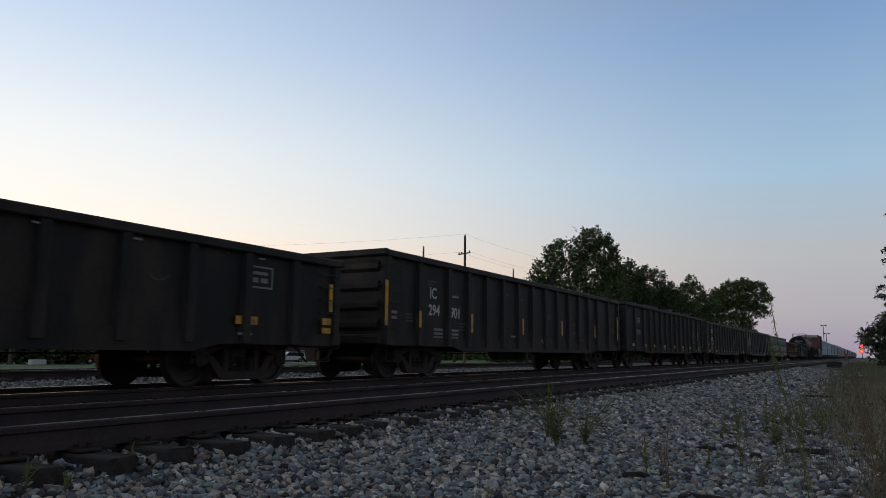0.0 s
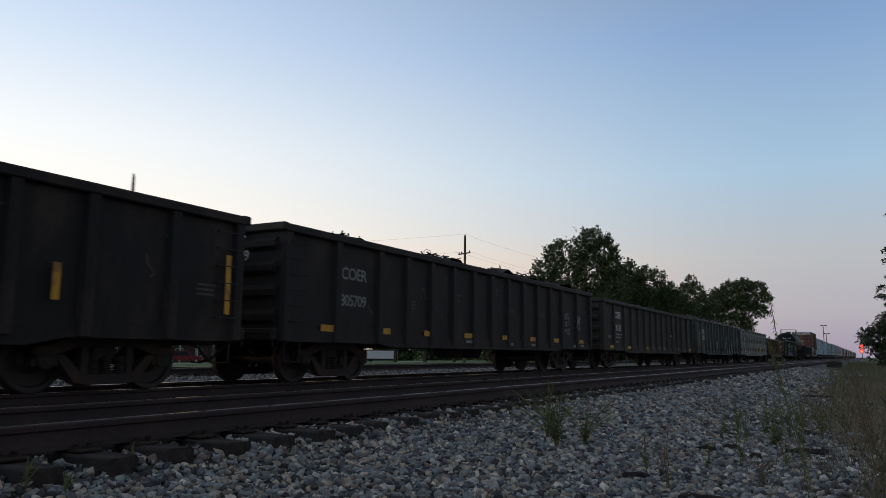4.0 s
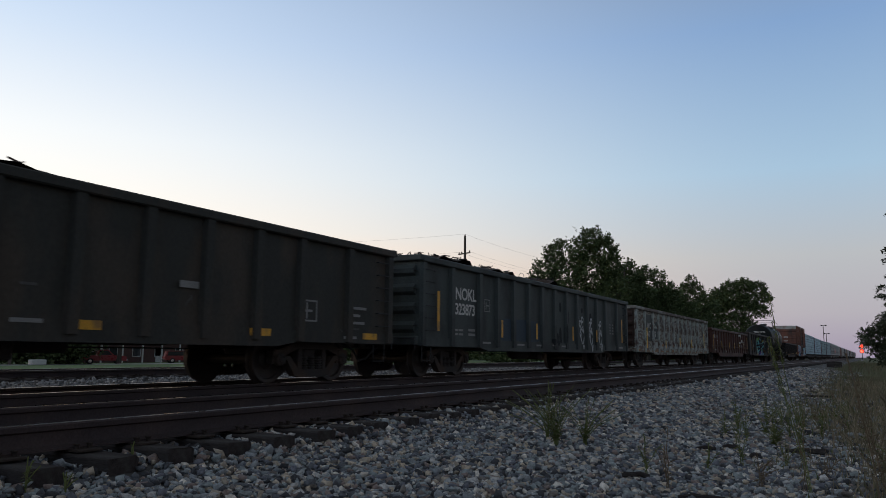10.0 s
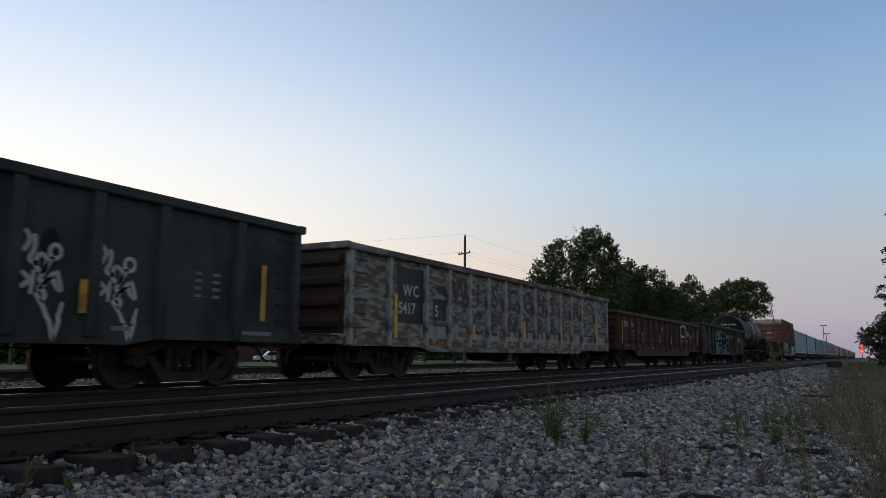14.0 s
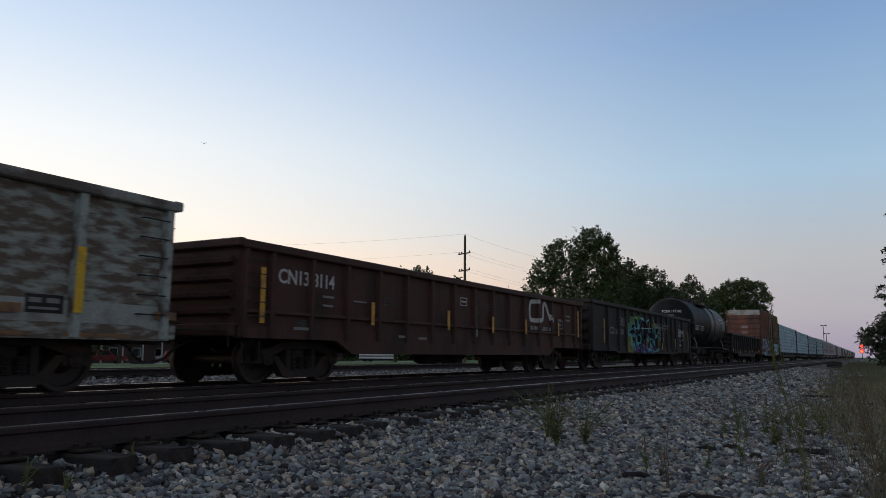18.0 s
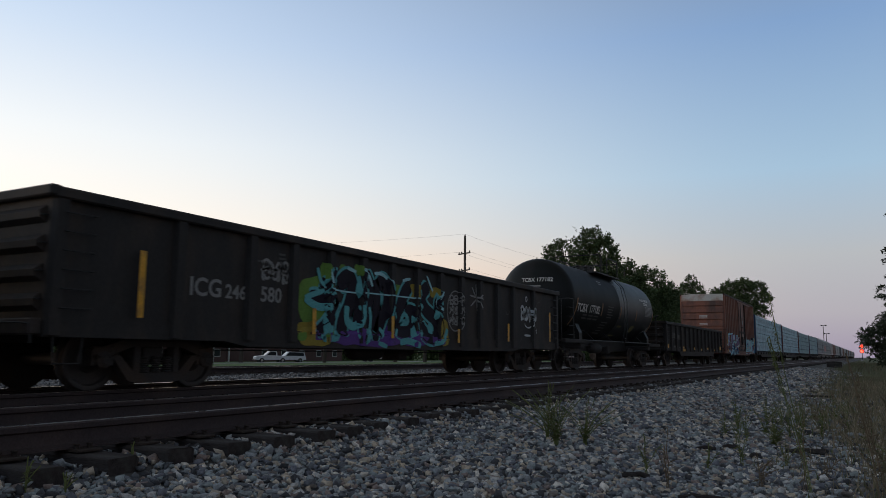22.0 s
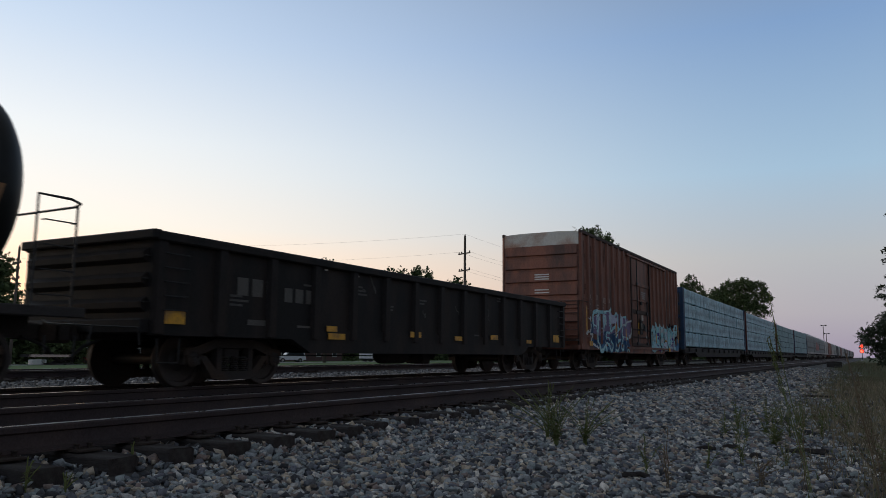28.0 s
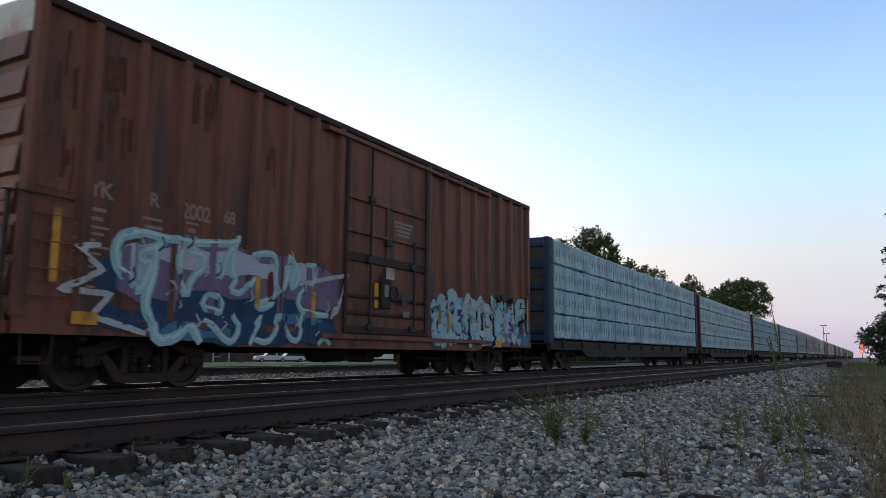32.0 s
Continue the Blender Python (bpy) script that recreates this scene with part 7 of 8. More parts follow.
def hopper_car(label, y0, y1, paint, splash=None, top=4.5, far=False):
    """A covered hopper: curved roof, posts, slope sheets and outlets."""
    c, L = (y0 + y1) / 2, y1 - y0
    h = L / 2
    car = thing("covered_hopper_car", label, "freight car", "cars of the freight train")
    prof = [(-1.42, 1.35), (-1.42, top - 0.45), (-1.2, top - 0.12), (-0.6, top), (0.6, top), (1.2, top - 0.12), (1.42, top - 0.45), (1.42, 1.35)]
    part("hopper_body", Shape().prism(prof, "y", -h + 0.9, h - 0.9), paint, car)
    for sx in (1, -1):
        a, b = sorted((sx * 1.34, sx * 1.46))
        part("side_sill", Shape().box(a, b, -h, h, 1.10, 1.36), paint, car)
        pm = Shape().box(min(sx * 1.42, sx * 1.49), max(sx * 1.42, sx * 1.49), -0.06, 0.06, 1.36, top - 0.45).mesh("side_post", [paint])
        for q in np.linspace(-h + 0.95, h - 0.95, 3 if far else 13):
            part("side_post", pm, None, car, at=(0, float(q), 0))
    for q in (-h * 0.5, 0, h * 0.5):
        part("outlet_bay", Shape().prism([(q - 1.9, 1.36), (q + 1.9, 1.36), (q + 0.35, 0.45), (q - 0.35, 0.45)], "x", -1.1, 1.1), paint, car)
    for d in (1, -1):
        y = d * h
        part("slope_sheet", Shape().prism([(d * (h - 0.9), 3.4), (d * (h - 0.9), 1.36), (d * (h - 2.0), 1.36)], "x", -1.35, 1.35), M["hopperd"], car)
        part("end_frame", Shape().box(1.28, 1.42, min(y, y - d * 0.12), max(y, y - d * 0.12), 1.1, 3.2).box(-1.42, -1.28, min(y, y - d * 0.12), max(y, y - d * 0.12), 1.1, 3.2).box(-1.42, 1.42, min(y, y - d * 0.12), max(y, y - d * 0.12), 1.05, 1.25), M["hopperd"], car)
        if not far:
            coupler(car, y, d)
        truck(car, d * (h - 1.9), turning=False, full=False)
    part("running_board", Shape().box(-0.4, 0.4, -h + 0.5, h - 0.5, top + 0.08, top + 0.12), M["dark"], car)
    if splash:
        g = Shape()
        for k in range(7):
            y = -h * 0.55 + k * 1.45
            patch(g, y, y + 1.35, 1.7 + 0.1 * (k % 2), 3.3 + 0.3 * math.sin(k * 1.9), lambda a, b: 1.495, 0.004, 0, 50.0 + k, 0.5)
        part("graffiti", g, splash, car, "faded red spray-painted lettering")
    underframe(car, L, 1.1)
    ROLLING.append((car, c))


for make in (car_a, car_b, car_c, car_d, car_e, car_f, car_g, car_h, tank_car, car_j, boxcar):
    make()
lumber_car("blue bulkhead flat car loaded with white-wrapped lumber", 184.3, 207.6, M["bluebulk"], M["wrap"], 4, 6, 4.22, 1)
lumber_car("maroon bulkhead flat car loaded with white-wrapped lumber", 208.5, 231.4, M["redbulk"], M["wrap"], 4, 6, 4.15, 2)
lumber_car("maroon bulkhead flat car loaded with wrapped lumber", 232.3, 254.4, M["redbulk"], M["wrapgrey"], 5, 6, 4.10, 3)
lumber_car("blue bulkhead flat car with wrapped lumber", 255.3, 278.4, M["bluebulk"], M["wrapgrey"], 4, 6, 4.15, 4)
hopper_car("pale grey covered hopper car with dark ends", 279.4, 297.0, M["hopper"])
hopper_car("pale grey hopper car with faded red graffiti", 298.4, 316.0, M["hopper"], M["redpaint"])
hopper_car("pale grey covered hopper car", 317.4, 335.0, M["hopper"])
for i in range(22):
    hopper_car("grey covered hopper car far down the line", 336.4 + 19 * i, 354.0 + 19 * i, (M["hopper"], M["boxred"], M["hopper"], M["hopper"], M["hopperd"])[i % 5], top=4.4, far=True)


# ---------- trees ----------
def leaf_cloud(name, blobs, count, size, material, seed, flat=0.5, rise=1.0):
    """Leaf clumps scattered through ragged lobes (x, y, z, rx, ry, rz)."""
    g = np.random.default_rng(seed)
    P = []
    vol = np.array([b[3] * b[4] * b[5] for b in blobs]) ** 0.75
    num = (count * vol / vol.sum()).astype(int) + 3
    for b, n in zip(blobs, num):
        # twigs: each a tapering spray of leaves that points out of the lobe and up
        k = max(3, n // 11)
        d = g.normal(size=(k, 3))
        d /= np.linalg.norm(d, axis=1)[:, None]
        rad = g.uniform(0.35, 1.0, (k, 1)) ** 0.5 * g.lognormal(-0.08, 0.14, (k, 1))
        tw = d * rad * np.array(b[3:6]) + np.array(b[:3])
        way = d + np.array([0, 0, 0.55]) * rise + g.normal(size=(k, 3)) * 0.35
        way /= np.linalg.norm(way, axis=1)[:, None]
        long = size * g.uniform(1.6, 4.2, (k, 1))
        idx = g.integers(0, k, n)
        u = g.random((n, 1))
        P.append(tw[idx] + way[idx] * long[idx] * (u - 0.35) + g.normal(size=(n, 3)) * size * (0.75 - 0.5 * u))
    P = np.concatenate(P)
    n = len(P)
    R = turn_matrices(g, n)
    s = size * g.lognormal(0, 0.3, n)
    quad = np.array([(-0.5, 0, 0), (0.05, -0.34, 0.06), (0.62, 0, 0), (0.05, 0.34, 0.06)])
    V = np.einsum("nij,kj->nki", R, quad) * s[:, None, None]
    V[:, :, 2] *= (1 - 0.3 * flat)
    V += P[:, None, :]
    F = np.arange(n * 4).reshape(n, 4)
    return fast_mesh(name, V.reshape(-1, 3), F, material)


def tree(label, x, y, h, lobes, seed, leaves=5000, size=0.42, material=None, trunk_r=0.28, group="", fork=0.3):
    """lobes: (dx, dy, z, rx, ry, rz) from the foot of the tree."""
    z0 = ground_z(x, y)
    t = thing("tree", label, "tree", group, at=(x, y, z0))
    r = random.Random(seed)
    s = Shape()
    fk = h * fork
    s.tube((0, 0, -0.2), (0.1, 0, fk), trunk_r, 9, trunk_r * 0.75)
    for lb in lobes:
        m = Vector((lb[0] * 0.45 + r.uniform(-0.3, 0.3), lb[1] * 0.45, fk + (lb[2] - fk) * 0.5))
        e = Vector(lb[:3])
        s.tube((0.1, 0, fk - 0.3), m, trunk_r * 0.5, 6, trunk_r * 0.33)
        s.tube(m, e, trunk_r * 0.33, 6, trunk_r * 0.12)
        for _ in range(5):
            q = e + Vector((r.uniform(-1, 1) * lb[3], r.uniform(-1, 1) * lb[4], r.uniform(-0.6, 0.9) * lb[5])) * 0.8
            s.tube(m + (e - m) * r.uniform(0.3, 1.0), q, trunk_r * 0.13, 5, trunk_r * 0.03)
    part("trunk", s, M["bark"], t)
    part("crown", leaf_cloud("crown", lobes, leaves, size, material or M["leaf"], seed), None, t)
    return t


def lobes_of(w, h0, h1, n, seed, squash=0.75):
    r = random.Random(seed)
    out = []
    for i in range(n):
        u = i / max(1, n - 1)
        z = h0 + (h1 - h0) * (0.15 + 0.75 * u) + r.uniform(-0.3, 0.3)
        k = math.sin(math.pi * (0.25 + 0.62 * u))
        a = r.uniform(0, 6.28)
        d = w * 0.55 * k * r.uniform(0.3, 1.0)
        q = w * r.uniform(0.30, 0.46)
        out.append((d * math.cos(a), d * math.sin(a), z, q, q, q * squash))
    return out


tree("tall broadleaf tree with a dense dark green crown", -30.6, 88, 16.9, [(-5.0, 0, 8.6, 2.0, 2.4, 2.4), (-4.0, 0, 11.2, 1.9, 2, 2.0), (-3.0, 0, 13.4, 1.5, 1.6, 1.3), (-1.9, 0, 14.7, 0.9, 0.9, 0.55), (0.3, 0, 13.6, 1.5, 1.8, 1.7), (1.9, 0, 15.0, 1.7, 1.8, 1.5), (3.6, 0, 13.6, 1.7, 1.8, 1.8), (4.3, 0, 11.6, 1.5, 1.6, 1.7), (2.2, 0, 10.8, 2.6, 2.6, 2.6), (-1.4, 0.6, 10.8, 2.4, 2.4, 2.4), (4.9, 0, 8.6, 2.0, 2.0, 2.4), (-6.2, 0, 6.2, 1.6, 1.6, 1.5), (0, 0, 6.4, 4.6, 3.2, 2.8), (0, 0, 3.2, 5.2, 3.2, 2.2)], 1, 56000, 0.225, fork=0.2, group="trees beyond the line")
tree("broadleaf tree with an open green crown", -26.6, 106, 14.0, [(-1.6, 0, 10.6, 1.5, 2.0, 1.8), (-0.2, 0, 12.4, 1.0, 1.2, 1.1), (1.6, 0, 11.8, 1.0, 1.1, 1.2), (-3.0, 0, 8.4, 1.9, 1.8, 2.2), (2.9, 0, 9.2, 1.5, 1.8, 2.0), (0.4, 0, 8.8, 2.2, 2.0, 2.0), (0, 0, 5.4, 4.2, 3, 2.8)], 2, 23000, 0.25, fork=0.2, group="trees beyond the line")
tree("slender broadleaf tree with a pointed crown", -27.6, 100, 13.6, [(0.2, 0, 12.6, 0.9, 1.0, 1.0), (-1.2, 0, 11.4, 1.2, 1.3, 1.4), (1.2, 0, 11.2, 1.2, 1.3, 1.3), (-2.4, 0, 9.6, 1.5, 1.6, 1.8), (0.2, 0, 9.4, 1.8, 1.8, 2.0), (2.2, 0, 8.6, 1.6, 1.6, 2.0), (0, 0, 5.6, 3.4, 2.6, 2.8)], 6, 19000, 0.25, fork=0.2, group="trees beyond the line")
tree("low broadleaf tree in a row", -27.4, 122, 13.0, [(-2.2, 0, 9.4, 1.3, 1.5, 1.5), (-0.6, 0, 10.6, 1.4, 1.5, 1.5), (1.6, 0, 9.8, 1.6, 1.6, 1.5), (3.0, 0, 8.0, 1.6, 1.5, 1.8), (0, 0, 6.4, 4.0, 3, 3.0)], 3, 16000, 0.26, fork=0.2, group="trees beyond the line")
tree("broadleaf tree with a twiggy top", -27.6, 138, 15.5, [(-0.4, 0, 12.4, 1.5, 1.5, 1.5), (0.9, 0, 14.0, 1.1, 1.1, 1.1), (2.0, 0, 12.2, 1.4, 1.4, 1.4), (-2.6, 0, 10.4, 2.0, 1.8, 1.9), (3.2, 0, 9.8, 2.0, 1.8, 2.0), (0, 0, 9.6, 2.2, 2.0, 2.0), (0, 0, 6.2, 4.8, 3, 3.2)], 4, 19000, 0.26, fork=0.25, group="trees beyond the line")
tree("rounded broadleaf tree, dark against the sky", -21.9, 164, 17.0, [(-4.4, 0, 13.4, 1.8, 2.2, 1.5), (-2.2, 0, 14.8, 1.8, 2.0, 1.4), (0.6, 0, 15.2, 2.2, 2.4, 1.4), (3.2, 0, 14.4, 1.8, 2.0, 1.5), (4.6, 0, 12.6, 1.3, 1.6, 1.2), (-1.4, 0, 12.4, 3.2, 3, 1.9), (3.4, 0, 10.0, 1.7, 1.8, 1.3), (-5.2, 0, 9.6, 2.2, 2.2, 2.6), (0.8, 0, 11.6, 2.8, 2.6, 1.9), (-4.0, 0, 11.6, 2.2, 2.2, 1.9), (-1.5, 0, 7.0, 4.2, 3, 3.4)], 5, 34000, 0.29, fork=0.35, group="trees beyond the line")
for i, (x, y, hh, w) in enumerate(((-31, 98, 9.5, 5.5), (-29, 114, 10.2, 5.5), (-28, 130, 10.5, 6.0), (-26, 150, 12, 6.5))):
    tree("scrubby green tree filling the row", x, y, hh, lobes_of(w, 1.0, hh - 0.6, 9, 20 + i), 20 + i, 8000, 0.36, fork=0.15, group="trees beyond the line")
for i, (x, y, hh, w) in enumerate(((-68, 86.5, 15.6, 3.4), (-59.5, 92, 14.0, 4.2), (-56.0, 94.5, 13.6, 4.2), (-52.5, 97, 12.6, 3.6), (-78, 60, 11, 6), (-84, 40, 10, 6), (-88, 22, 11, 7), (-72, 74, 10.5, 5))):
    tree("distant broadleaf tree behind the town lots", x, y, hh, lobes_of(w, 4.0, hh - 0.6, 8, 40 + i), 40 + i, 6000, 0.32, fork=0.3, group="trees beyond the lots")
tree("dense broadleaf tree behind the town lots", -88, 48.5, 13.5, lobes_of(7, 0.6, 12.5, 12, 61) + [(0, 0, 2.4, 6.0, 6.0, 2.6), (0, 0, 5.6, 5.0, 5.0, 2.6)], 61, 18000, 0.42, fork=0.2, group="trees beyond the lots")
tree("low dense broadleaf tree behind the town lots", -85, 55, 9.5, lobes_of(6, 0.4, 8.6, 10, 62) + [(0, 0, 1.8, 6.0, 6.0, 2.2), (0, 0, 4.2, 5.0, 5.0, 2.4)], 62, 15000, 0.42, fork=0.2, group="trees beyond the lots")


def conifer(label, x, y, h, w, seed):
    z0 = ground_z(x, y)
    t = thing("conifer", label, "tree", at=(x, y, z0))
    r = random.Random(seed)
    s = Shape()
    s.tube((0, 0, -0.2), (0, 0, h), 0.22, 8, 0.03)
    blobs = []
    for i in range(26):
        u = i / 25
        z = 1.0 + (h - 1.2) * u
        for k in range(5):
            a = r.uniform(0, 6.28)
            l = w * (1 - u) ** 0.8 * r.uniform(0.55, 1.15) + 0.2
            e = (l * math.cos(a), l * math.sin(a), z - 0.15 * l + 0.1)
            s.tube((0, 0, z), e, 0.03, 4, 0.008)
            blobs.append((e[0] * 0.62, e[1] * 0.62, z + (e[2] - z) * 0.62, abs(e[0]) * 0.40 + 0.10, abs(e[1]) * 0.40 + 0.10, 0.10))
    part("trunk", s, M["bark"], t)
    part("crown", leaf_cloud("crown", blobs, 36000, 0.13, M["leafdark"], seed, rise=-0.5), None, t)


for i in range(11):
    tree("distant tree closing the view behind the town", -125 + 3.0 * i, 20 + 17 * i, 9.0, lobes_of(9.0, 0.8, 7.5 + 1.5 * math.sin(i * 2.0), 9, 300 + i) + [(0, 0, 1.0, 8.0, 8.0, 1.6)], 300 + i, 4500, 0.7, fork=0.2, group="trees beyond the lots")


for i, (x, y) in enumerate(((-47, 101), (-43, 97), (-52, 113), (-39, 92), (-57, 124), (-37, 103), (-36, 110), (-35.5, 117), (-35, 125), (-34, 133), (-33.5, 142), (-32, 152), (-31, 162), (-29, 173), (-27.5, 185), (-26, 198), (-25.5, 212), (-25, 228))):
    tree("low green shrub behind the siding", x, y, 3.6, [(-1.2, 0, 1.5, 1.6, 1.4, 1.2), (1.1, 0, 1.7, 1.6, 1.4, 1.3), (0, 0, 2.6, 1.4, 1.3, 0.9), (0, 0, 0.8, 2.6, 1.6, 0.8)], 330 + i, 2600, 0.36, trunk_r=0.10, group="shrubs behind the siding")


conifer("dark spruce with drooping branches beside the line", 3.35, 60, 17.0, 3.1, 71)
tree("dark bushy shrub tree beside the line", 1.7, 64, 4.6, [(-1.0, 0, 2.4, 1.3, 1.2, 1.0), (-0.2, 0, 3.4, 1.0, 1, 0.7), (1.0, 0, 2.2, 1.5, 1.3, 1.4), (0, 0, 1.2, 1.6, 1.2, 1.0), (1.6, 0, 1.2, 1.6, 1.2, 1.0)], 72, 24000, 0.12, M["leafdark"], 0.12)
tree("dark bushy shrub tree beside the line", 4.5, 70, 4.8, [(-1.0, 0, 2.6, 1.4, 1.2, 1.2), (1.0, 0, 2.8, 1.5, 1.3, 1.4), (0, 0, 1.2, 2.6, 1.2, 1.0)], 73, 14000, 0.14, M["leafdark"], 0.12)


# ---------- utility pole and its wires ----------
def utility_pole(x, y, h):
    z0 = ground_z(x, y)
    p = thing("utility_pole", "weathered wooden utility pole with crossarms and insulators", "utility pole", "utility poles", at=(x, y, z0))
    part("pole", Shape().tube((0, 0, -0.3), (0, 0, h), 0.16, 10, 0.11), M["pole"], p)
    for z, w in ((h - 1.7, 0.62), (h - 3.3, 0.58)):
        part("crossarm", Shape().prism([(-w, z - 0.13), (w, z - 0.01), (w, z + 0.09), (-w, z - 0.03)], "y", -0.17, -0.07), M["pole"], p)
        for q in (-w + 0.06, -w * 0.45, w - 0.06):
            part("insulator", Shape().lathe([(0.02, 0.03), (0.08, 0.065), (0.15, 0.06), (0.20, 0.025)], "z", (q, -0.12, z + 0.06 * q / w), 8), M["dark"], p)
    part("insulator", Shape().lathe([(0.0, 0.03), (0.08, 0.05), (0.16, 0.02)], "z", (0, 0, h), 8), M["dark"], p)
    return p


POLES = [(-32.5, 62.0, 12.1), (-27.5, 98.0, 12.1), (-75, 45, 12.0)]
for q in POLES:
    utility_pole(*q)


def wire(a, b, sag):
    pts = []
    for i in range(13):
        u = i / 12
        p = Vector(a).lerp(Vector(b), u)
        p.z -= sag * 4 * u * (1 - u)
        pts.append(p)
    ob = part("power_line", Shape().path(pts, 0.006, 4), M["wire"])
    return tagged(ob, "thin overhead wire strung between poles", "power line", "power lines")


for dz, dx in ((0.1, 0), (-1.6, -0.55), (-1.6, 0.55), (-3.2, 0.5), (-3.2, -0.5)):
    a = (-32.5 + dx, 61.9, 11.55 + dz)
    wire(a, (-27.5 + dx, 97.9, 11.5 + dz), 0.8)
    if dx <= 0 and dz > -3:
        wire(a, (-75, 45, 11.3 + dz), 0.8)


# ---------- signal down the line ----------
def signal(x, y):
    z0 = ground_z(x, y)
    s = thing("railway_signal", "trackside signal mast showing two red lights", "railway signal", at=(x, y, z0))
    part("mast", Shape().tube((0, 0, 0), (0, 0, 4.6), 0.09, 8), M["dark"], s)
    part("base", Shape().box(-0.4, 0.4, -0.4, 0.4, -0.1, 0.35, c=0.03), M["concrete"], s)
    for z in (2.75, 4.1):
        hd = part("signal_head", Shape().lathe([(-0.2, 0.62), (-0.12, 0.62), (0.1, 0.3)], "y", (0, 0, z), 20), M["dark"], s)
        part("lens", Shape().lathe([(-0.30, 0.05), (-0.28, 0.30), (-0.22, 0.46), (-0.19, 0.46)], "y", (0, 0, z), 16), M["lamp_red"], hd, "glowing red lens")
        part("visor", Shape().box(-0.5, 0.5, -0.7, -0.2, z + 0.48, z + 0.53), M["dark"], hd)
    return s


signal(-1.35, 250)


def yard_lamp(x, y, h):
    p = thing("yard_lamp", "tall thin yard light pole", "street lamp", at=(x, y, ground_z(x, y)))
    part("pole", Shape().tube((0, 0, 0), (0, 0, h), 0.14, 8, 0.10), M["pole"], p)
    part("bracket", Shape().path([(-0.7, 0, h - 0.1), (0.7, 0, h - 0.1)], 0.06, 6), M["dark"], p)
    for x1 in (-0.8, 0.6):
        part("lamp_head", Shape().box(x1, x1 + 0.5, -0.2, 0.2, h - 0.25, h + 0.1, c=0.05), M["dark"], p)


yard_lamp(-13.2, 300, 12.0)
yard_lamp(-12.5, 303, 9.2)


# ---------- lots beyond the line ----------
def vehicle(label, x, y, turn, paint, kind):
    """kind: pickup, suv or sedan; 5 m long, facing +y before it is turned."""
    z0 = ground_z(x, y)
    ob = thing({"pickup": "pickup_truck", "suv": "suv", "sedan": "car"}[kind], label, {"pickup": "pickup truck", "suv": "car", "sedan": "car"}[kind], "parked vehicles", at=(x, y, z0))
    ob.rotation_euler = (0, 0, radians(turn))
    L = 2.6
    low = [(-L, 0.42), (-L, 0.88), (-L + 0.1, 0.98), (1.0, 1.02), (2.35, 0.95), (L, 0.80), (L, 0.40)]
    if kind == "pickup":
        low = [(-L, 0.45), (-L, 1.05), (-0.8, 1.08), (1.1, 1.10), (2.4, 1.0), (L, 0.85), (L, 0.42)]
        cab = [(-0.75, 1.06), (-0.65, 1.72), (0.45, 1.75), (1.15, 1.09)]
    elif kind == "suv":
        low = [(-L + 0.1, 0.45), (-L + 0.05, 1.0), (1.1, 1.05), (2.2, 0.98), (L - 0.1, 0.8), (L - 0.1, 0.42)]
        cab = [(-L + 0.12, 1.0), (-L + 0.35, 1.72), (0.35, 1.76), (1.15, 1.04)]
    else:
        cab = [(-1.75, 0.98), (-1.0, 1.42), (0.25, 1.44), (1.15, 1.0)]
    body = part("body", Shape().prism(low, "x", -0.9, 0.9), paint, ob)
    part("cab", Shape().prism(cab, "x", -0.78, 0.78), paint, ob)
    for sx in (1, -1):
        a, b = cab[0], cab[3]
        mz = (cab[0][1] + cab[1][1]) / 2
        g = [(cab[0][0] + 0.22, cab[0][1] + 0.06), (cab[1][0] + 0.12, cab[1][1] - 0.08), (cab[2][0] - 0.05, cab[2][1] - 0.08), (cab[3][0] - 0.25, cab[3][1] + 0.05)]
        part("side_window", Shape().prism(g, "x", min(sx * 0.775, sx * 0.79), max(sx * 0.775, sx * 0.79)), M["glass"], ob)
        for y1 in (-1.55, 1.65):
            wh = part("wheel", Shape().lathe([(-0.10, 0.20), (-0.11, 0.34), (-0.08, 0.36), (0.08, 0.36), (0.11, 0.34), (0.10, 0.20)], "x", (0, 0, 0), 16), M["tyre"], ob, at=(sx * 0.82, y1, 0.36))
            part("rim", Shape().lathe([(-0.11, 0.20), (0.115, 0.20), (0.12, 0.10)] if sx > 0 else [(-0.12, 0.10), (-0.115, 0.20), (0.11, 0.20)], "x", (0, 0, 0), 12), M["chrome"], wh)
        part("headlight", Shape().box(sx * 0.7 - 0.15, sx * 0.7 + 0.15, L - 0.12, L + 0.005, 0.66, 0.80, c=0.02), M["siding"], ob)
        part("tail_light", Shape().box(sx * 0.78 - 0.1, sx * 0.78 + 0.1, -L - 0.01, -L + 0.06, 0.70, 0.95, c=0.02), M["carred"], ob)
    part("bumper", Shape().box(-0.88, 0.88, L - 0.02, L + 0.10, 0.40, 0.58, c=0.03), M["chrome"], ob)
    part("bumper", Shape().box(-0.88, 0.88, -L - 0.10, -L + 0.02, 0.42, 0.58, c=0.03), M["chrome"], ob)
    return ob


vehicle("red pickup truck parked beyond the lawn", -82.5, 61.2, -30, M["carred"], "pickup")
vehicle("dark red suv parked before the brick building", -84.0, 75.0, -30, M["carred"], "suv")
vehicle("white pickup truck parked at the kerb", -80.0, 88.7, 146, M["carwhite"], "pickup")
vehicle("white suv parked beside the pickup", -83.8, 97.3, 150, M["carwhite"], "suv")


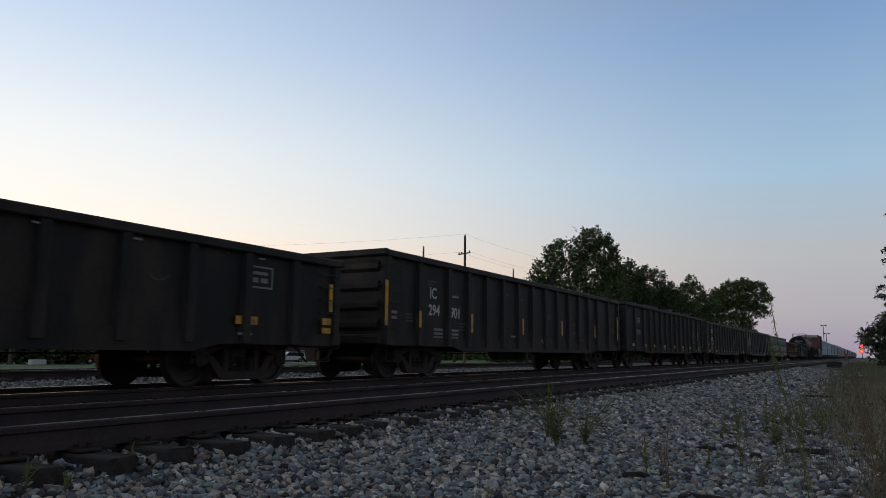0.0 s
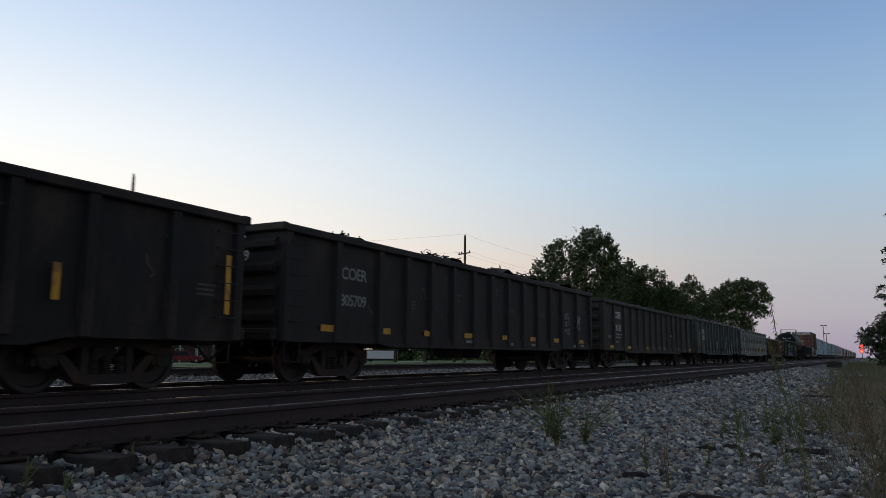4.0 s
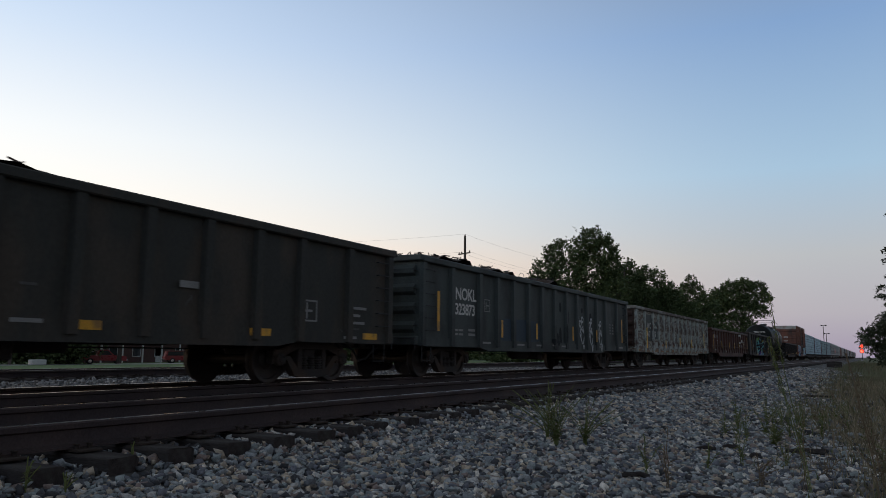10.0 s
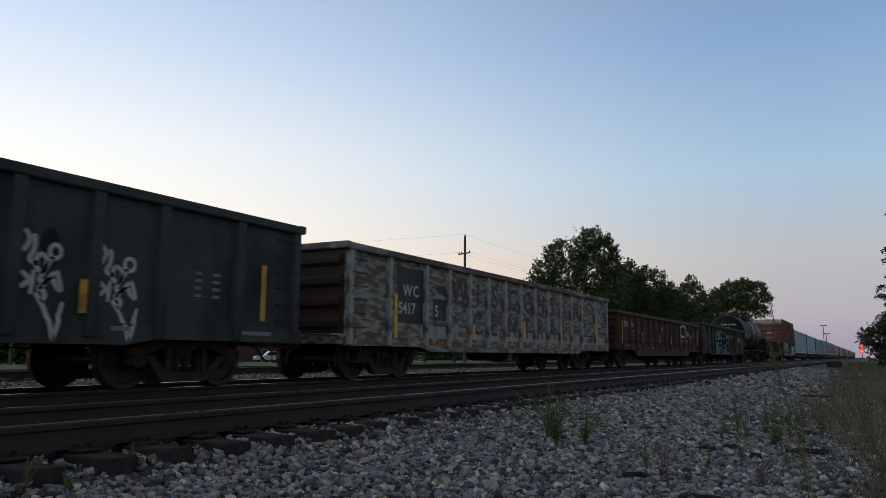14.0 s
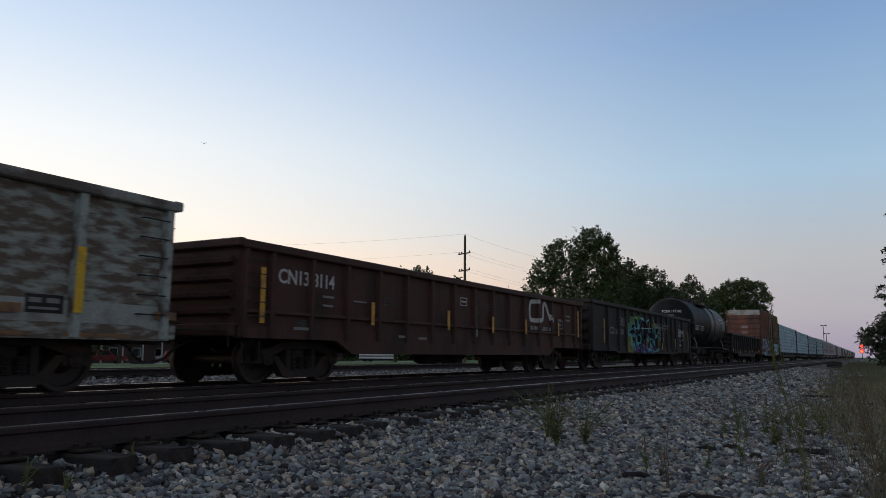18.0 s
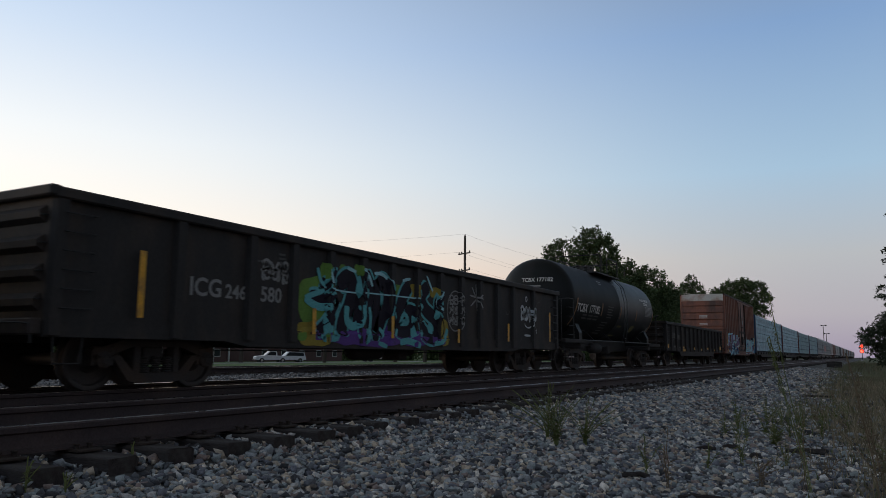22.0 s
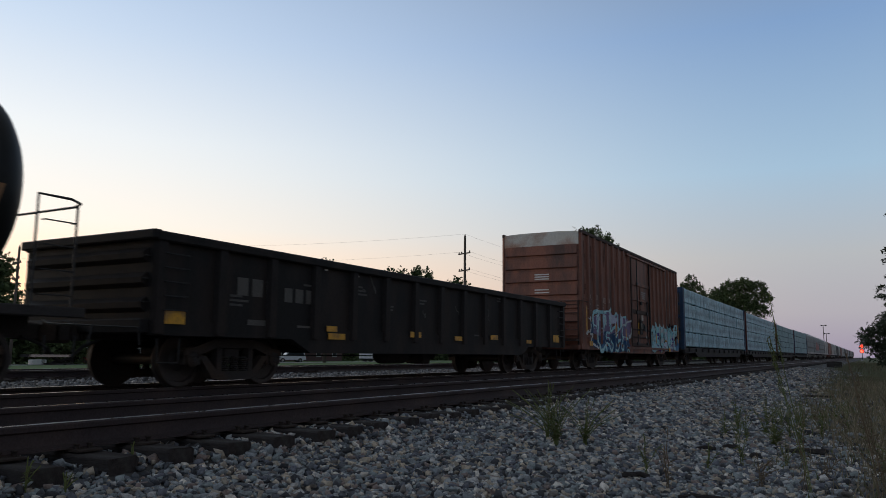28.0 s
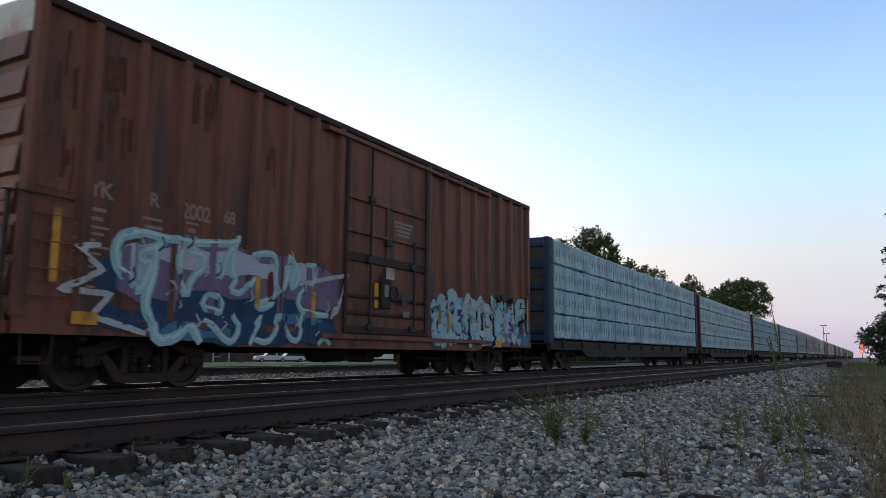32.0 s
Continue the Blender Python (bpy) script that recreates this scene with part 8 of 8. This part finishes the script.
def building(name, label, x, y0, y1, h, wall, roof, win, posts=False, depth=9.0):
    z0 = ground_z(x, y0)
    b = thing(name, label, "building", at=(x, (y0 + y1) / 2, z0))
    L = (y1 - y0) / 2
    part("wall", Shape().box(-depth, 0, -L, L, 0, h), wall, b)
    part("roof", Shape().prism([(-depth - 0.5, h), (0.9, h), (0.9, h + 0.15), (-depth / 2, h + 1.8), (-depth - 0.5, h + 0.15)], "y", -L - 0.5, L + 0.5), roof, b)
    for k in range(win):
        y = -L + 2 * L * (k + 0.5) / win
        w = part("window", Shape().box(0.0, 0.05, y - 0.75, y + 0.75, 0.9, 2.2, c=0.01), M["siding"], b)
        part("pane", Shape().box(0.045, 0.06, y - 0.65, y + 0.65, 1.0, 2.1), M["glass"], w)
    part("door", Shape().box(0.0, 0.06, -0.5, 0.5, 0.05, 2.1), M["siding"], b)
    if posts:
        for k in range(9):
            y = -L + 2 * L * k / 8
            part("porch_post", Shape().box(0.65, 0.85, y - 0.1, y + 0.1, 0, h), M["siding"], b)
    return b


building("brick_building", "low red brick building with white porch posts", -95.0, 66, 94, 3.2, M["brick"], M["roofing"], 7, True)
building("house", "small pale house behind the lawn", -92.0, 36, 48, 3.0, M["concrete"], M["roofing"], 3)
building("shop", "dark low shop building", -96.0, 102, 128, 3.4, M["brick"], M["roofing"], 5)


def box_trailer(x, y, turn):
    t = thing("box_trailer", "long white box trailer parked on the lot", "trailer", at=(x, y, ground_z(x, y)))
    t.rotation_euler = (0, 0, radians(turn))
    part("box_body", Shape().box(-1.2, 1.2, -3.2, 3.2, 0.55, 2.0, c=0.03), M["carwhite"], t)
    part("chassis", Shape().box(-1.0, 1.0, -3.1, 3.1, 0.40, 0.55), M["dark"], t)
    for sx in (1, -1):
        for y1 in (-2.2, -1.3):
            part("wheel", Shape().lathe([(-0.1, 0.25), (-0.1, 0.38), (0.1, 0.38), (0.1, 0.25)], "x", (sx * 1.05, y1, 0.38), 14), M["tyre"], t)


box_trailer(-73.0, 107.5, -52)
road = new("road", Shape().prism([(-85.0, ground_z(-85) - 0.1), (-72.0, ground_z(-72.0) - 0.1), (-72.0, ground_z(-72.0) + 0.02), (-85.0, ground_z(-85) + 0.02)], "y", -40, 180).mesh("road", [M["asphalt"]]))
tagged(road, "grey asphalt street and parking strip", "road", kind="structure")
kerb = thing("kerb", "broken white concrete kerb along the street", "kerb", kind="structure")
for a, b in ((20, 44), (52, 57), (57.2, 66), (67.5, 82), (84, 120)):
    part("kerb_stone", Shape().box(-71.9, -69.8, a, b, -1.25, -0.97, c=0.02), M["concrete"], kerb)
ut = thing("utility_box", "small white utility box on the lawn", "utility box", at=(-72.8, 46.5, ground_z(-72.8, 46.5)))
part("housing", Shape().box(-0.4, 0.4, -0.75, 0.75, 0, 0.55, c=0.06), M["siding"], ut)


bw = thing("block_wall", "low grey concrete block wall by the lawn", "wall", at=(-85.4, 57.7, ground_z(-85.4, 57.7)))
bw.rotation_euler = (0, 0, radians(-30))
part("wall_body", Shape().box(-0.15, 0.15, -2.2, 2.2, -0.1, 1.3, c=0.01), M["concrete"], bw)
part("coping", Shape().box(-0.2, 0.2, -2.25, 2.25, 1.3, 1.4, c=0.02), M["concrete"], bw)


# ---------- weeds and grass by the track ----------
def grass_stuff(name, label, x0, x1, y0, y1, count, hgt, seed, keep=None, material=None):
    g = np.random.default_rng(seed)
    xs, ys = g.uniform(x0, x1, count), g.uniform(y0, y1, count)
    ok = np.array([keep(x, y, u) for x, y, u in zip(xs, ys, g.random(count))]) if keep else np.ones(count, bool)
    xs, ys = xs[ok], ys[ok]
    n = len(xs)
    zs = np.array([ground_z(x, y) for x, y in zip(xs, ys)]) - 0.02
    a = g.uniform(0, 6.283, n)
    hh = hgt * g.lognormal(-0.1, 0.4, n)
    lean = hh * g.uniform(0.05, 0.6, n)
    b = g.uniform(0, 6.283, n)
    w = g.uniform(0.003, 0.007, n) * (1 + hgt)
    base = np.stack([xs, ys, zs], 1)
    side = np.stack([np.cos(a), np.sin(a), np.zeros(n)], 1) * w[:, None]
    off = np.stack([np.cos(b) * lean, np.sin(b) * lean, hh], 1)
    mid = off * np.array([0.35, 0.35, 0.6])
    V = np.stack([base - side, base + side, base + mid + side * 0.7, base + off, base + mid - side * 0.7], 1)
    F = np.arange(n * 5).reshape(n, 5)
    ob = new(name, fast_mesh(name, V.reshape(-1, 3), F, material or M["grass"]))
    return tagged(ob, label, "grass", kind="stuff")


def grassy(x, y, u):
    return u < min(1.0, max(0.0, 0.35 + (x - verge(y)) / 1.1 + 0.8 * noise.noise((x * 0.9, y * 0.45, 5.0))))


M["tan"] = mat("dry_tan_grass", (0.2, 0.17, 0.11), 0.8, var=0.25, bump=0.0, by="island", stops=[(0, (0.34, 0.27, 0.18)), (0.4, (0.26, 0.21, 0.13)), (0.75, (0.19, 0.16, 0.09))])
grass_stuff("grass", "short dry and green grass among the stones", -1.8, 1.8, 4.5, 14.0, 16000, 0.075, 61, grassy)
grass_stuff("grass", "short grass about the tripod", -2.0, 5.0, -9.0, 4.5, 8000, 0.085, 65, grassy)
grass_stuff("grass", "rough dry and green grass", -2.6, 6.0, 14.0, 45.0, 30000, 0.13, 62, grassy)
grass_stuff("grass", "rough grass further along the line", -2.4, 16.0, 45.0, 140.0, 26000, 0.28, 63, grassy)
grass_stuff("grass", "dry tan grass beside the line", -1.6, 2.0, 5.0, 16.0, 14000, 0.11, 66, lambda x, y, u: u < (x - verge(y) + 0.1) * 0.8, M["tan"])
grass_stuff("grass", "dry tan grass beside the line", -2.2, 3.5, 16.0, 34.0, 12000, 0.16, 67, lambda x, y, u: u < (x - verge(y)) * 0.6, M["tan"])
grass_stuff("grass", "mown lawn beyond the siding", -32, -20.6, 8.0, 60.0, 22000, 0.10, 64, None, M["lawn"])


def weed(label, x, y, h, stems, seed, leafy=True, dry=False, spread=0.25, leaf=0.05, lean=(0, 0), low=0.15, droop=0.0, dense=60, thick=0.0035):
    z0 = ground_z(x, y)
    w = thing("weed", label, "weed", "weeds by the track", at=(x, y, z0))
    r = random.Random(seed)
    for i in range(stems):
        a = r.uniform(0, 6.28)
        hh = h * r.uniform(0.55, 1.0) if i else h
        k = spread * r.uniform(0.2, 1.0) * (1 if i else 0.2)
        pts = [(0.02 * math.cos(a), 0.02 * math.sin(a), -0.03)]
        for j in range(1, 6):
            u = j / 5
            pts.append((k * u * u * math.cos(a) + lean[0] * u + r.uniform(-0.01, 0.01), k * u * u * math.sin(a) + lean[1] * u, hh * u))
        part("stem", Shape().path(pts, thick, 4), M["dryweed"] if dry else M["weed"], w)
        s = Shape()
        for j in range(int(hh * (dense if leafy else 40))):
            u = low + (0.999 - low) * r.random()
            q, q2 = pts[int(u * 5)], pts[int(u * 5) + 1]
            o = Vector(q).lerp(Vector(q2), u * 5 - int(u * 5))
            b = r.uniform(0, 6.28)
            l = leaf * r.uniform(0.5, 1.5) * (1.25 - 0.6 * u)
            d = Vector((math.cos(b), math.sin(b), r.uniform(-0.1, 0.9) - droop)) * l
            n = Vector((-math.sin(b), math.cos(b), 0)) * l * 0.13
            s.add([o, o + d * 0.45 + n, o + d + Vector((0, 0, -0.3 * l)), o + d * 0.45 - n], [(0, 1, 2, 3)])
        part("foliage", s, M["dryweed"] if dry else M["weed"], w)


weed("bushy green weed growing out of the ballast", -2.74, 7.2, 0.58, 22, 81, leaf=0.05, spread=0.62, dense=45)
weed("bushy green weed growing out of the ballast", -2.55, 7.5, 0.50, 16, 82, leaf=0.045, spread=0.5, dense=42)
weed("bushy green weed growing out of the ballast", -2.95, 7.5, 0.62, 12, 80, leaf=0.045, spread=0.5, dense=36)
weed("tall dry brown weed stalk", 0.04, 6.43, 1.06, 1, 83, dry=True, spread=0.1, leaf=0.035, lean=(-0.16, 0), dense=150, thick=0.006)
weed("dry brown weed stalks with brittle twigs", 0.07, 6.6, 0.9, 4, 84, leafy=False, dry=True, spread=0.22, lean=(-0.14, 0))
weed("thin dry weed in the gravel", -1.33, 5.75, 0.46, 4, 85, leafy=False, dry=True, spread=0.12)
weed("tall leafy weed with drooping top leaves", -0.41, 6.30, 1.50, 3, 86, leaf=0.032, spread=0.10, lean=(-0.23, 0), low=0.66, droop=1.0, dense=60)
weed("thin dry weed in the gravel", -0.47, 6.5, 0.62, 3, 87, leafy=False, dry=True)
weed("small weed between the ties", -4.12, 2.62, 0.20, 4, 88, leaf=0.035, spread=0.10)
weed("small weed between the ties", -4.25, 3.42, 0.18, 3, 89, leaf=0.03, spread=0.06)
weed("small weed by a tie end", -4.00, 2.78, 0.13, 4, 90, leaf=0.03, spread=0.08)
r_w = random.Random(99)
for i, (x, y) in enumerate(((-1.55, 9.7), (-1.42, 9.9), (-1.30, 9.6), (-1.18, 10.4), (-1.02, 9.8), (-0.88, 10.2), (-0.72, 9.6), (-1.62, 11.2), (-1.10, 11.6), (-0.80, 11.2), (-0.95, 12.4), (-0.55, 10.6), (-1.35, 12.2))):
    weed("feathery green weed in the gravel", x, y, r_w.uniform(0.30, 0.50), 6, 200 + i, leaf=0.05, spread=0.16)
weed("leafy clump of weed in the gravel", -0.95, 9.2, 0.22, 14, 240, leaf=0.06, spread=0.25, low=0.05)
for i, (x, y) in enumerate(((-1.25, 6.9), (-1.05, 7.4), (-0.78, 6.4), (-0.70, 7.6), (-1.60, 6.2), (-0.35, 7.2))):
    weed("low scattered weed in the gravel", x, y, r_w.uniform(0.18, 0.40), 5, 260 + i, leaf=0.045, spread=0.16, dry=i % 3 == 2)
for i in range(30):
    x, y = r_w.uniform(-0.7, 2.0), r_w.uniform(8.5, 26)
    weed("thin scattered weed in dry grass", x, y, r_w.uniform(0.2, 0.5), 3, 100 + i, leafy=i % 2 == 0, dry=i % 3 == 0, leaf=0.05)


tb = thing("timber_stack", "dark weathered timber stack lying by the track", "timber stack", at=(-2.6, 75, ground_z(-2.6, 75)))
for k in range(3):
    part("timber", Shape().box(-0.60, 0.60, -0.4 + 0.27 * k, -0.15 + 0.27 * k, 0.0, 0.5, c=0.02), M["tie"], tb)
def driftwood(x, y, turn, l, r, label):
    q = random.Random(int(x * 100) + int(y * 10))
    pts = [(-l + 2 * l * k / 6, q.uniform(-0.12, 0.12) * l, r * (0.7 + 0.8 * math.sin(math.pi * k / 6)) + q.uniform(-0.2, 0.3) * r) for k in range(7)]
    s = Shape().path(pts, r, 7)
    d = part("driftwood", s, M["tie"], at=(x, y, ground_z(x, y) + 0.01))
    d.rotation_euler = (0, 0, radians(turn))
    tagged(d, label, "wood scrap", "wood scraps in the gravel")


driftwood(-1.52, 8.25, 35, 0.11, 0.018, "short rotten wood scrap lying in the gravel")
driftwood(-1.33, 8.60, 20, 0.07, 0.022, "short rotten wood scrap lying in the gravel")
driftwood(-0.62, 8.75, 25, 0.19, 0.026, "dark rotten root lying in the gravel")
driftwood(-0.50, 8.95, 48, 0.12, 0.022, "dark rotten root lying in the gravel")
driftwood(-1.62, 5.95, 25, 0.10, 0.020, "dark wood chunk half sunk in the stones")
driftwood(-1.05, 5.50, 15, 0.15, 0.018, "dark wood chunk half sunk in the stones")
driftwood(-1.15, 20.5, 25, 0.40, 0.022, "grey weathered stick lying by the ballast")
driftwood(-1.02, 8.05, 60, 0.05, 0.022, "reddish rotten wood scrap in the gravel")


# ---------- a bird flying over ----------
bird = thing("bird", "small dark bird flying overhead", "bird", at=(0, 0, 12.5))
part("body", Shape().lathe([(-0.06, 0.004), (-0.04, 0.013), (0.0, 0.018), (0.035, 0.015), (0.05, 0.012), (0.065, 0.004)], "y", (0, 0, 0), 10), M["dark"], bird, smooth=True)
part("tail", Shape().prism([(-0.007, -0.055), (0.007, -0.055), (0.02, -0.105), (-0.02, -0.105)], "z", -0.004, 0.004), M["dark"], bird)
for sx in (1, -1):
    w = Shape().prism([(0.0, -0.022), (0.0, 0.033), (sx * 0.075, 0.038), (sx * 0.145, -0.011), (sx * 0.07, -0.016)], "z", -0.004, 0.004)
    part("wing", w, M["dark"], bird, at=(sx * 0.01, 0, 0.006)).rotation_euler = (0, -sx * 0.3, 0)


# ---------- what moves ----------
def motions():
    times = [float(t) for t in range(0, 33, 2)]
    for ob, y in ROLLING:
        walk(ob, [(t, pose(TRAIN_X, y - travelled(t), TRAIN_Z)) for t in times])
    turns = [0.1 * i for i in range(321)]
    for ws, a in WHEELS:
        walk(ws, [(t, pose(0, a, R_WHEEL, math.degrees(travelled(t) / R_WHEEL))) for t in turns])
    walk(bird, [(t, pose(x, y, 12.5, 0, 0, -134)) for t, x, y in ((0.0, -224.0, 232.0), (8.0, -139.0, 142.0), (16.9, -44.7, 42.8), (18.1, -32.1, 29.2), (19.3, -20.9, 18.6), (25.0, 32.0, -31.0), (32.0, 97.0, -93.0))])


motions()
